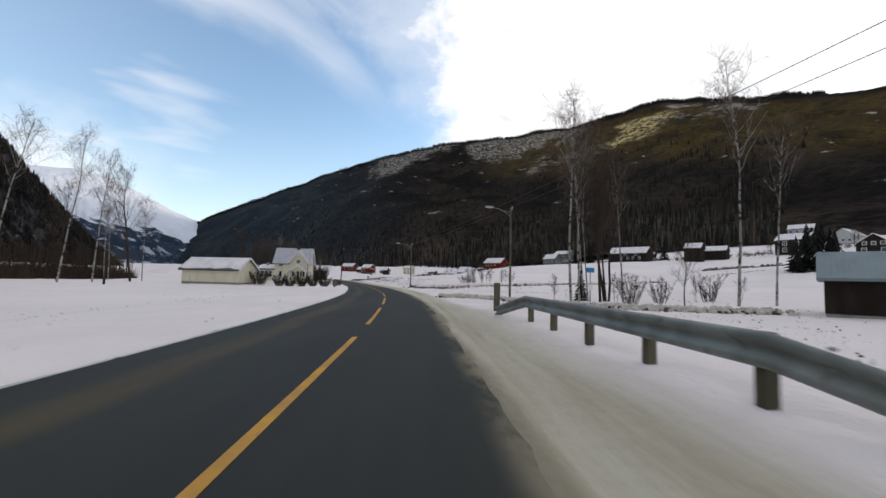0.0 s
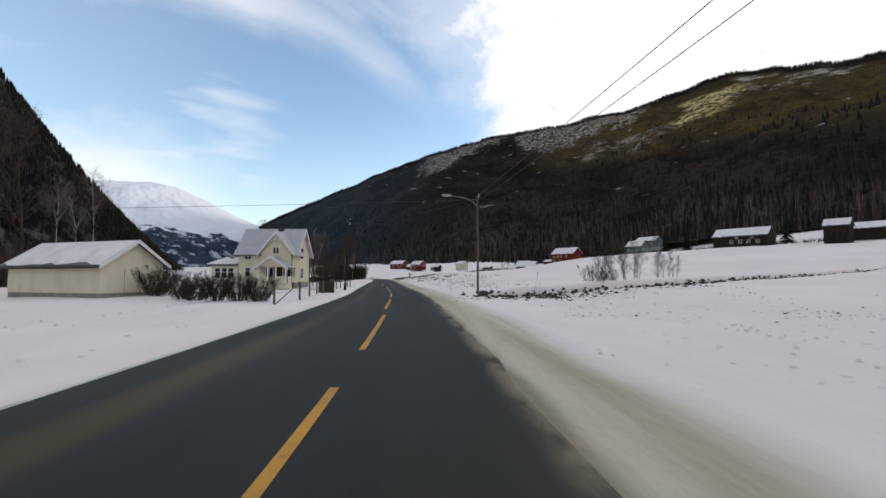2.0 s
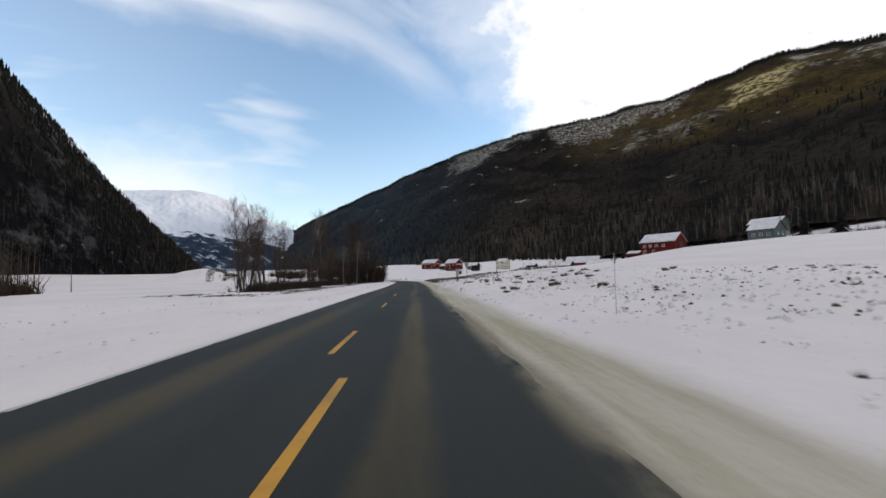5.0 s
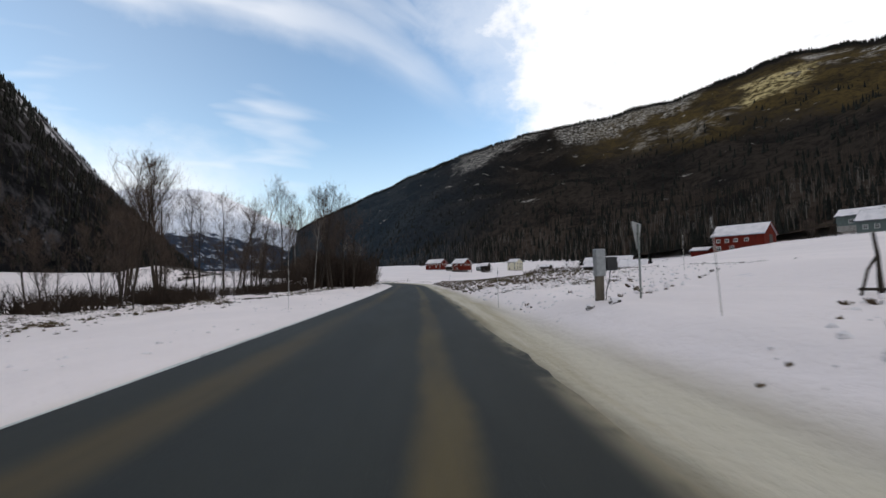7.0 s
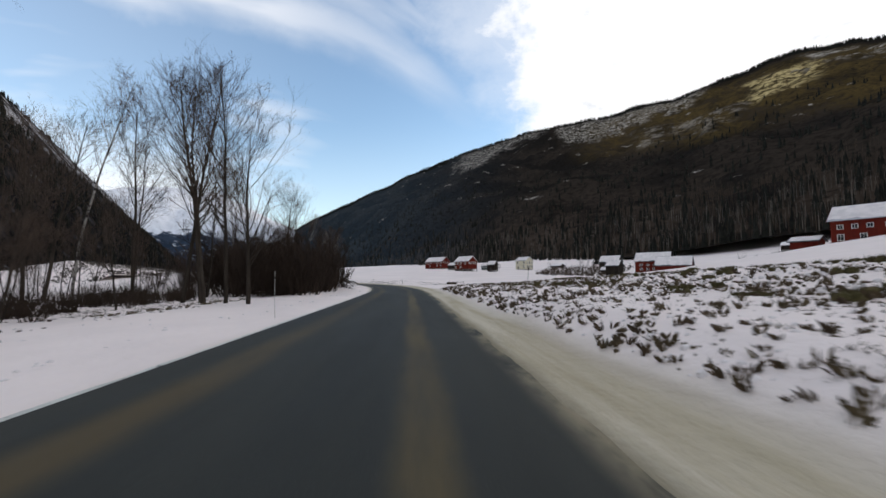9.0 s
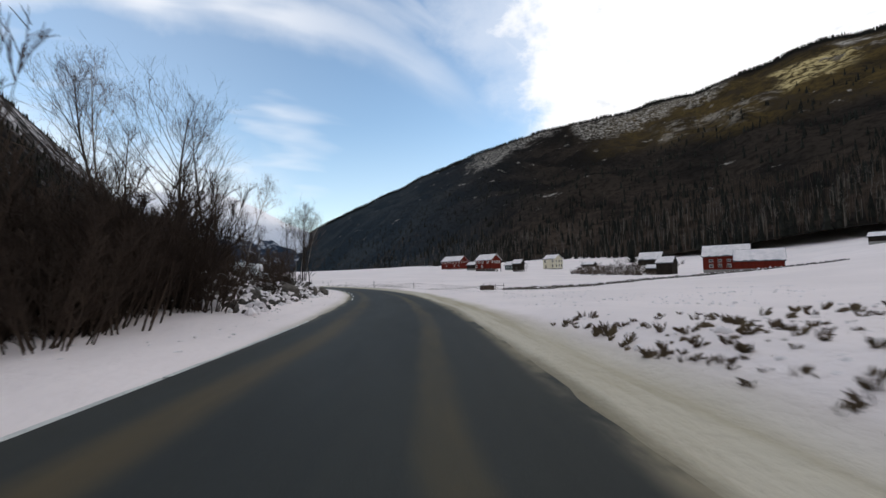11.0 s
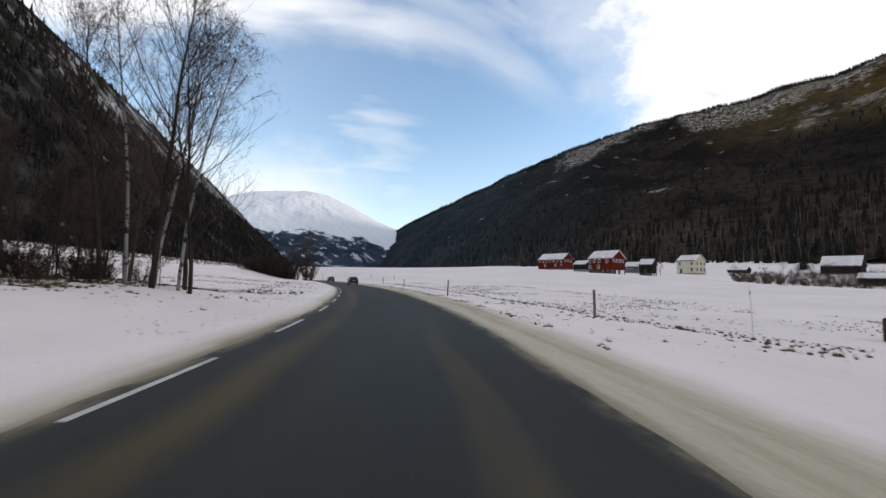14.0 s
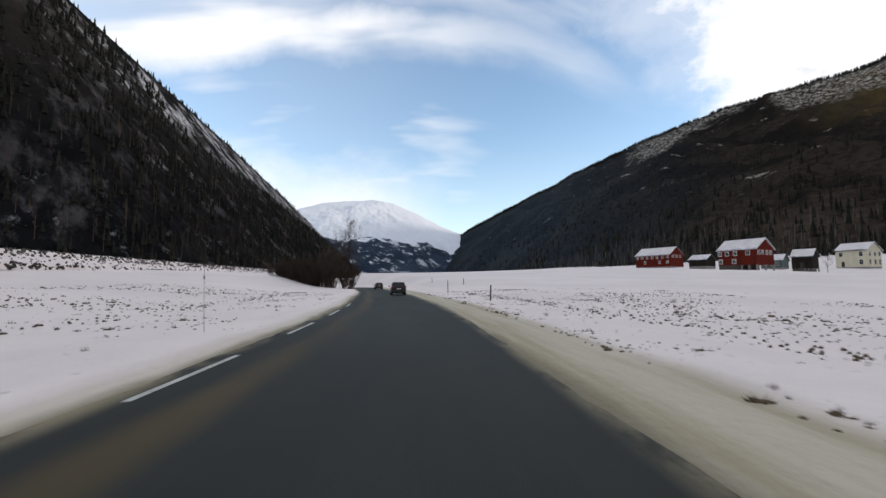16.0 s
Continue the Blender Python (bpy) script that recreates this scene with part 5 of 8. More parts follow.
def stone_wall(points, per_metre, size, label, limit=280, seed=0, snow=0.45, cover=0, lean=1.15):
    """A tumbled dry-stone wall along the points: every stone is a piece of it."""
    rng = random.Random(seed)
    ln = spline(points, 0.25)
    x0, y0 = float(ln[0, 0]), float(ln[0, 1])
    wall = thing("stone_wall", pose(x0, y0, ground_z(x0, y0)), label, "stone wall")
    total = len(ln) * 0.25
    n = min(limit, int(total * per_metre))
    z0 = ground_z(x0, y0)
    if cover:
        top = ln[: int(cover * 4)]
        d = np.gradient(top, axis=0)
        d /= np.hypot(*d.T)[:, None]
        left = np.stack([-d[:, 1], d[:, 0]], 1)
        bed = Geo()
        rows = []
        for k in range(0, len(top), 3):
            q = []
            for a, hh in ((-0.1, 0.0), (-0.22 + rng.uniform(-0.12, 0.12), 0.52), (0.1, 0.66), (0.7, 0.68), (1.6, 0.45), (2.8, 0.0)):
                x, y = float(top[k, 0] + left[k, 0] * a), float(top[k, 1] + left[k, 1] * a)
                q.append((x - x0, y - y0, ground_z(x, y) - z0 + hh * min(1.0, k / 10) + rng.uniform(-0.03, 0.03)))
            rows.append(q)
        m6 = len(rows[0])
        bed.add([p for q in rows for p in q], [(i * m6 + c, (i + 1) * m6 + c, (i + 1) * m6 + c + 1, i * m6 + c + 1) for i in range(len(rows) - 1) for c in range(m6 - 1)])
        part("snow_cover", bed, SNOW, wall, "deep snow lying on and behind the wall", smooth=True)
    for i in range(n):
        # the near end is set more closely
        t = (i / n) ** lean
        k = min(int(t * len(ln)), len(ln) - 1)
        x, y = float(ln[k, 0]) + rng.uniform(-0.5, 0.5), float(ln[k, 1]) + rng.uniform(-0.5, 0.5)
        s = size * rng.uniform(0.6, 1.5)
        lay = rng.random() < 0.4
        m = Matrix.Translation((x - x0, y - y0, ground_z(x, y) - z0 + s * 0.18 + (size * 0.45 if lay else 0))) @ Euler((rng.uniform(-.3, .3), rng.uniform(-.3, .3), rng.uniform(0, 6))).to_matrix().to_4x4()
        m = m @ Matrix.Diagonal((s * rng.uniform(0.9, 1.7), s, s, 1))
        st, cap = STONES[rng.randrange(9)]
        ob = part("stone", st, None, wall)
        ob.matrix_local = m
        if rng.random() < snow:
            c = part("snow_cap", cap, None, ob)
    return wall


# ---- marks on the road ----
def dash(s0, s1, lat0, wide, material, name, parent, z=0.006):
    g = Geo()
    n = max(2, int((s1 - s0) / 1.0) + 1)
    for i in range(n):
        a, b = s0 + (s1 - s0) * i / n, s0 + (s1 - s0) * (i + 1) / n
        c = [road_at(a, lat0 - wide / 2), road_at(a, lat0 + wide / 2), road_at(b, lat0 + wide / 2), road_at(b, lat0 - wide / 2)]
        hz = 0.03 * (1 - (lat0 / 3.9) ** 2) - 0.03 + z
        g.add([(x, y, hz + dz) for dz in (0, -0.004) for x, y in c], [(0, 1, 2, 3), (0, 4, 5, 1), (1, 5, 6, 2), (2, 6, 7, 3), (3, 7, 4, 0)])
    return part(name, g, material, parent)


def road_marks():
    for k in range(-4, 9):
        s = 11.0 * k
        dash(s + 3.0, s + 11.0, 0.6 if s < 55 else 0.48, 0.13, YELLOW, "yellow_dash", road)
    for s in (101.0, 113.5, 126.0):
        dash(s, s + 3.4, -0.1, 0.12, YELLOW, "yellow_dash", road)
    for k in range(48):  # the worn edge line, half under the snow
        s = -22.0 + 5.0 * k
        dash(s, s + 4.9, -3.17, 0.12, WHITELINE, "edge_line", road)
    for k in range(-7, 5):
        s = 287.4 + 7.3 * k
        dash(s, s + 3.5, -2.85, 0.11, WHITELINE, "white_edge_dash", road)


def stakes():
    """Thin snow stakes by the roadside, leaning a little."""
    g = Geo().tube([(0, 0, -0.2), (0.01, 0, 0.9), (0.0, 0.01, 1.75)], [0.010, 0.009, 0.008], 6)
    me = g.mesh("stake", ORANGE, True)
    me2 = Geo().tube([(0, 0, 0), (0, 0, 0.1)], 0.018, 6).mesh("band", IRON, True)
    for i, (x, y, tilt) in enumerate([(1.5, 31.6, 4), (-7.4, 69.7, 1), (-23.5, 134.7, -3), (-19.5, 149.0, 1), (-28.2, 144.7, 2), (-37.7, 144.0, 1), (-36.1, 173.9, -4),
                                      (-45.3, 175.3, 1), (-96.9, 280.2, 2), (-11.2, 90.8, 6), (-62.5, 262.3, -2), (-1.6, 66.8, 12), (-14.5, 104, 1)]):
        ob = thing("snow_stake", pose(x, y, ground_z(x, y), tilt, tilt * 0.6, i * 40), "thin grey roadside snow stake", "snow stake", "stakes along the road")
        part("rod", me, None, ob)
        b = part("band", me2, None, ob)
        b.location.z = 1.45


# ---- roadside furniture ----
def guard_rail():
    root = thing("guard_rail", pose(0, 0, 0), "galvanised steel guard rail on wooden posts, one end bent down", "guard rail")
    out = lambda s: 5.02 - 0.16 * max(0.0, s - 11.2) + 0.5 * max(0.0, 3.4 - s)  # noqa: E731
    rail = [(road_at(s, out(s)), s) for s in np.r_[np.arange(-2.6, 11.0, 0.4), 11.2, 11.4, 11.9, 12.4, 12.9, 13.3]]
    prof = [(-0.00, 0.155), (0.03, 0.145), (0.045, 0.125), (0.05, 0.085), (0.035, 0.06), (0.0, 0.035), (-0.012, 0.0), (0.0, -0.035), (0.035, -0.06), (0.05, -0.085), (0.045, -0.125), (0.03, -0.145), (0.0, -0.155)]
    v, f = [], []
    n = len(prof)
    for (x, y), s in rail:
        k = int(START + s * 2)
        side = SIDE[k]
        top = 0.975 - max(0.0, s - 11.2) * 0.20 - 0.30 * max(0.0, 3.4 - s)
        for back in (0, 0.012):
            v += [(x - side[0] * (p - back), y - side[1] * (p - back), top + z) for p, z in prof]
    for i in range(len(rail) - 1):
        a, b = i * 2 * n, (i + 1) * 2 * n
        for k in range(n - 1):
            f += [(a + k, b + k, b + k + 1, a + k + 1), (a + n + k + 1, b + n + k + 1, b + n + k, a + n + k)]
        f += [(a, a + n, b + n, b), (a + n - 1, b + n - 1, b + 2 * n - 1, a + 2 * n - 1)]
    beam = part("rail", Geo().add(v, f), ZINC, root, "dull galvanised rail with road grime", smooth=True)
    for s in (3.0, 7.1):  # lapped joints of the rail
        x, y = road_at(s, out(s) - 0.055)
        for dz in (-0.08, 0.08):
            part("bolt", Geo().tube([(x - 0.012, y, 0.975 + dz), (x + 0.03, y, 0.975 + dz)], 0.018, 6), ZINC, beam)
    for s in (1.4, 3.55, 5.4, 7.3, 9.2, 11.0):
        x, y = road_at(s, out(s) + 0.11)
        z0, z1 = ground_z(x, y), 1.115 - 0.30 * max(0.0, 3.4 - s)
        part("post", Geo().box(x - 0.065, x + 0.065, y - 0.075, y + 0.075, z0 - 0.5, z1, 0.012), POSTWOOD, root, "greenish weathered wooden post")


def wooden_post(x, y, h, r, label, group="", lean=0.0, snow=False):
    g = Geo().tube([(0, 0, -0.4), (0.01, 0.01, h * 0.5), (0, 0, h - 0.02), (0, 0, h)], [r * 1.05, r, r * 0.97, r * 0.8], 9)
    p = single("wooden_post", g, GREYWOOD, at_ground(x, y, 17 * x, 0) @ pose(0, 0, 0, lean, lean * 0.5, 0), label, "post", group, True)
    return p


def street_lamp(x, y, h, arm, turn, label):
    lamp = thing("street_lamp", at_ground(x, y, turn), label, "street lamp")
    part("pole", Geo().tube([(0, 0, -0.5), (0.02, 0, h * 0.4), (0, 0.02, h)], [0.088, 0.078, 0.062], 10), GREYWOOD, lamp, "grey wooden pole", smooth=True)
    a = part("arm", Geo().tube([(0, 0, h - 0.75), (-0.25, 0, h - 0.45), (-0.9, 0, h - 0.15), (-arm, 0, h - 0.02)], 0.03, 8), ZINC, lamp, smooth=True)
    part("brace", Geo().tube([(0, 0, h - 0.3), (-0.7, 0, h - 0.22)], 0.012, 6), ZINC, a)
    hd = Geo()
    ring = [(0.0, 0.05), (0.12, 0.09), (0.35, 0.13), (0.6, 0.11), (0.72, 0.04)]
    v, f = [], []
    for d, w in ring:
        v += [(-arm + 0.1 - d, w * math.cos(t), h + 0.02 + 0.55 * w * math.sin(t)) for t in np.linspace(0, 2 * math.pi, 10, endpoint=False)]
    for i in range(len(ring) - 1):
        f += [(i * 10 + k, i * 10 + (k + 1) % 10, i * 10 + 10 + (k + 1) % 10, i * 10 + 10 + k) for k in range(10)]
    f += [tuple(range(9, -1, -1)), tuple(range(40, 50))]
    head = part("lamp_head", hd.add(v, f), SIGNGREY, lamp, "grey lamp housing", smooth=True)
    part("diffuser", Geo().tube([(-arm - 0.02, 0, h - 0.03), (-arm - 0.52, 0, h - 0.03)], 0.06, 8), PLASTIC, head, smooth=True)
    part("insulator", Geo().tube([(0.12, 0, h - 0.1), (0.12, 0, h + 0.14)], 0.035, 8), PLASTIC, lamp, smooth=True)
    part("crossbar", Geo().box(-0.05, 0.05, -0.55, 0.55, h - 0.28, h - 0.2), GREYWOOD, lamp)
    return lamp


def utility_pole(x, y, h, label, turn=0, lean=0.0):
    p = thing("utility_pole", pose(x, y, ground_z(x, y), 0, lean, turn), label, "utility pole")
    part("pole", Geo().tube([(0, 0, -0.5), (0.03, 0, h * 0.5), (0, 0, h)], [0.10, 0.085, 0.07], 10), BARK, p, smooth=True)
    part("footing", Geo().box(-0.14, 0.14, -0.13, 0.13, -0.3, 0.7, 0.03), BARK, p, "dark timber stub at the foot")
    part("cap", Geo().tube([(0, 0, h), (0, 0, h + 0.06)], [0.115, 0.03], 10), IRON, p)
    part("insulator", Geo().tube([(0.08, 0, h - 0.2), (0.14, 0, h - 0.1), (0.14, 0, h + 0.08)], 0.025, 6), PLASTIC, p, smooth=True)
    return p


def wire(a, b, sag, r=0.012):
    a, b = Vector(a), Vector(b)
    pts = [a.lerp(b, t) - Vector((0, 0, sag * 4 * t * (1 - t))) for t in np.linspace(0, 1, 25)]
    mid = (a + b) / 2
    g = Geo().tube([p - a for p in pts], r, 5)
    return single("power_line", g, CABLE, Matrix.Translation(a), "thin dark overhead line strung between poles", "power line", "overhead lines")


# ---- cars, standing on the road ahead ----
def car(x, y, rz, body_mat, label, wide=1.82, long=4.4, tall=1.55):
    c = thing("car", pose(x, y, 0.0, 0, 0, rz), label, "car")
    w = wide / 2

    def hull(rows):
        """rows: y, half width, z low, z high, at which the section is rounded."""
        v, f = [], []
        for y, hw, z0, z1 in rows:
            b = min(0.12, (z1 - z0) / 3)
            v += [(-hw + b, y, z0), (-hw, y, z0 + b), (-hw, y, z1 - b), (-hw + b, y, z1), (hw - b, y, z1), (hw, y, z1 - b), (hw, y, z0 + b), (hw - b, y, z0)]
        for i in range(len(rows) - 1):
            f += [(i * 8 + k, i * 8 + (k + 1) % 8, i * 8 + 8 + (k + 1) % 8, i * 8 + 8 + k) for k in range(8)]
        f += [tuple(range(7, -1, -1)), tuple(range((len(rows) - 1) * 8, len(rows) * 8))]
        return Geo().add(v, f)

    part("body", hull([(-long / 2, w * 0.86, 0.38, 0.82), (-long / 2 + 0.12, w * 0.96, 0.28, 0.95), (-long / 2 + 0.6, w, 0.26, 0.98), (0.3, w, 0.26, 0.98), (long / 2 - 0.9, w * 0.98, 0.26, 0.94),
                       (long / 2 - 0.2, w * 0.92, 0.3, 0.8), (long / 2, w * 0.78, 0.38, 0.66)]), body_mat, c, smooth=False)
    part("cabin", hull([(-long / 2 + 0.08, w * 0.84, 0.9, 1.0), (-long / 2 + 0.42, w * 0.80, 0.9, tall - 0.06), (-long / 2 + 1.0, w * 0.79, 0.9, tall), (0.1, w * 0.79, 0.9, tall - 0.02), (0.95, w * 0.84, 0.9, 1.0)]), body_mat, c)
    part("rear_window", Geo().slab((-w * 0.64, -long / 2 + 0.15, 1.04), (w * 0.64, -long / 2 + 0.15, 1.04), (w * 0.6, -long / 2 + 0.40, tall - 0.14), (-w * 0.6, -long / 2 + 0.40, tall - 0.14), 0.03), PANE, c)
    for s in (-1, 1):
        part("side_window", Geo().box(*sorted((s * w * 0.80, s * (w * 0.80 + 0.03))), -long / 2 + 0.8, 0.5, 1.04, tall - 0.16), PANE, c)
        part("tail_light", Geo().box(*sorted((s * w * 0.68, s * w * 0.95)), -long / 2 - 0.01, -long / 2 + 0.12, 0.78, 1.02, 0.02), REDLAMP, c, "red tail light")
        part("mirror", Geo().box(*sorted((s * w, s * (w + 0.2))), 0.55, 0.68, 0.98, 1.12, 0.03), body_mat, c)
        for y in (-long / 2 + 0.8, long / 2 - 0.85):
            x0, x1 = sorted((s * (w - 0.24), s * (w - 0.01)))
            t = part("wheel", Geo().tube([(x0, y, 0.33), (x0 + 0.03, y, 0.33), (x1 - 0.03, y, 0.33), (x1, y, 0.33)], [0.29, 0.33, 0.33, 0.29], 20), RUBBER, c, "winter tyre", smooth=False)
            part("rim", Geo().tube([(s * (w - 0.02), y, 0.33), (s * (w + 0.004), y, 0.33)], [0.2, 0.19], 14), ZINC, t)
    part("bumper", Geo().box(-w * 0.9, w * 0.9, -long / 2 - 0.06, -long / 2 + 0.1, 0.36, 0.58, 0.03), BLACKPLASTIC, c)
    p = part("number_plate", Geo().box(-0.26, 0.26, -long / 2 - 0.03, -long / 2 - 0.005, 0.70, 0.81), WHITEPAINT, c)
    part("plate_bar", Geo().box(-0.20, 0.20, -long / 2 - 0.036, -long / 2 - 0.028, 0.735, 0.775), IRON, p)
    part("roof_spoiler", Geo().box(-w * 0.72, w * 0.72, -long / 2 + 0.3, -long / 2 + 0.55, tall - 0.07, tall - 0.02), body_mat, c)


yellow_house()
yellow_garage()
road_marks()
guard_rail()


# ---- the farms on the eastern side ----
def row(side, us, z, w, h):
    return [(side, u, z, w, h) for u in us]


barn("red_barn", "red-painted barn with white windows and a snowy roof, on the hill", 32.0, 261, -44, 12.6, 8.2, 5.6, 8.6, REDWOOD, DUSTED,
     row("f", (-4.8, -2.6, -0.4, 2.2), 3.6, 0.8, 0.75) + row("f", (-4.8, -1.4), 1.3, 0.9, 1.1), 0.12, [("r", 0.5, 2.6, 2.2, 2.6)], z=7.2, trim=REDWOOD, seed=1)
barn("red_lean_to", "small red lean-to shed with snow on its roof beside the barn", 24.5, 270, -48, 5, 4, 2.2, 3.2, REDWOOD, DARKROOF, (), 0.16, z=6.9, seed=2, category="shed")
barn("green_hut", "grey-green wooden hut with a snowy roof on the hillside", 67.5, 264, -52, 8.6, 7.6, 3.6, 6.7, GREENWOOD, DARKROOF,
     row("f", (-2.4, 0.0, 2.4), 1.2, 0.9, 1.0) + row("r", (-1.5, 1.5), 1.4, 0.8, 1.0), 0.16, z=12.6, seed=3, category="house")
barn("dark_farmhouse", "long dark-tarred farmhouse with a half-snowed roof", 110, 250, -44, 21, 12, 5.6, 9.6, DARKWOOD, DARKROOF,
     row("f", (-3, 0.5, 3.5, 7), 2.2, 1.2, 1.4) + row("f", (-1, 5), 4.2, 1.0, 0.9), 0.2, z=14.0, seed=4, category="house")
barn("dark_barn", "dark wooden storehouse with thick snow on its roof", 137, 232, -46, 8, 8, 8.0, 11.0, DARKWOOD, DARKROOF, (), 0.3, z=14.2, seed=5)
barn("dark_barn", "low dark wooden shed with thick snow on its roof", 152, 236, -46, 10, 8, 5.4, 8.2, DARKWOOD, DARKROOF, (), 0.3, z=16.0, seed=6)
barn("dark_house", "dark house with white window frames on the slope", 186, 224, -60, 14, 12, 8.2, 12.0, DARKWOOD, DARKROOF,
     row("f", (-2.6, 2.6), 2.0, 1.6, 1.9) + row("f", (-2.6, 2.6), 5.4, 1.6, 1.9), 0.22, z=18.8, trim=WHITEPAINT, seed=7, category="house", casing=0.2)
barn("white_house", "pale grey house with a snowy roof above the farms", 285, 337, -50, 16, 10, 8.0, 12.0, PALEWOOD, DARKROOF,
     row("f", (-6, -2, 2, 6), 2.0, 1.3, 1.5) + row("f", (-6, -2, 2, 6), 5.2, 1.3, 1.4), 0.22, z=41.0, trim=WHITEPAINT, seed=8, category="house")
barn("pale_house", "low pale house with a wide snowy roof on the slope", 243, 254, 25, 14, 12, 5.0, 9.5, PALEWOOD, DARKROOF,
     row("l", (-3, 0, 3), 1.6, 1.3, 1.4) + row("f", (-4, 0, 4), 1.6, 1.3, 1.4), 0.25, z=28.6, trim=WHITEPAINT, seed=9, category="house")
barn("dark_house", "dark red-brown house with white gable trim on the slope", 186, 182, 35, 12, 11, 5.2, 9.4, DARKWOOD, DARKROOF,
     row("l", (-2.8, 0, 2.8), 4.6, 1.2, 1.2) + row("l", (-3, 3), 1.6, 1.4, 1.5) + row("f", (-3, 3), 1.6, 1.4, 1.5), 0.25, z=16.4, trim=WHITEPAINT, seed=9, category="house", casing=0.2)
barn("green_house", "grey-blue house with a snowy roof at the wood's edge", 84, 296, -50, 12, 8, 3.8, 6.4, GREENWOOD, DARKROOF,
     row("f", (-2, 1, 4), 1.2, 1.1, 1.1), 0.18, z=17.6, seed=10, category="house")
barn("small_shed", "small low shed under snow on the slope", 126, 262, -45, 8, 5, 2.2, 3.4, DARKWOOD, DARKROOF, (), 0.3, z=18.0, seed=11, category="shed")
# the northern farm
barn("red_barn", "large red barn on stone pillars with rows of white windows", -79.6, 446.5, -33, 12.0, 9.2, 7.2, 10.6, REDWOOD, DUSTED,
     row("f", (-5.4, -3.0, -0.4, 3.6), 5.2, 1.0, 1.2) + row("f", (-5.2, -0.8), 2.6, 1.0, 1.3) + row("r", (-3.2, -1.2, 1.0, 3.0), 5.4, 0.9, 1.1), 0.10, z=5.5, trim=WHITEPAINT, stilts=2.0, seed=12, casing=0.16)
barn("red_barn", "long red barn with small white windows and a snow-streaked roof", -112, 503, -30, 18.4, 9.6, 6.0, 9.6, REDWOOD, DUSTED,
     row("f", (-8.2, -5.4, -2.7, 0, 2.7, 5.4, 8.2), 4.2, 0.9, 1.0) + row("f", (-4, 4, 8), 1.8, 0.9, 1.2) + row("r", (-2.6, 0, 2.6), 4.6, 0.9, 1.0), 0.10, z=9.0, trim=REDWOOD, seed=13, casing=0.15)
barn("dark_storehouse", "dark log storehouse on posts with snow on its roof", -62.8, 461.0, -25, 5.6, 5.2, 5.4, 7.8, DARKWOOD, DARKROOF, (), 0.25, [("f", 0, 1.2, 1.1, 1.9)], z=5.4, stilts=1.2, seed=14, category="storehouse")
barn("white_farmhouse", "cream-white two-storey farmhouse with a snowy roof", -41.5, 504, -38, 10.0, 9.0, 7.0, 10.0, CREAM, DARKROOF,
     row("f", (-3.2, 3.2), 4.5, 1.1, 1.6) + row("f", (3.2,), 1.3, 1.1, 1.8) + row("r", (-2.8, 0.4, 3.2), 4.5, 1.0, 1.6) + row("r", (-2.8, 0.4, 3.2), 1.3, 1.0, 1.8), 0.22, [("f", -2.6, 0.4, 1.0, 2.1)], z=7.7, trim=WHITEPAINT, seed=15, category="house")
barn("small_shed", "small brown shed with snow on its roof behind the barns", -93, 474, -30, 7, 6, 3.0, 5.0, DARKWOOD, DARKROOF, (), 0.25, z=8.0, seed=16, category="shed")
barn("grey_house", "small grey house with a snowy roof between the barns", -69, 486, -25, 7, 6, 3.2, 5.6, GREENWOOD, DARKROOF, row("f", (-2, 0, 2), 1.2, 0.9, 1.1), 0.28, z=7.4, seed=17, category="house")
barn("small_shed", "little dark shed with snow on its roof in the field", -14, 540, -30, 9.5, 7, 3.4, 5.4, DARKWOOD, DARKROOF, row("f", (-2, 2), 1.2, 1.0, 0.9), 0.28, z=7.8, seed=18, category="shed")
barn("grey_barn", "dark barn with a wide snow-covered roof by the wood", 27, 524, -30, 15, 11, 4.4, 9.6, DARKWOOD, DARKROOF, (), 0.3, z=8.9, seed=19)
barn("dark_storehouse", "tall dark storehouse with a snow-capped roof", 11.5, 424, -35, 7.5, 6.5, 6.4, 9.4, DARKWOOD, DARKROOF, (), 0.25, z=1.6, seed=20, category="storehouse")
barn("small_shed", "low dark shed with snow on its roof among orchard trees", 13.5, 457, -30, 7.5, 6, 2.8, 4.8, DARKWOOD, DARKROOF, (), 0.28, z=3.2, seed=21, category="shed")
barn("red_barn", "long red farm building with small windows under thick roof snow", 20.4, 376.5, -25, 14.5, 8.5, 5.6, 9.6, REDWOOD, DARKROOF,
     row("f", (-4.6, -1.8, 1, 3.8), 3.2, 1.1, 0.8) + row("f", (-4.6, -1.8, 1), 1.2, 1.1, 1.0) + row("r", (-2.4, 0, 2.4), 3.4, 0.9, 0.8), 0.28, z=3.2, seed=22)
barn("red_barn", "lower red wing with a smooth white roof beside the farm building", 24.6, 361.0, -25, 13.5, 8.5, 3.2, 7.0, REDWOOD, DARKROOF, (), 0.3, [("r", 0, 0.4, 2.0, 2.2)], z=3.1, seed=23)
barn("small_shed", "dark shed half hidden under snow at the wood's edge", 118, 450, -40, 12, 8, 3.0, 5.2, DARKWOOD, DARKROOF, (), 0.3, z=None, seed=24, category="shed")

# the shed by the road's beginning
sh = thing("roadside_shed", pose(25.6, 21.9, 0.1, 0, 0, -42), "black-boarded shed with a grey-green sheet roof", "shed")
gable(sh, 9.0, 5.0, 2.1, 3.5, DARKWOOD, GREENROOF, 0.3, base=0.1, trim=None)
part("door", Geo().box(-1.2, 1.2, -2.56, -2.504, 0.1, 1.9), IRON, sh, "dark double door")


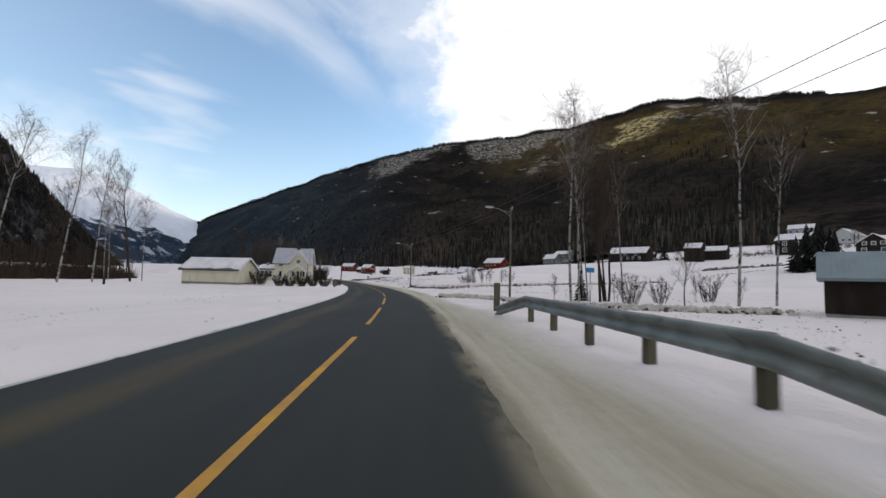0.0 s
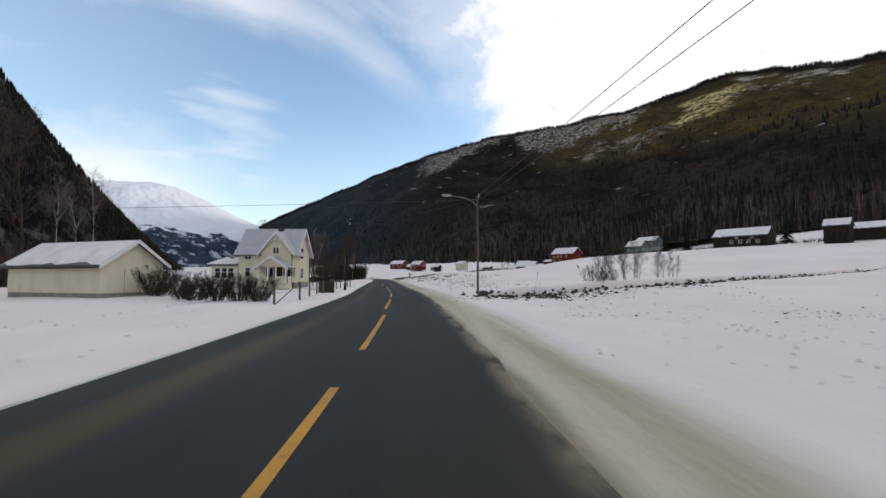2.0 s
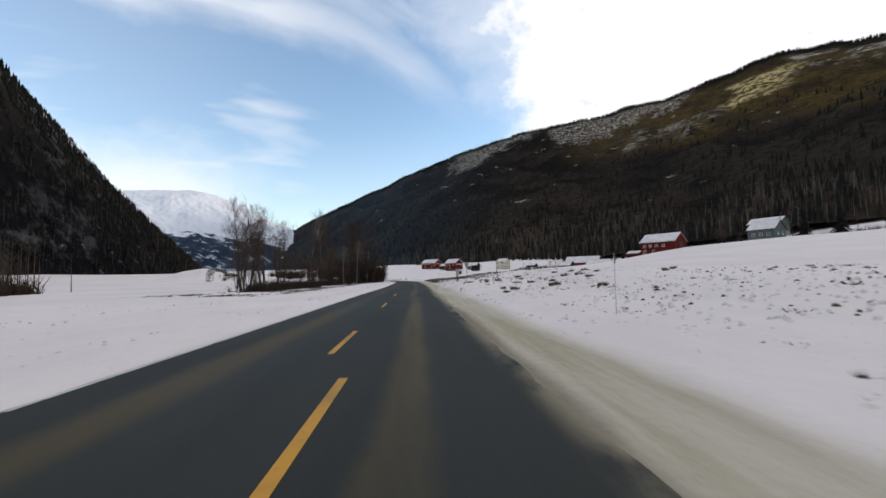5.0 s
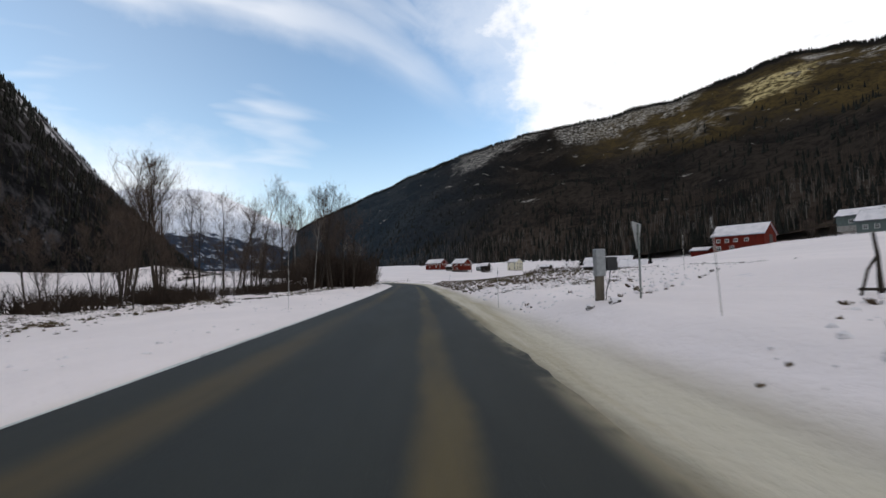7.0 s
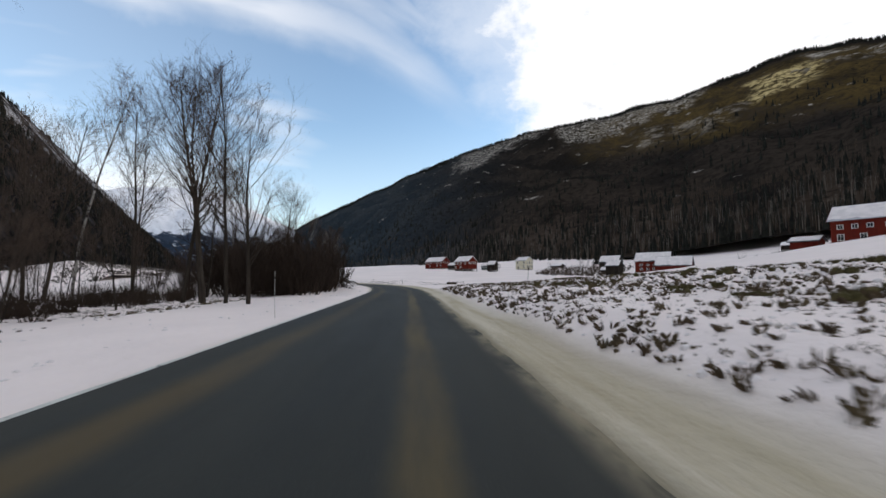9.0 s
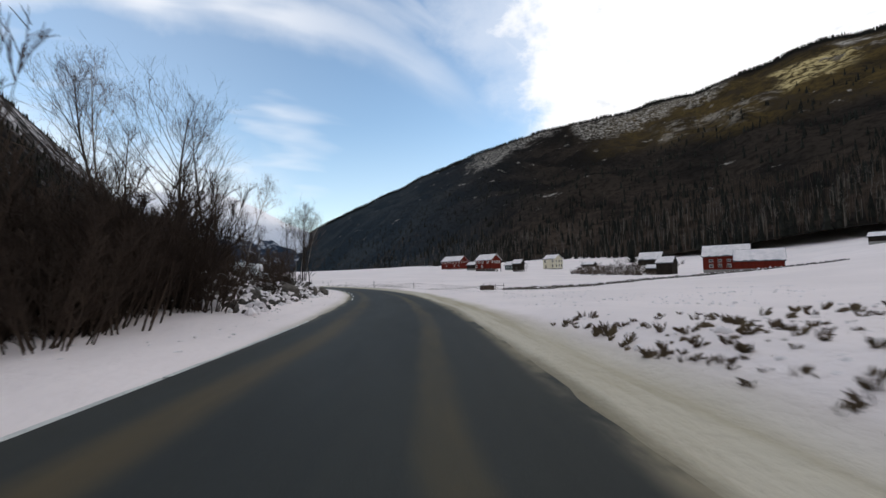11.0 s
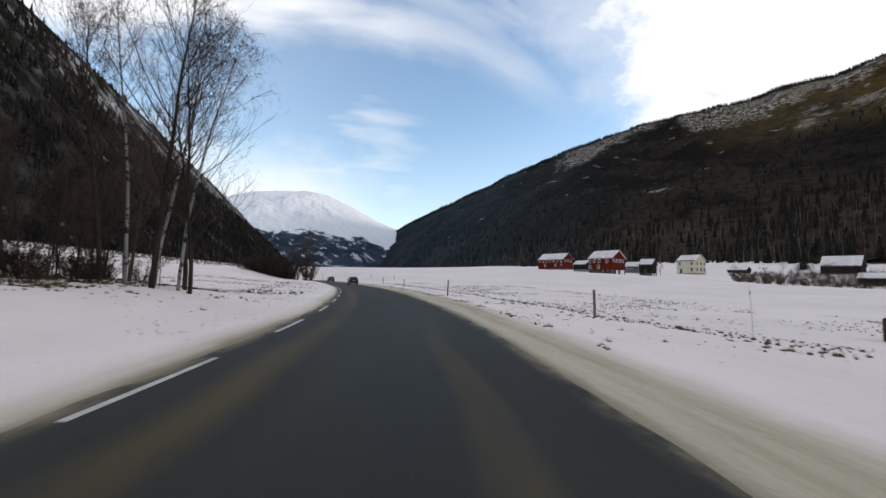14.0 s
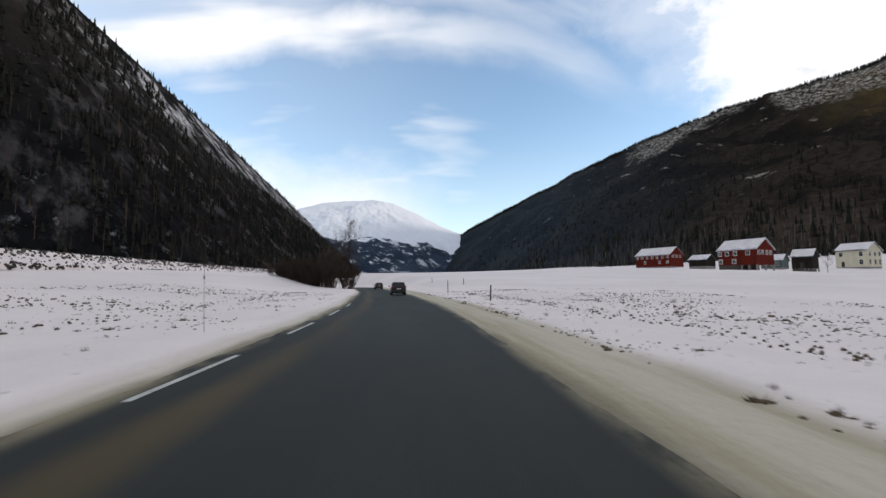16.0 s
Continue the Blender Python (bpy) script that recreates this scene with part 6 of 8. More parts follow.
# ---- poles and lines ----
street_lamp(5.2, 33.4, 7.3, 1.5, 8, "roadside lamp on a grey wooden pole with a curved arm")
street_lamp(-5.3, 67.6, 7.0, 1.9, 14, "roadside lamp on a tall wooden pole carrying overhead lines")
utility_pole(-19.4, 79.9, 6.9, "dark wooden utility pole by the garden fence, leaning a little", 20, 2.4)
utility_pole(18.5, -13.6, 9.4, "wooden utility pole by the roadside", 10)
utility_pole(-48.0, 60.0, 5.8, "wooden utility pole behind the outbuilding", 30)
for a, b, s in (((-5.3, 67.1, 7.0), (17.6, -14, 9.4), 0.6), ((-5.1, 68.1, 7.0), (19.4, -13.2, 9.4), 0.6), ((-5.3, 67.6, 7.0), (-19.13, 80.0, 6.9), 0.3), ((-5.4, 67.6, 6.9), (-48, 60, 5.8), 0.15)):
    wire(a, b, s)


# ---- things by the roadside ----
single("wooden_post", Geo().box(-0.10, 0.10, -0.09, 0.09, -0.4, 1.0, 0.02), POSTWOOD, at_ground(1.88, 14.95, 4), "thick weathered post just past the guard rail's end", "post")
st = thing("road_sign", pose(9.3, 27.0, ground_z(9.3, 27.0), 0, 0, 10), "small blue roadside sign on a thin steel pole", "sign")
part("pole", Geo().tube([(0, 0, -0.3), (0, 0, 2.5)], 0.03, 8), ZINC, st, smooth=True)
part("panel", Geo().box(-0.27, 0.27, -0.05, -0.03, 2.25, 2.55, 0.01), SIGNBLUE, st, "blue sign panel")
part("timetable_box", Geo().box(-0.13, 0.13, -0.06, -0.03, 1.1, 1.5, 0.01), WHITEPAINT, st)
bx = thing("meter_cabinet", pose(-24.9, 139.0, ground_z(-24.9, 139.0), 0, 0, 12) @ Matrix.Diagonal((0.64, 0.64, 0.64, 1)), "grey steel cabinet on a thick wooden post", "cabinet")
part("post", Geo().box(-0.17, 0.17, -0.13, 0.13, -0.3, 1.25, 0.02), GREYWOOD, bx)
b1 = part("cabinet", Geo().box(-0.22, 0.22, -0.26, 0.12, 1.15, 2.35, 0.03), SIGNGREY, bx, "grey metal cabinet")
part("cabinet_door", Geo().box(-0.17, 0.17, -0.275, -0.26, 1.22, 2.28), SIGNGREY, b1)
part("meter_box", Geo().box(0.30, 0.78, -0.14, 0.14, 1.40, 2.0, 0.03), BLACKPLASTIC, bx, "black plastic box")
part("bracket", Geo().box(0.17, 0.34, -0.04, 0.04, 1.6, 1.7), ZINC, bx)
part("cable", Geo().tube([(0.5, 0, 1.4), (0.46, 0.02, 1.0), (0.30, 0.02, 0.5), (0.26, 0.0, -0.1)], 0.022, 6), CABLE, bx, smooth=True)
ys = thing("yield_sign", pose(-23.8, 139.1, ground_z(-23.8, 139.1), 0, 0, 62), "triangular road sign seen from its grey back", "sign")
part("pole", Geo().tube([(0, 0, -0.3), (0, 0, 2.1)], 0.028, 8), ZINC, ys, smooth=True)
part("panel", Geo().prism([(-0.42, 2.15), (0.42, 2.15), (0.44, 2.08), (0.04, 1.40), (-0.04, 1.40), (-0.44, 2.08)], 0.035, 0.05, "y"), SIGNGREY, ys, "grey triangular panel, point down")
part("clamp", Geo().box(-0.06, 0.06, -0.04, 0.036, 1.8, 1.86), ZINC, ys)
gt = thing("gate_post", pose(-20.2, 136.1, ground_z(-20.2, 136.1), 0, 0, 20) @ Matrix.Diagonal((0.58, 0.58, 0.58, 1)), "dark propped gate post of rough poles by the farm track", "post")
part("upright", Geo().tube([(0, 0, -0.3), (0.02, 0, 1.2), (-0.08, 0.02, 2.0)], [0.07, 0.06, 0.05], 8), BARK, gt, smooth=True)
part("prop", Geo().tube([(-0.75, 0, -0.1), (-0.4, 0.02, 0.75), (0.0, 0.0, 1.25)], 0.045, 7), BARK, gt, smooth=True)
part("prop", Geo().tube([(0.28, 0.1, -0.1), (0.2, 0.1, 0.7), (0.0, 0.0, 1.25)], 0.045, 7), BARK, gt, smooth=True)
part("foot_rail", Geo().tube([(-0.8, 0, 0.12), (0.35, 0.05, 0.1)], 0.05, 7), BARK, gt, smooth=True)

# garden fence: posts, wire and the brown board box beside the iron gate
GARDEN_LINE = [(-14.8, 57.6), (-15.7, 62.2), (-16.5, 63.8), (-16.8, 65.9), (-17.4, 68.5), (-17.8, 70.6)]
for i, (x, y) in enumerate(GARDEN_LINE):
    wooden_post(x, y, 1.05, 0.055, "thin dark garden fence post", "garden fence posts")
fw = thing("fence_wire", pose(-14.8, 57.6, ground_z(-14.8, 57.6)), "slack wire between the garden fence posts", "wire fence")
for zz in (0.95, 0.55):
    part("wire", Geo().tube([(x + 14.8, y - 57.6, zz) for x, y in GARDEN_LINE], 0.008, 4), IRON, fw)
part("rail", Geo().tube([(0.0, 0.2, 0.05), (-0.9, 4.5, 1.0)], 0.03, 6), GREYWOOD, fw, "leaning rail")
bn = thing("wooden_bin", pose(-18.3, 72.5, ground_z(-18.3, 72.5), 0, 0, 14) @ Matrix.Diagonal((0.66, 0.8, 1, 1)), "dark brown board-clad bin box by the gate", "bin box")
for k in range(9):
    part("board", Geo().box(-0.9 + k * 0.2, -0.715 + k * 0.2, -0.45, -0.42, -0.2, 0.92 + 0.02 * (k % 3), 0.006), BROWNWOOD, bn)
    part("board", Geo().box(-0.9 + k * 0.2, -0.715 + k * 0.2, 0.42, 0.45, -0.2, 0.92 + 0.02 * (k % 2), 0.006), BROWNWOOD, bn)
for k in range(4):
    for x in (-0.93, 0.9):
        part("board", Geo().box(x, x + 0.03, -0.42 + k * 0.21, -0.225 + k * 0.21, -0.2, 0.93, 0.006), BROWNWOOD, bn)
part("lid", Geo().box(-0.9, 0.9, -0.41, 0.41, 0.84, 0.88), BROWNWOOD, bn)


def iron_fence(a, b, h, label, n):
    ax, ay = a
    m = pose(ax, ay, ground_z(ax, ay))
    fe = thing("iron_fence", m, label, "fence")
    dx, dy = b[0] - ax, b[1] - ay
    for k in range(n + 1):
        x, y = dx * k / n, dy * k / n
        part("bar", Geo().tube([(x, y, 0.05), (x, y, h)], 0.014, 5), IRON, fe)
    for zz in (0.18, h - 0.12):
        part("rail", Geo().tube([(0, 0, zz), (dx, dy, zz)], 0.02, 6), IRON, fe)
    for x, y in ((0, 0), (dx, dy)):
        part("post", Geo().tube([(x, y, -0.3), (x, y, h + 0.12)], 0.06, 8), GREYWOOD, fe)


iron_fence((-18.7, 75.0), (-21.2, 75.6), 1.0, "black iron garden gate with upright bars", 12)
iron_fence((-19.1, 75.3), (-20.4, 79.4), 0.95, "black iron garden fence with upright bars", 19)
for x, y in [(-21.6, 83.2), (-21.9, 85.2), (-21.9, 86.8), (-22.2, 88.4), (-22.5, 90.2), (-25.5, 91.5), (-28.5, 92.5)]:
    wooden_post(x, y, 0.95, 0.06, "weathered fence post beyond the garden", "meadow fence posts")
mf = thing("fence_rail", pose(-21.6, 83.2, ground_z(-21.6, 83.2)), "thin rails and wire of the meadow fence", "fence")
for zz in (0.85, 0.45):
    part("wire", Geo().tube([(x + 21.6, y - 83.2, zz) for x, y in [(-21.6, 83.2), (-21.9, 85.2), (-21.9, 86.8), (-22.2, 88.4), (-22.5, 90.2)]], 0.012, 4), IRON, mf)

for x, y, h in [(-80.7, 276.9, 1.35), (-67.8, 263.5, 1.15), (-99.5, 302.0, 1.2), (-114, 318.6, 1.1), (-128, 340, 1.1), (-125.5, 341.5, 1.1), (-140, 352, 1.1)]:
    wooden_post(x, y, h, 0.055, "thin dark marker post in the snow beside the road", "marker posts", lean=1.5)

ct = thing("log_rack", pose(-55.5, 268.6, ground_z(-55.5, 268.6), 0, 0, 50) @ Matrix.Diagonal((1.35, 1.1, 1.1, 1)), "dark stacked box of logs in a rail rack in the field", "log rack")
part("crate", Geo().box(-1.5, 0.3, -0.5, 0.5, 0.1, 1.0, 0.05), BROWNWOOD, ct)
part("snow", Geo().box(-1.4, 0.2, -0.45, 0.45, 1.0, 1.08, 0.05), ROOFSNOW, ct, "snow on top")
for x in (-1.6, -0.6, 0.4, 1.9):
    part("upright", Geo().box(x - 0.03, x + 0.03, -0.6, -0.54, -0.3, 1.25), GREYWOOD, ct)
for zz in (0.35, 0.9):
    part("rail", Geo().box(-1.6, 1.9, -0.63, -0.6, zz, zz + 0.06), GREYWOOD, ct)

# wrapped bales, two layers
bale_ring = [(0.0, 0.52), (0.06, 0.60), (0.62, 0.64), (1.18, 0.60), (1.24, 0.52)]
bale_geo = Geo().tube([(0, y - 0.62, 0.6) for y, r in bale_ring], [r for y, r in bale_ring], 20)
bale_mesh = bale_geo.mesh("bale", PLASTIC, True)
for k in range(11):
    lower = k < 6
    t = (k if lower else k - 6 + 0.4) / 5
    x, y = -87.5 + 3.6 * t, 239.6 + 6.4 * t
    z = ground_z(x, y) + (0.0 if lower else 1.16)
    single("wrapped_bale", bale_mesh, None, pose(x, y, z, 0, 0, 148 + (k * 37 % 11) - 5) , "round hay bale wrapped in pale plastic, in a stack", "hay bale", "stack of wrapped bales")


# ---- cars ahead ----
car(*road_at(341.5, 1.7), heading(341), CARPAINT, "black estate car with dark windows on the asphalt road")
car(*road_at(383.5, 1.7), heading(383), CARGREY, "dark grey car farther along the asphalt road", 1.75, 4.3, 1.45)

stakes()

# ---- trees ----
BIRCHES = [tree_kind(10 + k, 16.0, "birch", "tall bare birch with a white trunk") for k in range(3)]
ALDERS = [tree_kind(20 + k, 13.0, "alder", "tall bare winter tree with fine upright twigs") for k in range(3)]
CLUMPS = [tree_kind(30 + k, 13.0, "clump", "bare tree of several leaning stems") for k in range(2)]
WIDE = [tree_kind(40, 13.0, "wide", "broad bare tree with spreading limbs")]
rng = random.Random(5)
for k, (x, y, h) in enumerate([(10.1, 33.7, 18.6), (11.0, 34.4, 16.5), (11.7, 34.5, 11.0), (11.6, 35.2, 14.0), (22.0, 31.8, 18.9), (25.3, 32.4, 14.6)]):
    plant(BIRCHES[k % 3], x, y, h, k * 70, "birches by the road", lean=((k * 37 % 9 - 4) * 0.9, (k * 53 % 9 - 4) * 1.0))
plant(ALDERS[0], 15.6, 27.6, 5.0, 20)
for k, (x, y, h) in enumerate([(12.7, 34.5, 13.0), (13.5, 35.3, 11.5), (14.4, 34.2, 12.5)]):
    plant((ALDERS[1], CLUMPS[0], BIRCHES[2])[k], x, y, h, 40 + 75 * k, "birches by the road", lean=(k - 1, 1.5 - k))
for k, (x, y, h) in enumerate([(-66, 62, 21), (-62, 68, 20), (-63, 76, 19), (-62, 84, 18), (-80, 70, 18), (-84, 92, 17), (-88, 110, 17), (-95, 120, 17), (-74, 104, 16)]):
    plant((BIRCHES + ALDERS)[k % 6], x, y, h * 1.3, k * 50, "birches beyond the outbuilding", lean=((k * 37 % 9 - 4) * 0.6, (k * 53 % 9 - 4) * 0.6))
RIVER_TREES = [(-71.5, 166.5, 16.5, "a"), (-73.5, 167.5, 17.5, "a"), (-70.2, 168.6, 15.0, "c"), (-76.5, 170.0, 15.0, "c"), (-67.0, 171.5, 12.0, "a"), (-89.3, 187.2, 23.0, "a"), (-82.2, 187.6, 17.0, "a"),
               (-77.6, 188.6, 16.5, "a"), (-72.3, 186.5, 15.4, "a"), (-62.5, 172.5, 11.0, "a"), (-57.7, 168.7, 9.5, "a"), (-48.8, 166.5, 8.6, "b"), (-50.4, 164.5, 7.5, "b"),
               (-56.8, 183.2, 15.6, "a"), (-56.0, 183.8, 15.2, "a"), (-54.8, 182.7, 14.4, "a"), (-52.9, 182.1, 13.4, "a"), (-51.0, 181.5, 11.0, "w"), (-70.2, 186.9, 19.0, "b"), (-66.6, 188.7, 16.4, "a"), (-64.8, 187.0, 12.0, "a"), (-61.0, 190.0, 11.0, "a"),
               (-73.7, 222.5, 16.0, "w"), (-72.8, 223.6, 13.5, "a"), (-80.0, 222.0, 17.5, "a"), (-87.0, 226.0, 22.0, "b"), (-91.0, 232.0, 18.0, "a"), (-78.5, 230.5, 10.5, "a"), (-83.0, 236.0, 10.0, "a"), (-80.0, 240.0, 7.5, "b"),
               (-81.3, 239.0, 13.4, "b"), (-102.0, 264.0, 15.0, "a"), (-99.0, 262.0, 11.0, "a"),
               (-84.9, 253.6, 10.6, "a"), (-84.2, 254.1, 11.8, "b"), (-83.2, 254.5, 13.6, "a"), (-84.1, 255.0, 13.2, "b"), (-83.9, 256.3, 11.4, "a"), (-82.7, 255.7, 8.4, "w"), (-83.4, 255.7, 12.2, "b")]
LEANING = {(-81.3, 239.0): (-3.4, 5.6), (-70.2, 186.9): (-2.5, 4.0)}
for k, (x, y, h, kind) in enumerate(RIVER_TREES):
    kind = {"a": ALDERS[k % 3], "b": BIRCHES[k % 3], "c": CLUMPS[k % 2], "w": WIDE[0]}[kind]
    lean = (rng.uniform(-4, 4), rng.uniform(-4, 4))
    plant(kind, x, y, h, 0 if (x, y) in LEANING else k * 83, "bare trees along the river side", lean=LEANING.get((x, y), lean))
for k, (x, y, h) in enumerate([(-57.8, 456.5, 6.0), (-8, 470, 5.5), (-2, 485, 5), (6, 470, 6), (-10, 500, 5), (0, 430, 5), (-22, 505, 5.5), (20, 440, 5), (-5, 455, 6), (2, 500, 7), (10, 490, 7.5), (16, 500, 7), (-14, 488, 5.5), (8, 515, 8), (20, 540, 9), (4, 530, 8)]):
    plant(WIDE[0], x, y, h, k * 61, "small fruit trees by the farm")

BUSHES = [bush_kind(60 + k, 26, 2.6, 2.6) for k in range(3)]
GARDEN = [bush_kind(80 + k, 64, 2.2, 2.7) for k in range(2)]
for k, (x, y, s) in enumerate([(-16.6, 59.2, 0.74), (-18.6, 60.6, 0.8), (-20.4, 61.2, 0.84), (-22.6, 62.5, 0.8), (-24.6, 63.8, 0.9), (-29.0, 66.6, 1.15), (-31.4, 68.2, 1.25)]):
    bush(GARDEN[k % 2], x, y, s, k * 60, "round clipped bare garden bush", "garden hedge bushes", flat=0.95)
for k, (x, y, s) in enumerate([(3.6, 72.2, 0.8), (5.0, 73.4, 0.6), (14.0, 32.0, 0.8), (17.5, 34.5, 0.7), (24, 38.5, 0.9)]):
    bush(BUSHES[k % 3], x, y, s, k * 47, "slender bare shrub growing by the stone wall", "field shrubs", flat=1.1)
SAPLINGS = [tree_kind(50 + k, 3.6, "sapling", "slender bare sapling with thin upright stems") for k in range(3)]
for k, (x, y, h) in enumerate([(9.6, 34.0, 2.4), (14.8, 31.4, 2.6), (13.6, 31.0, 2.2), (19.0, 35.0, 2.4), (22.6, 36.0, 2.6), (26.4, 36.4, 2.4), (4.6, 72.9, 3.4), (5.3, 73.4, 3.2), (6.0, 74.0, 3.6), (7.3, 74.9, 4.2), (8.2, 75.6, 4.6), (9.0, 76.2, 3.4), (11.6, 78.7, 3.4), (12.8, 79.8, 3.8), (13.5, 80.6, 3.0)]):
    plant(SAPLINGS[k % 3], x - 0.6, y + 0.8, h, k * 77, "slender saplings by the fields")
for k in range(46):
    s = rng.uniform(140, 196)
    x, y = road_at(s, -rng.uniform(12.5, 22))
    plant(SAPLINGS[k % 3] if k % 3 else ALDERS[k % 2], x, y, rng.uniform(3.5, 7.5), k * 51, "thin young trees by the river", lean=(rng.uniform(-5, 5), rng.uniform(-5, 5)))
for k in range(26):
    s = rng.uniform(150, 194)
    x, y = road_at(s, -rng.uniform(11.5, 18))
    bush(BUSHES[k % 3], x, y, rng.uniform(0.3, 0.6), rng.uniform(0, 360), "low tangle of bare brush in the snow", "riverside brush", flat=0.7)
for k in range(42):
    s = rng.uniform(200, 219)
    lt = -rng.uniform(7.0, 17)
    x, y = road_at(s, lt)
    bush(BUSHES[k % 3], x, y, rng.uniform(1.2, 2.3), rng.uniform(0, 360), "tangled brown thicket of bare brush", "riverside thicket", flat=rng.uniform(0.9, 1.2))
for k in range(60):
    x, y = road_at(rng.uniform(226, 247), -rng.uniform(14.5, 23))
    plant(SAPLINGS[k % 3] if k % 3 else ALDERS[k % 2], x, y, rng.uniform(3.0, 7.0), k * 51, "thin young trees behind the rubble", lean=(rng.uniform(-5, 5), rng.uniform(-5, 5)))
for k in range(110):
    x, y = road_at(rng.uniform(214, 245), -rng.uniform(14, 27))
    if k % 2:
        x, y = road_at(rng.uniform(226, 243), -rng.uniform(14, 20))
    bush(BUSHES[k % 3], x, y, rng.uniform(0.6, 1.7), rng.uniform(0, 360), "tangled brown thicket of bare brush", "riverside thicket", flat=1.1)
for k in range(90):
    x, y = road_at(rng.uniform(212, 250), -rng.uniform(7.5, 16))
    if k % 2:
        x, y = road_at(rng.uniform(212, 230), -rng.uniform(7.5, 14))
    bush(BUSHES[k % 3], x, y, rng.uniform(0.3, 0.75) * (1.5 if k % 2 else 1.0), rng.uniform(0, 360), "small bare bush between the boulders", "brush in the rubble", flat=0.8)
for k, (x, y, h) in enumerate([(-150.1, 334.7, 14.2), (-151.5, 336.4, 12.5), (-153.0, 335.0, 10.5), (-156.5, 337.0, 9.0), (-149.0, 335.6, 9.5), (-161.0, 338.0, 8.0), (-167.0, 340.0, 7.5)]):
    plant((ALDERS + CLUMPS)[k % 5], x, y, h, k * 90, "bare trees in the roadside thicket")
for k in range(54):
    t = rng.random() ** 0.8
    x, y = -149.5 - 37 * t + rng.uniform(-1.5, 1.5), 334.0 + 9.5 * t + rng.uniform(-2.0, 3.0)
    bush(BUSHES[k % 3], x, y, rng.uniform(1.2, 2.5) * (1.0 - 0.45 * t), rng.uniform(0, 360), "dense brown roadside thicket", "roadside thicket", flat=1.2)

for k in range(34):
    x, y = road_at(rng.uniform(262, 277), -rng.uniform(10, 16))
    plant(SAPLINGS[k % 3] if k % 4 else ALDERS[k % 3], x, y, rng.uniform(2.5, 6.0), k * 51, "young trees beyond the wrapped bales", lean=(rng.uniform(-4, 4), rng.uniform(-4, 4)))
for k in range(34):
    x, y = road_at(rng.uniform(261.5, 276), -rng.uniform(10.2, 14.5))
    bush(BUSHES[k % 3], x, y, rng.uniform(0.25, 0.55), rng.uniform(0, 360), "low tangle of bare brush in the snow", "brush beyond the bales", flat=0.8)

EDGE = spline([(30, 284), (52, 276), (84, 270), (104, 262), (128, 256), (152, 250), (176, 244), (205, 232), (232, 226)], 0.5)
for k in range(34):
    x, y = EDGE[int(rng.random() * (len(EDGE) - 1))] + (rng.gauss(0, 5), rng.gauss(8, 6))
    plant((ALDERS + CLUMPS + BIRCHES)[k % 8], float(x), float(y), rng.uniform(6, 13), k * 47, "bare trees at the wood's edge")

# a small spruce beside the birches, and darker ones on the slope
def spruce_mesh(seed, h=1.0):
    r = random.Random(seed)
    g = Geo()
    for k in range(11):
        t = k / 11
        rad, z0 = 0.24 * (1 - t) ** 0.9 + 0.01, 0.06 + t * 0.9
        for j in range(9):
            a = j * 0.698 + k * 0.4 + r.uniform(-0.2, 0.2)
            q = rad * r.uniform(0.75, 1.15)
            c, s_ = math.cos(a), math.sin(a)
            w = 0.28 * q
            g.add([(0, 0, z0 + 0.10), (c * q - s_ * w, s_ * q + c * w, z0 - 0.03), (c * q * 1.15, s_ * q * 1.15, z0 - 0.05), (c * q + s_ * w, s_ * q - c * w, z0 - 0.03)], [(0, 1, 2), (0, 2, 3)])
    return g.mesh("needles", SPRUCE)


needles, stem = spruce_mesh(3), Geo().tube([(0, 0, -0.05), (0, 0, 0.98)], [0.022, 0.004], 6).mesh("trunk", BARK)
for k, (x, y, h) in enumerate([(11.5, 35.6, 2.8), (117, 133, 15), (121, 131, 13), (113, 136, 12), (124, 136, 14), (119, 139, 16), (110, 132, 8), (92, 266, 12), (84, 272, 11), (136, 262, 13), (205, 236, 14), (214, 240, 16), (20, 555, 14), (30, 548, 13), (60, 500, 11), (66, 496, 12)]):
    ob = thing("spruce", pose(x, y, ground_z(x, y), 0, 0, 70 * k) @ Matrix.Diagonal((h, h, h, 1)), "dark green spruce standing in the snow", "tree", "spruces")
    part("trunk", stem, None, ob)
    part("needles", needles, None, ob)

# ---- stones ----
stone_wall([(-5.0, 65.8), (-1.0, 68.0), (5.6, 73.2), (13, 79.6), (32, 98), (66, 127), (90, 140), (112, 148)], 5.2, 0.27, "tumbled dry-stone wall half buried in snow", 298, 1, snow=0.75, cover=85, lean=1.35)
stone_wall([(-53.0, 271.5), (-45, 281), (-33, 298), (-13, 328), (4, 341), (17.5, 346.5), (30, 349), (46, 354)], 3.0, 0.55, "long low stone wall across the snowy field", 290, 2, snow=0.75)
stone_wall([(98, 160), (108, 162), (122, 163), (140, 164)], 3.5, 0.8, "low stone wall on the upper field", 120, 3)
for k in range(200):
    s = rng.uniform(219, 247)
    x, y = road_at(s, -5.6 - 8.5 * rng.random() ** 0.9 - (1.5 if s < 224 else 0))
    boulder(x, y, rng.uniform(0.4, 0.85) * (1.7 if k % 8 == 0 else 1.0), k, "rough brown-grey boulder under a cushion of snow", "boulders at the road bend", flat=1.0, snowy=k % 3 != 0, lift=0.13)
for k, (x, y, s) in enumerate([(-3.5, 68.2, 0.55), (-1.6, 67.8, 0.6), (3.2, 31.2, 0.45), (5.2, 30.2, 0.5), (-25.3, 138.1, 0.3), (-24.7, 138.0, 0.34), (-6.3, 67.6, 0.5)]):
    boulder(x, y, s, k + 90, "broken stone showing through the snow", "stones by the road")


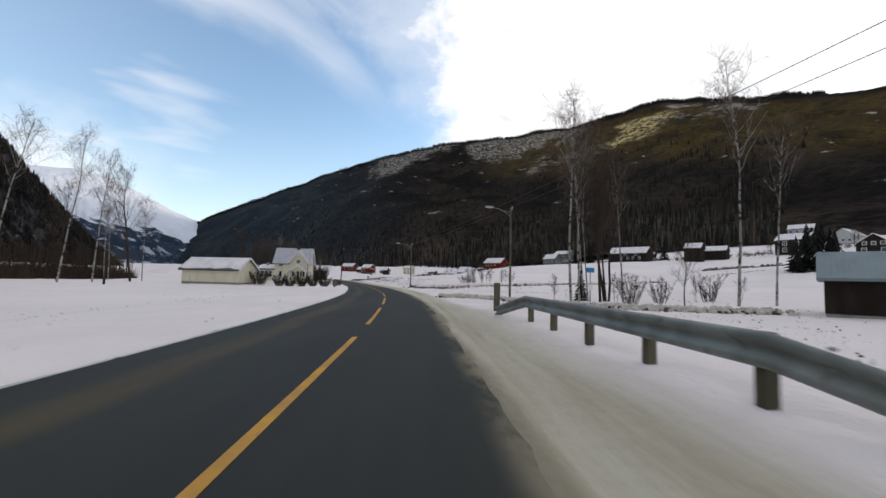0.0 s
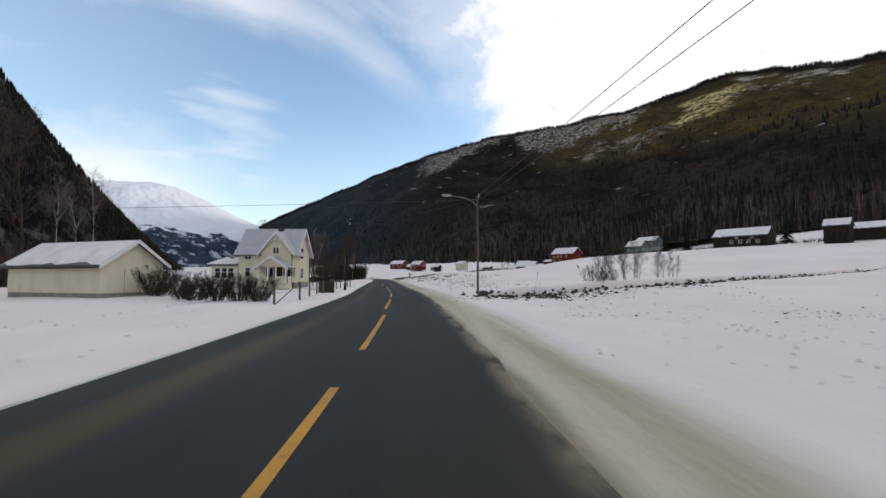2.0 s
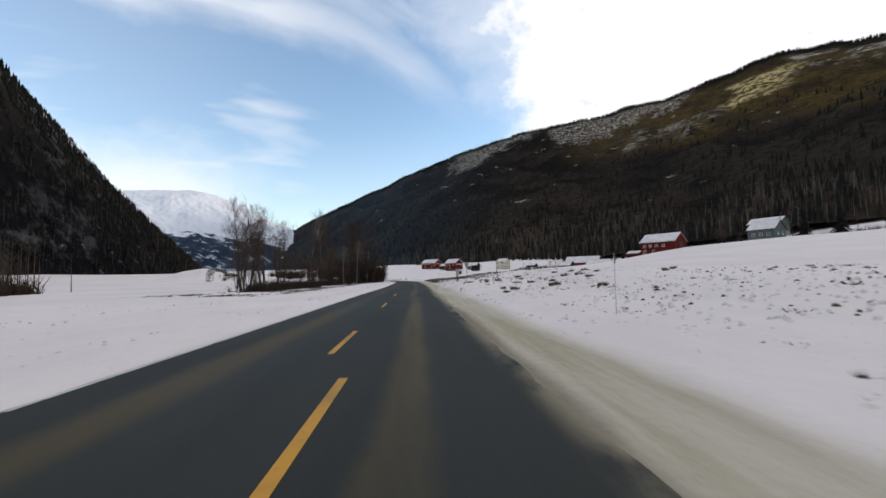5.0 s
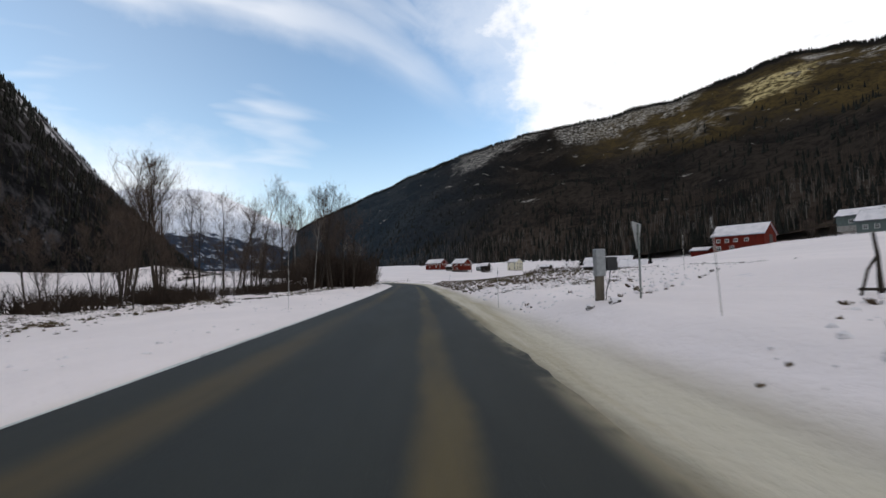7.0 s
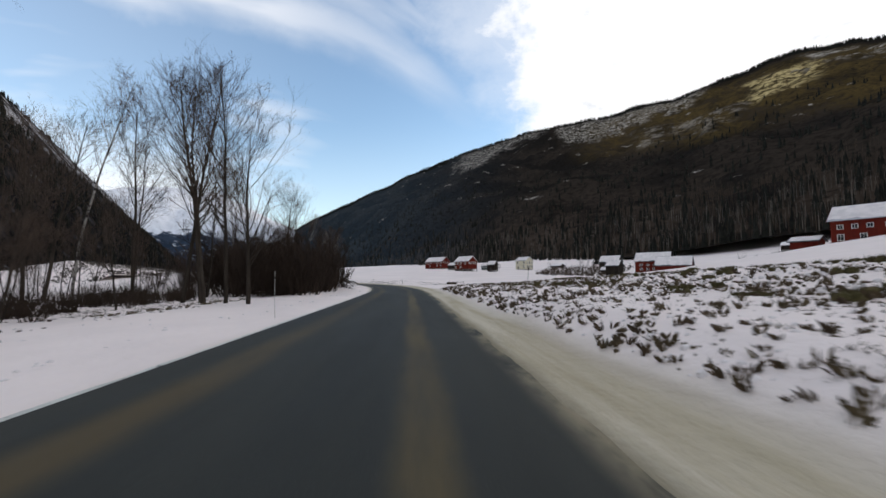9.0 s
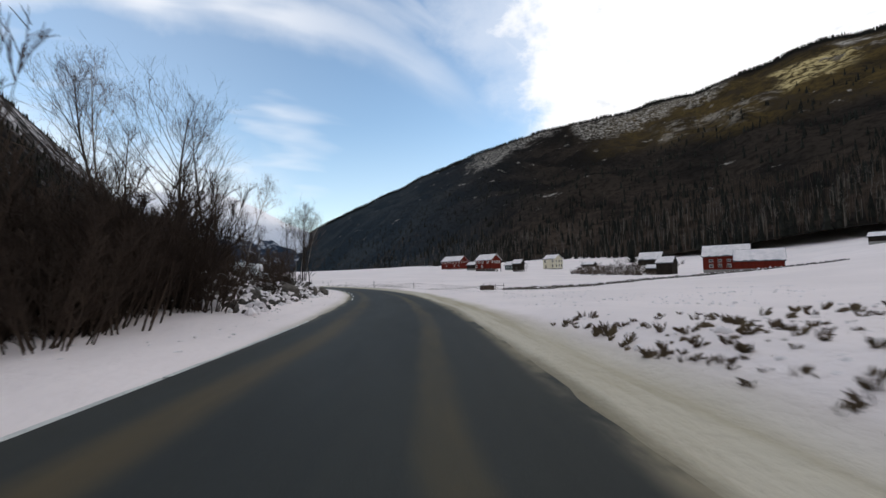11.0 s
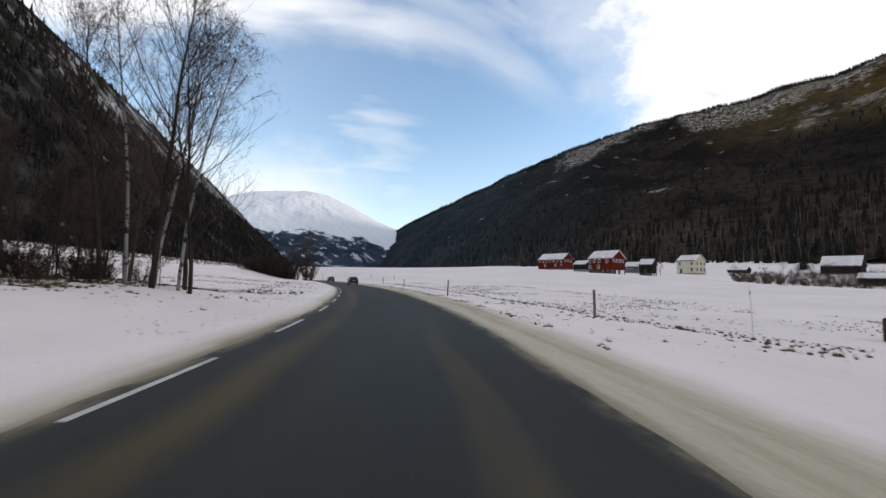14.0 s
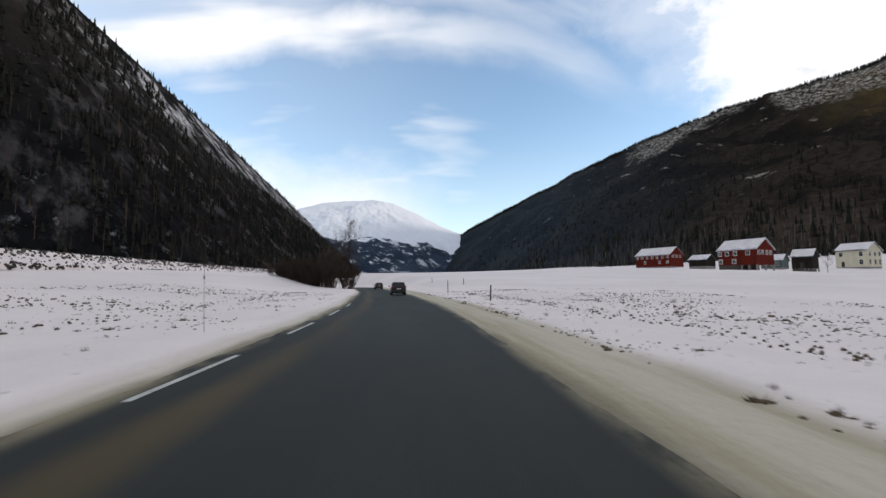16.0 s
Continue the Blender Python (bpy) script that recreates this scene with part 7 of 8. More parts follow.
# ---- what nobody could count ----
def scatter(name, count, region, maker, material, label, category, seed):
    """One object of many small pieces; region gives a place, maker adds a piece there."""
    r = random.Random(seed)
    g = Geo()
    spots = np.array([region(r) for _ in range(count)])
    off, _ = lateral(spots[:, 0], spots[:, 1])
    heights = land(spots[:, 0], spots[:, 1]) + np.interp(np.abs(off), (3.2, 4.6, 9, 12), (0.02, 0.14, 0.12, 0.0))
    for (x, y), z in zip(spots, heights):
        maker(g, r, float(x), float(y), float(z))
    ob = single(name, g, material, Matrix.Identity(4), label, category)
    return tagged(ob, kind="stuff")


def tuft(g, r, x, y, z):
    s = r.uniform(0.35, 1.0) * (1.4 if r.random() < 0.12 else 1.0)
    for _ in range(22):
        a, l, w = r.uniform(0, 6.28), r.uniform(0.08, 0.26) * s, 0.028 * s
        c, q = math.cos(a), math.sin(a)
        bx, by = x + r.uniform(-.2, .2) * s, y + r.uniform(-.2, .2) * s
        g.add([(bx - q * w, by + c * w, z - 0.04), (bx + q * w, by - c * w, z - 0.04), (bx + c * l, by + q * l, z + l * r.uniform(0.1, 0.5))], [(0, 1, 2)])


def clod(g, r, x, y, z, big=1.0):
    s = r.uniform(0.03, 0.11) * big
    a0 = r.uniform(0, 6.28)
    long = r.uniform(1.0, 2.2)
    ca, sa = math.cos(a0 * 2), math.sin(a0 * 2)

    def spot(rad, k, zz):
        u, w = math.cos(a0 + k * 0.8976) * rad * r.uniform(0.7, 1.3) * long, math.sin(a0 + k * 0.8976) * rad * r.uniform(0.7, 1.3)
        return (x + u * ca - w * sa, y + u * sa + w * ca, zz)

    g.add([spot(s, k, z - 0.05) for k in range(7)] + [spot(s * 0.75, k, z + s * r.uniform(0.15, 0.5)) for k in range(7)] + [(x, y, z + s * 0.5)],
          [(k, (k + 1) % 7, 7 + (k + 1) % 7, 7 + k) for k in range(7)] + [(7 + k, 7 + (k + 1) % 7, 14) for k in range(7)])


def chunk(g, r, x, y, z, s):
    """A broken block of snow or earth, as high as it is wide."""
    a0, v = r.uniform(0, 6.28), []
    for k, (rad, up) in enumerate(((0.85, -0.5), (1.05, 0.1), (0.75, 0.65), (0.3, 0.9))):
        for i in range(6):
            a = a0 + i * 1.047 + r.uniform(-0.25, 0.25)
            q = s * rad * r.uniform(0.75, 1.2)
            v.append((x + math.cos(a) * q, y + math.sin(a) * q * 0.85, z + s * (up + r.uniform(-0.12, 0.12))))
    g.add(v, [(k * 6 + i, k * 6 + (i + 1) % 6, k * 6 + 6 + (i + 1) % 6, k * 6 + 6 + i) for k in range(3) for i in range(6)] + [tuple(range(18, 24))])


def lump(g, r, x, y, z):
    clod(g, r, x, y, z, 0.6)


def turf(g, r, x, y, z):
    """A low frozen tussock: a rough mound with a fringe of short matted blades."""
    s = r.uniform(0.018, 0.055) * (2.1 if r.random() < 0.10 else 1.0)
    a0, long = r.uniform(0, 6.28), r.uniform(1.0, 1.9)
    c0, s0 = math.cos(a0), math.sin(a0)

    def spot(rad, a, zz):
        u, v = math.cos(a) * rad * long, math.sin(a) * rad
        return (x + u * c0 - v * s0, y + u * s0 + v * c0, zz)

    low = [spot(s * r.uniform(0.75, 1.25), k * 0.785, z - 0.04) for k in range(8)]
    mid = [spot(s * r.uniform(0.5, 0.85), k * 0.785 + r.uniform(-0.2, 0.2), z + s * r.uniform(0.0, 0.22)) for k in range(8)]
    g.add(low + mid + [spot(s * 0.2, r.uniform(0, 6), z + s * r.uniform(0.3, 0.5))], [(k, (k + 1) % 8, 8 + (k + 1) % 8, 8 + k) for k in range(8)] + [(8 + k, 8 + (k + 1) % 8, 16) for k in range(8)])
    for _ in range(26):
        a, q = r.uniform(0, 6.28), r.uniform(0.1, 0.9)
        p1, p2, tip = spot(s * q, a, z - 0.01), spot(s * q, a + 0.4, z - 0.01), spot(s * (q + r.uniform(-0.1, 0.8)), a + r.uniform(-0.2, 0.5), z + s * r.uniform(0.3, 1.7) * (1.15 - q))
        g.add([p1, p2, tip], [(0, 1, 2)])


def patchy(region, scale=5.0, least=0.05):
    """The same region, but only in drifting patches."""
    def place(r):
        for _ in range(12):
            x, y = region(r)
            if float(waves(np.array([x]), np.array([y]), scale, 7.0)[0]) + r.uniform(-0.35, 0.35) > least:
                break
        return x, y
    return place


def band(s0, s1, l0, l1, power=1.0):
    return lambda r: road_at(r.uniform(s0, s1), l0 + (l1 - l0) * r.random() ** power)


def track_free(s0, s1, l0, l1, power=1.0):
    """The same, but keeping the farm track clear."""
    def place(r):
        while True:
            s, l = r.uniform(s0, s1), l0 + (l1 - l0) * r.random() ** power
            if not 131.0 + 0.6 * l < s < 136.3 + 0.7 * l:
                return road_at(s, l)
    return place


scatter("grass_tufts", 800, patchy(track_free(150, 204, 5.3, 26, 1.3), 2.0), tuft, GRASS, "dead grass poking through the snow of the bank", "grass", 1)
scatter("turf_tussocks", 2600, patchy(track_free(156, 206, 5.2, 26, 1.1), 0.7, -0.8), turf, MOSS, "dark frozen turf showing through thin snow", "turf", 2)
def big_turf(g, r, x, y, z):
    """A thick tussock: several mounds grown together."""
    for _ in range(4):
        s, a = r.uniform(0.07, 0.17), r.uniform(0, 6.28)
        bx, by = x + math.cos(a) * s * 1.3, y + math.sin(a) * s * 1.3
        chunk(g, r, bx, by, z - 0.02, s)
        for _ in range(22):
            a, q = r.uniform(0, 6.28), s * r.uniform(0.3, 1.1)
            px, py = bx + math.cos(a) * q, by + math.sin(a) * q
            g.add([(px - 0.012, py, z), (px + 0.012, py + 0.008, z), (px + math.cos(a) * s * 0.5, py + math.sin(a) * s * 0.5, z + s * r.uniform(0.7, 1.6))], [(0, 1, 2)])


scatter("turf_tussocks", 2600, patchy(track_free(162, 208, 4.7, 12, 1.0), 0.6, -0.8), turf, MOSS, "small dark tussocks close to the road", "turf", 51)
scatter("turf_tussocks", 110, patchy(track_free(172, 208, 8.5, 24, 1.0), 1.5, -0.1), big_turf, GREENTURF, "thick green-brown tussocks on the steep bank", "turf", 52)


def grass_clump(g, r, x, y, z):
    """An upright clump of dead blades leaning over."""
    s = r.uniform(0.3, 0.8)
    la = r.uniform(0, 6.28)
    for _ in range(20):
        a, q = r.uniform(0, 6.28), 0.085 * s * math.sqrt(r.random())
        px, py, w = x + math.cos(a) * q, y + math.sin(a) * q, r.uniform(0.008, 0.015)
        h = r.uniform(0.08, 0.24) * s
        ox, oy = math.cos(la) * 0.07 * s + math.cos(a) * 0.05, math.sin(la) * 0.07 * s + math.sin(a) * 0.05
        ca, sa = math.cos(a + 1.5), math.sin(a + 1.5)
        g.add([(px - ca * w, py - sa * w, z - 0.03), (px + ca * w, py + sa * w, z - 0.03), (px + ox * 0.6 + ca * w * 0.6, py + oy * 0.6 + sa * w * 0.6, z + h * 0.75), (px + ox * 1.3, py + oy * 1.3, z + h)], [(0, 1, 2), (0, 2, 3)])


scatter("grass_tufts", 1100, track_free(160, 210, 4.8, 15, 1.1), grass_clump, MOSS, "upright clumps of dead grass on the steep snowy bank", "grass", 61)
scatter("grass_tufts", 260, track_free(168, 212, 4.7, 5.7), grass_clump, MOSS, "dead grass hanging over the snowy edge of the road", "grass", 62)
scatter("grass_tufts", 60, track_free(120, 163, 5.0, 14), grass_clump, MOSS, "few clumps of dead grass in the snow", "grass", 63)
scatter("turf_tussocks", 26, track_free(112, 134, 6.0, 16), big_turf, MOSS, "bare clods of earth on the snowy bank", "turf", 53)
scatter("turf_tussocks", 800, patchy(track_free(104, 160, 4.8, 18, 1.1), 1.6, -0.2), turf, MOSS, "small dark specks of turf in the snow", "turf", 54)
scatter("crusted_snow", 3600, track_free(100, 208, 4.7, 16), lambda g, r, x, y, z: chunk(g, r, x, y, z - 0.01, r.uniform(0.02, 0.09)), ROOFSNOW, "crusted lumps of old snow on the bank", "snow", 55)
scatter("crusted_snow", 2600, patchy(band(-2, 100, 5.0, 18, 1.1), 2.0, 0.0), lambda g, r, x, y, z: chunk(g, r, x, y, z - 0.015, r.uniform(0.02, 0.06)), ROOFSNOW, "crusted lumps of old snow on the field", "snow", 56)
scatter("crusted_snow", 2600, patchy(band(208, 330, 5.0, 20, 1.1), 2.0, 0.0), lambda g, r, x, y, z: chunk(g, r, x, y, z - 0.015, r.uniform(0.02, 0.06)), ROOFSNOW, "crusted lumps of old snow on the field", "snow", 57)
scatter("crusted_snow", 2400, patchy(band(0, 330, -4.6, -16, 1.2), 2.0, 0.0), lambda g, r, x, y, z: chunk(g, r, x, y, z - 0.015, r.uniform(0.02, 0.06)), ROOFSNOW, "crusted lumps of old snow beside the road", "snow", 58)
scatter("turf_tussocks", 170, band(80, 102, 6.0, 13), turf, MOSS, "small dark specks of turf in the snow", "turf", 66)
scatter("grass_tufts", 60, band(60, 118, 5.0, 20), tuft, GRASS, "thin dead grass poking through the snow", "grass", 3)
scatter("turf_tussocks", 140, patchy(band(64, 118, 5.2, 16)), turf, MOSS, "small dark tussocks showing through the snow", "turf", 4)
scatter("snow_clods", 700, band(-10, 330, -4.0, -8.0, 1.4), lump, ROOFSNOW, "loose lumps of ploughed snow", "snow", 6)
scatter("trodden_snow", 1500, patchy(band(30, 118, 7.0, 22, 1.2), 3.0, 0.1), lambda g, r, x, y, z: clod(g, r, x, y, z - 0.01, r.uniform(0.3, 0.75)), ROOFSNOW, "trodden and crusted lumps on the snowy field", "snow", 31)
scatter("trodden_snow", 900, patchy(band(200, 262, 7.0, 24, 1.2), 3.0, 0.2), lambda g, r, x, y, z: clod(g, r, x, y, z - 0.01, r.uniform(0.3, 0.75)), ROOFSNOW, "trodden and crusted lumps on the snowy field", "snow", 32)
scatter("grass_tufts", 260, patchy(band(270, 340, 5.5, 40, 1.2)), tuft, GRASS, "stubble and dead grass poking through the snow", "grass", 7)
scatter("turf_tussocks", 6500, patchy(band(262, 345, 4.8, 36, 1.4), 1.2, -0.4), turf, MOSS, "dark tussocks showing through the snow", "turf", 8)
scatter("turf_tussocks", 4200, patchy(band(266, 345, -5.4, -26, 1.3), 1.4, -0.3), turf, MOSS, "dark tussocks showing through the snow", "turf", 10)
scatter("grass_tufts", 1500, patchy(band(128, 214, -9.5, -22, 0.9)), tuft, GRASS, "dead grass at the edge of the riverside brush", "grass", 11)
scatter("turf_tussocks", 1600, patchy(band(126, 190, -7.5, -15, 0.8)), turf, MOSS, "dark frozen turf showing through thin snow", "turf", 12)
scatter("turf_tussocks", 300, patchy(band(0, 60, 6.5, 30)), turf, MOSS, "dark tussocks showing through the snow", "turf", 13)


def beside(points, wide):
    ln = spline(points, 0.25)
    return lambda r: tuple(float(c) + r.gauss(0, wide) for c in ln[int(r.random() ** 1.3 * (len(ln) - 1))])


scatter("wall_rubble", 1100, beside([(-53.0, 271.5), (-45, 281), (-33, 298), (-13, 328), (4, 341), (17.5, 346.5), (30, 349), (46, 354)], 0.45), lambda g, r, x, y, z: chunk(g, r, x, y, z + r.uniform(0, 0.4), r.uniform(0.1, 0.3)), STONE, "small stones of the tumbled field wall", "stones", 21)
scatter("wall_rubble", 160, beside([(-4.6, 65.0), (0.0, 67.0), (6.4, 72.4), (14, 79.0)], 0.9), lambda g, r, x, y, z: chunk(g, r, x, y, z + r.uniform(-0.03, 0.05), r.uniform(0.03, 0.13)), STONE, "small stones fallen from the tumbled wall", "stones", 34)
scatter("grass_tufts", 160, beside([(-4.2, 64.4), (0.6, 65.8), (7.0, 71.0), (14, 77.5)], 1.2), tuft, GRASS, "dead grass poking through the snow before the wall", "grass", 35)
scatter("turf_tussocks", 420, beside([(-4.2, 63.6), (1.0, 64.6), (7.4, 69.6), (14, 76)], 1.6), turf, MOSS, "dark tussocks showing through the snow before the wall", "turf", 36)
scatter("wall_rubble", 420, beside([(-5.0, 65.8), (-1.0, 68.0), (5.6, 73.2), (13, 79.6), (32, 98), (66, 130)], 0.28), lambda g, r, x, y, z: chunk(g, r, x, y, z + r.uniform(0, 0.35), r.uniform(0.06, 0.18)), STONE, "small stones of the tumbled wall", "stones", 22)
DRIVE_BANK = [(0.8, 33.4), (2.8, 32.6), (4.6, 31.4), (6.4, 30.2), (8.2, 28.9), (11, 27.4), (15, 25.8), (20, 25.0)]
scatter("ploughed_snow", 1000, beside(DRIVE_BANK, 0.7), lambda g, r, x, y, z: chunk(g, r, x, y, z + r.uniform(0, 0.18), r.uniform(0.05, 0.22)), DIRTYSNOW, "lumpy bank of ploughed snow along the drive", "snow bank", 23)
for k in range(56):
    x, y = beside(DRIVE_BANK, 0.75)(rng)
    boulder(x, y, 0.12 + 0.36 * rng.random() ** 1.8, k + 300, "lump of ploughed snow and earth beside the drive", "lumps along the drive", flat=rng.uniform(0.7, 1.1), lift=0.12, snowy=k % 5 < 2)
scatter("broken_stones", 420, beside(DRIVE_BANK, 0.7), lambda g, r, x, y, z: chunk(g, r, x, y, z + r.uniform(0, 0.12), r.uniform(0.04, 0.14)), STONE, "broken stones in the ploughed snow by the drive", "stones", 24)
for k in range(18):
    x, y = road_at(rng.uniform(281, 291), -rng.uniform(5.2, 8.5))
    boulder(x, y, rng.uniform(0.2, 0.45), k + 500, "small stone half under snow at the field's edge", "stones at the field's edge", flat=0.9)
scatter("grass_tufts", 420, band(261, 276, -9.4, -14), tuft, GRASS, "matted dead grass under the young trees", "grass", 64)
scatter("turf_tussocks", 420, band(261, 284, -9.0, -14), turf, MOSS, "dark turf showing through thin snow", "turf", 65)
scatter("grass_tufts", 70, band(276, 281, -7.5, -9.5), tuft, GRASS, "clump of tall dead grass in the snow", "grass", 27)
scatter("rubble_stones", 900, band(218, 248, -5.6, -15, 1.0), lambda g, r, x, y, z: chunk(g, r, x, y, z + r.uniform(0.0, 0.12), r.uniform(0.06, 0.2)), STONE, "broken stones between the boulders", "stones", 14)
scatter("rubble_snow", 800, band(218, 250, -5.4, -16, 1.0), lambda g, r, x, y, z: chunk(g, r, x, y, z + r.uniform(-0.05, 0.12), r.uniform(0.08, 0.3)), ROOFSNOW, "snow lying in lumps between the boulders", "snow", 33)
scatter("turf_tussocks", 900, band(216, 256, -5.0, -20), turf, GRASS, "dead grass between the boulders", "turf", 15)


# ---- woods on the mountain sides ----
def pick(grid, r, lo, hi, ulo=0.0, uhi=1.0):
    n, m = grid.shape[0], grid.shape[1] - 1
    a, b = r.uniform(ulo, uhi) * (n - 2), (lo + (hi - lo) * r.random()) * (m - 2)
    i, j = int(a), int(b)
    p = grid[i, j] * (1 - (a - i)) + grid[i + 1, j] * (a - i)
    q = grid[i, j + 1] * (1 - (a - i)) + grid[i + 1, j + 1] * (a - i)
    return p * (1 - (b - j)) + q * (b - j)


def conifer(g, r, p, h):
    x, y, z = p
    w = h * r.uniform(0.14, 0.22)
    a0 = r.uniform(0, 2)
    for k, (lo, hi, f) in enumerate(((0.0, 0.55, 1.0), (0.3, 0.8, 0.72), (0.6, 1.0, 0.42))):
        ring = [(x + math.cos(a0 + i * 1.2566) * w * f * r.uniform(0.8, 1.2), y + math.sin(a0 + i * 1.2566) * w * f * r.uniform(0.8, 1.2), z + h * lo) for i in range(5)]
        g.add(ring + [(x, y, z + h * hi)], [(i, (i + 1) % 5, 5) for i in range(5)])


def bare(g, r, p, h):
    x, y, z = p
    w = h * 0.011 + 0.03
    g.add([(x - w, y, z - 1), (x + w * 0.6, y + w, z - 1), (x + w * 0.6, y - w, z - 1), (x + r.uniform(-.3, .3), y, z + h)], [(0, 1, 3), (1, 2, 3), (2, 0, 3)])
    for _ in range(9):
        t, a, l = r.uniform(0.3, 0.95), r.uniform(0, 6.28), h * r.uniform(0.08, 0.2)
        c, s = math.cos(a) * l, math.sin(a) * l
        zz = z + h * t
        q = w * 0.45
        g.add([(x, y, zz - q), (x, y, zz + q), (x + c, y + s, zz + l * r.uniform(0.6, 1.3))], [(0, 1, 2)])


def woods(name, grid, count, lo, hi, maker, tall, material, label, seed, ulo=0.0, uhi=1.0, power=1.0):
    r = random.Random(seed)
    g = Geo()
    for _ in range(count):
        t = r.random() ** power
        p = pick(grid, r, lo + (hi - lo) * t, lo + (hi - lo) * t, ulo, uhi)
        maker(g, r, p, r.uniform(*tall))
    ob = single(name, g, material, Matrix.Identity(4), label, "woods")
    return tagged(ob, kind="stuff")


def brushwood(g, r, x, y, z, tall=2.2):
    """One tangle of thin bare stems."""
    h, w = tall * r.uniform(0.5, 1.2), 0.014 * tall
    for _ in range(16):
        a, q = r.uniform(0, 6.28), r.uniform(0.1, 0.7) * h
        bx, by = x + r.uniform(-0.4, 0.4) * h * 0.5, y + r.uniform(-0.4, 0.4) * h * 0.5
        g.add([(bx - w, by, z - 0.1), (bx + w, by + w, z - 0.1), (bx, by - w, z - 0.1), (bx + math.cos(a) * q, by + math.sin(a) * q, z + h * r.uniform(0.5, 1.0))], [(0, 1, 3), (1, 2, 3), (2, 0, 3)])


def wood_edge(r):
    p = EDGE[int(r.random() * (len(EDGE) - 1))]
    return float(p[0]) + r.gauss(0, 6), float(p[1]) + r.gauss(6, 8)


def farm_slope(r):
    d, a = r.uniform(190, 300), radians(r.uniform(8, 21))
    return -62 + d * math.sin(a), 236.5 + d * math.cos(a)


scatter("bare_brush", 420, patchy(band(138, 204, -13.5, -22), 5.0, 0.0), lambda g, r, x, y, z: brushwood(g, r, x, y, z, 1.5), BRUSH, "tangled dark brush between the riverside trees", "brush", 44)
scatter("bare_brush", 520, patchy(band(214, 244, -14, -24), 5.0, 0.0), lambda g, r, x, y, z: brushwood(g, r, x, y, z, 2.3), BRUSH, "tangled dark brush behind the boulders", "brush", 45)
scatter("bare_brush", 620, wood_edge, lambda g, r, x, y, z: brushwood(g, r, x, y, z, 2.8), WOODS, "bare brush with snow under it at the wood's edge", "brush", 41)
scatter("bare_brush", 520, farm_slope, lambda g, r, x, y, z: brushwood(g, r, x, y, z, 3.2), WOODS, "bare brush on the snowy slope between the farms", "brush", 42)


def meadow_edge(r):
    p = MEADOW[int(r.random() * (len(MEADOW) - 1))]
    return float(p[0]) - abs(r.gauss(0, 14)), float(p[1]) + r.gauss(0, 4)


MEADOW = spline([(-128, 0), (-124, 50), (-116, 90), (-112, 130), (-118, 160)], 0.5)
scatter("bare_brush", 3000, meadow_edge, lambda g, r, x, y, z: brushwood(g, r, x, y, z, 4.5), WOODS, "dense brown brush along the far edge of the meadow", "brush", 43)
scatter("bare_wood", 1500, meadow_edge, lambda g, r, x, y, z: bare(g, r, (x, y, z), r.uniform(5, 13)), WOODS, "brown leafless wood along the far edge of the meadow", "woods", 37)
woods("spruce_wood", east_grid, 2600, 0.0, 0.35, conifer, (9, 19), SPRUCE, "dark spruce wood on the eastern mountain side", 1, 0.05, 0.8, 1.6)
woods("bare_wood", east_grid, 6500, 0.0, 0.14, bare, (9, 16), WOODS, "brown leafless wood at the eastern mountain's foot", 2, 0.18, 0.8, 1.2)
woods("pale_wood", east_grid, 1300, 0.0, 0.06, bare, (10, 18), PALEWOODS, "pale birch stems at the wood's edge", 3, 0.2, 0.8, 1.2)
woods("crest_spruces", east_grid, 5200, 0.965, 1.0, conifer, (12, 30), SPRUCE, "spruces along the mountain's crest", 4, 0.0, 0.8)
woods("spruce_wood", west_grid, 2200, 0.02, 1.0, conifer, (4, 9), SPRUCE, "dark spruces on the western mountain side", 5, 0.5, 0.85, 1.1)
woods("spruce_wood", west_grid, 1500, 0.02, 0.66, conifer, (4, 9), SPRUCE, "dark spruces on the western mountain's lower side", 8, 0.0, 0.5, 1.1)
woods("crest_spruces", west_grid, 320, 0.98, 1.0, conifer, (3, 7), SPRUCE, "small spruces along the western crest", 9, 0.0, 0.5)
woods("bare_wood", west_grid, 1200, 0.0, 0.45, bare, (8, 14), WOODS, "brown leafless wood on the western mountain side", 6, 0.0, 0.8, 1.3)


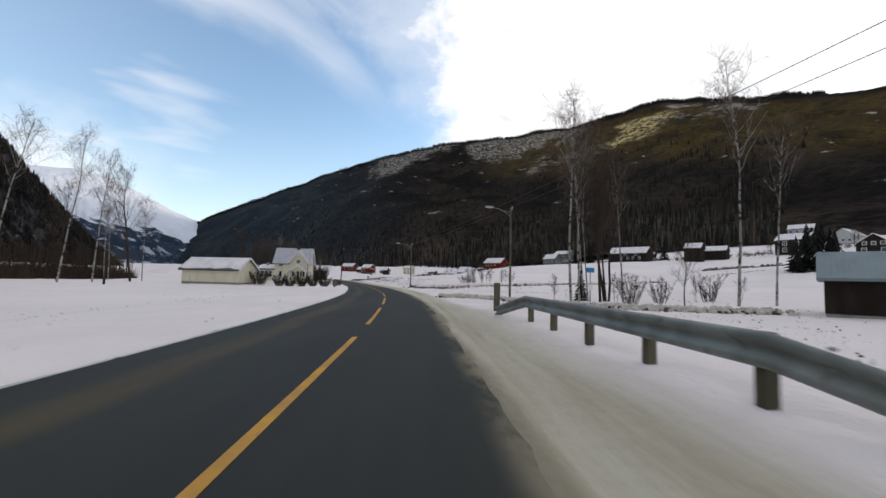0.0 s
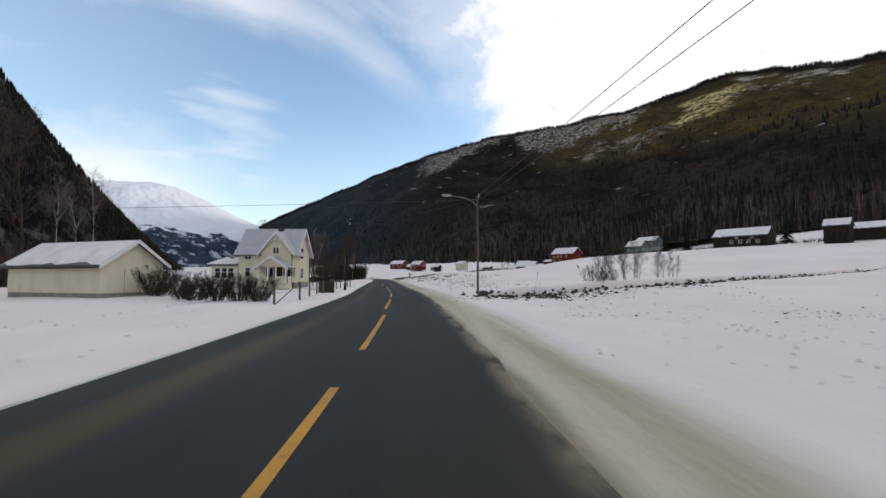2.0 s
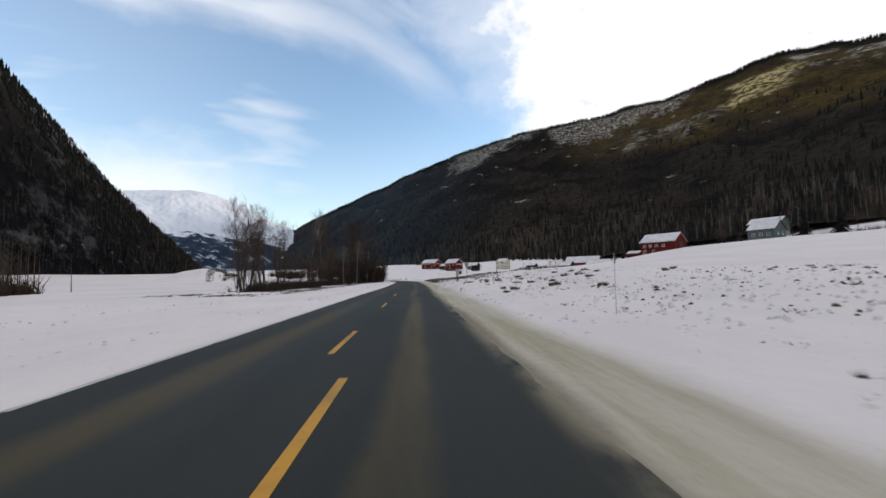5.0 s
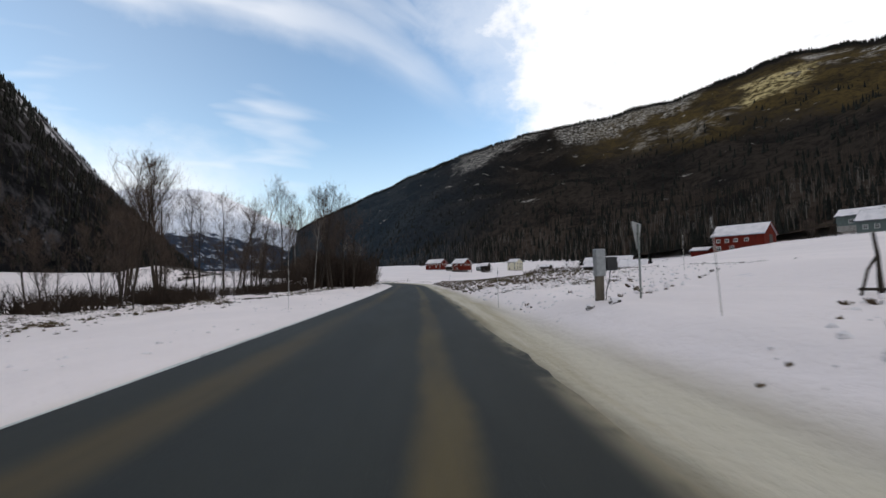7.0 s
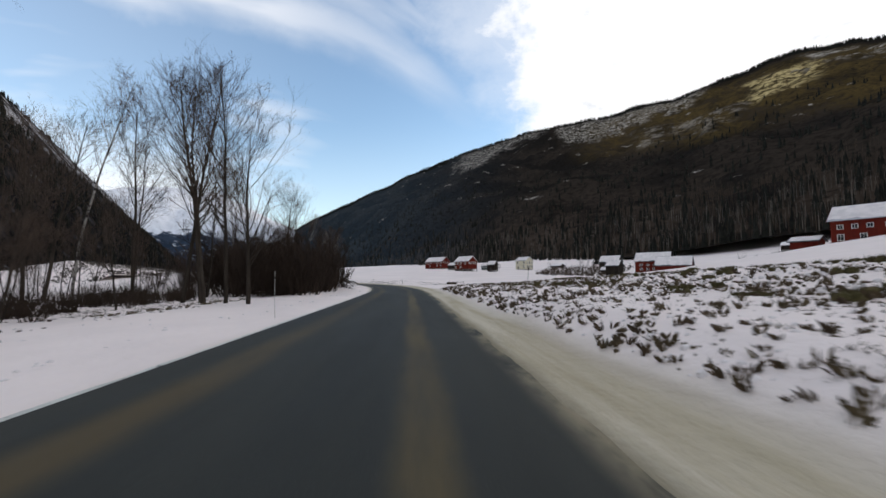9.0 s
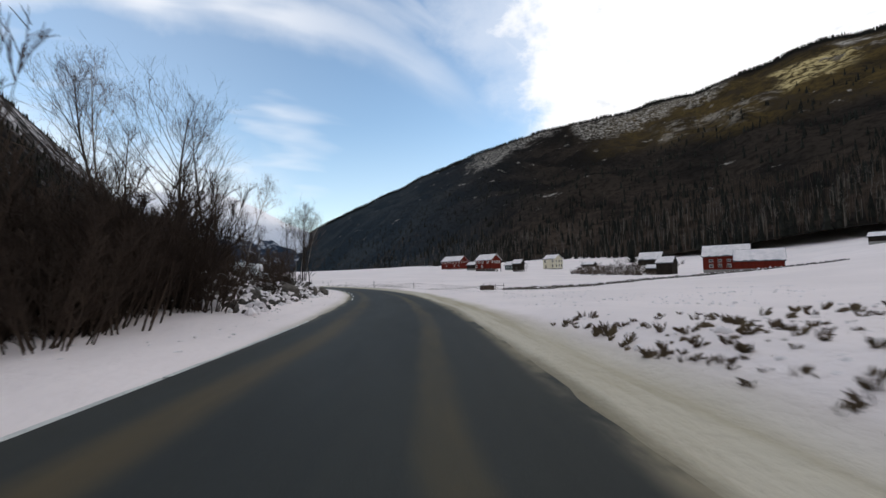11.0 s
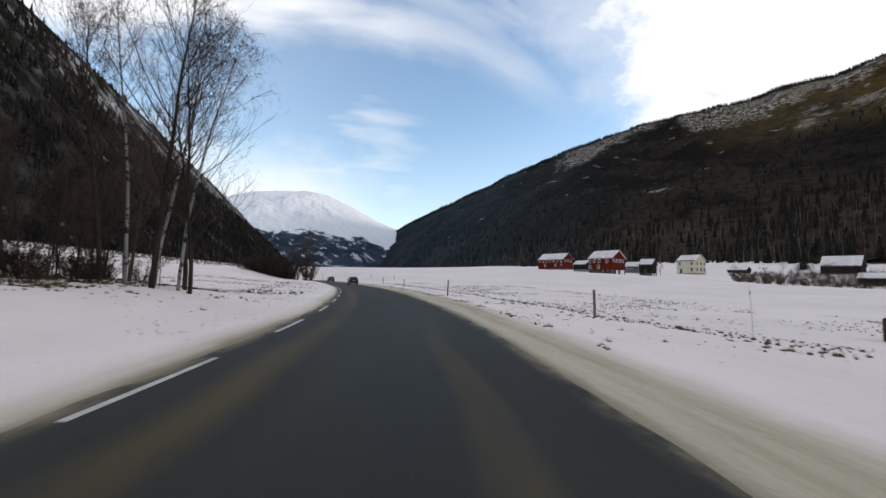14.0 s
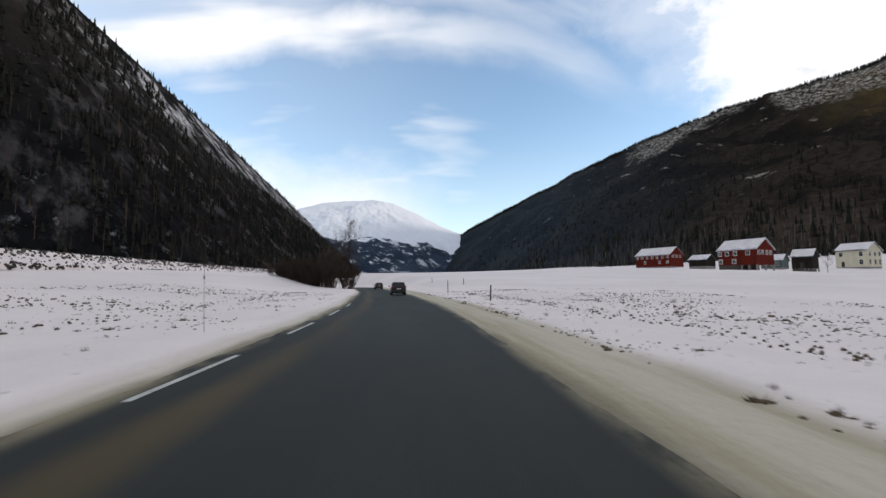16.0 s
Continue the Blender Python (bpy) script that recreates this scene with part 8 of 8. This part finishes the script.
# the river's far bank: two snowy steps faced with broken stone
BANK_LINE = spline([(-130, 232), (-150, 258), (-178, 300), (-215, 352), (-262, 420)], 0.8)
BANK_SIDE = np.gradient(BANK_LINE, axis=0)
BANK_SIDE = np.stack([-BANK_SIDE[:, 1], BANK_SIDE[:, 0]], 1) / np.hypot(*BANK_SIDE.T)[:, None]
BANK_STEPS = [(-0.6, 3.1), (0.0, 4.0), (0.5, 4.5), (1.5, 5.05), (2.0, 5.2), (3.6, 5.3), (4.2, 5.6), (5.6, 6.45), (6.2, 6.7), (9.0, 6.75), (16.0, 5.6), (30.0, 1.0)]
r = random.Random(71)
BANK_RISE = np.clip(np.arange(len(BANK_LINE)) / len(BANK_LINE) * 8.0, 0, 1)  # it grows out of the field
bank_side = [[(float(p[0] + n[0] * a), float(p[1] + n[1] * a), (z + 1.0) * u - 1.0 + r.uniform(-0.07, 0.07)) for a, z in BANK_STEPS] for p, n, u in zip(BANK_LINE, BANK_SIDE, BANK_RISE)]
w = len(BANK_STEPS)
single("river_bank", Geo().add([q for row_ in bank_side for q in row_], [(i * w + c, (i + 1) * w + c, (i + 1) * w + c + 1, i * w + c + 1) for i in range(len(bank_side) - 1) for c in range(w - 1)]), SNOW, Matrix.Identity(4), "snowy river bank in two steps below the mountain", "river bank")
for name, count, a0, a1, s0, s1, seed, label in (("bank_stones", 1900, 3.9, 6.4, 0.10, 0.34, 72, "broken stones facing the upper step of the river bank"), ("bank_stones", 620, 0.2, 1.9, 0.08, 0.22, 73, "broken stones on the lower step of the river bank"), ("bank_stones", 900, -0.5, 0.3, 0.12, 0.34, 74, "dark stones along the foot of the river bank")):
    r, g = random.Random(seed), Geo()
    for _ in range(count):
        k, a = r.randrange(len(BANK_LINE)), r.uniform(a0, a1)
        z = (float(np.interp(a, [q[0] for q in BANK_STEPS], [q[1] for q in BANK_STEPS])) + 1.0) * float(BANK_RISE[k]) - 1.0
        chunk(g, r, float(BANK_LINE[k, 0] + BANK_SIDE[k, 0] * a) + r.uniform(-0.3, 0.3), float(BANK_LINE[k, 1] + BANK_SIDE[k, 1] * a) + r.uniform(-0.3, 0.3), z - 0.02, r.uniform(s0, s1))
    tagged(single(name, g, STONE, Matrix.Identity(4), label, "stones"), kind="stuff")
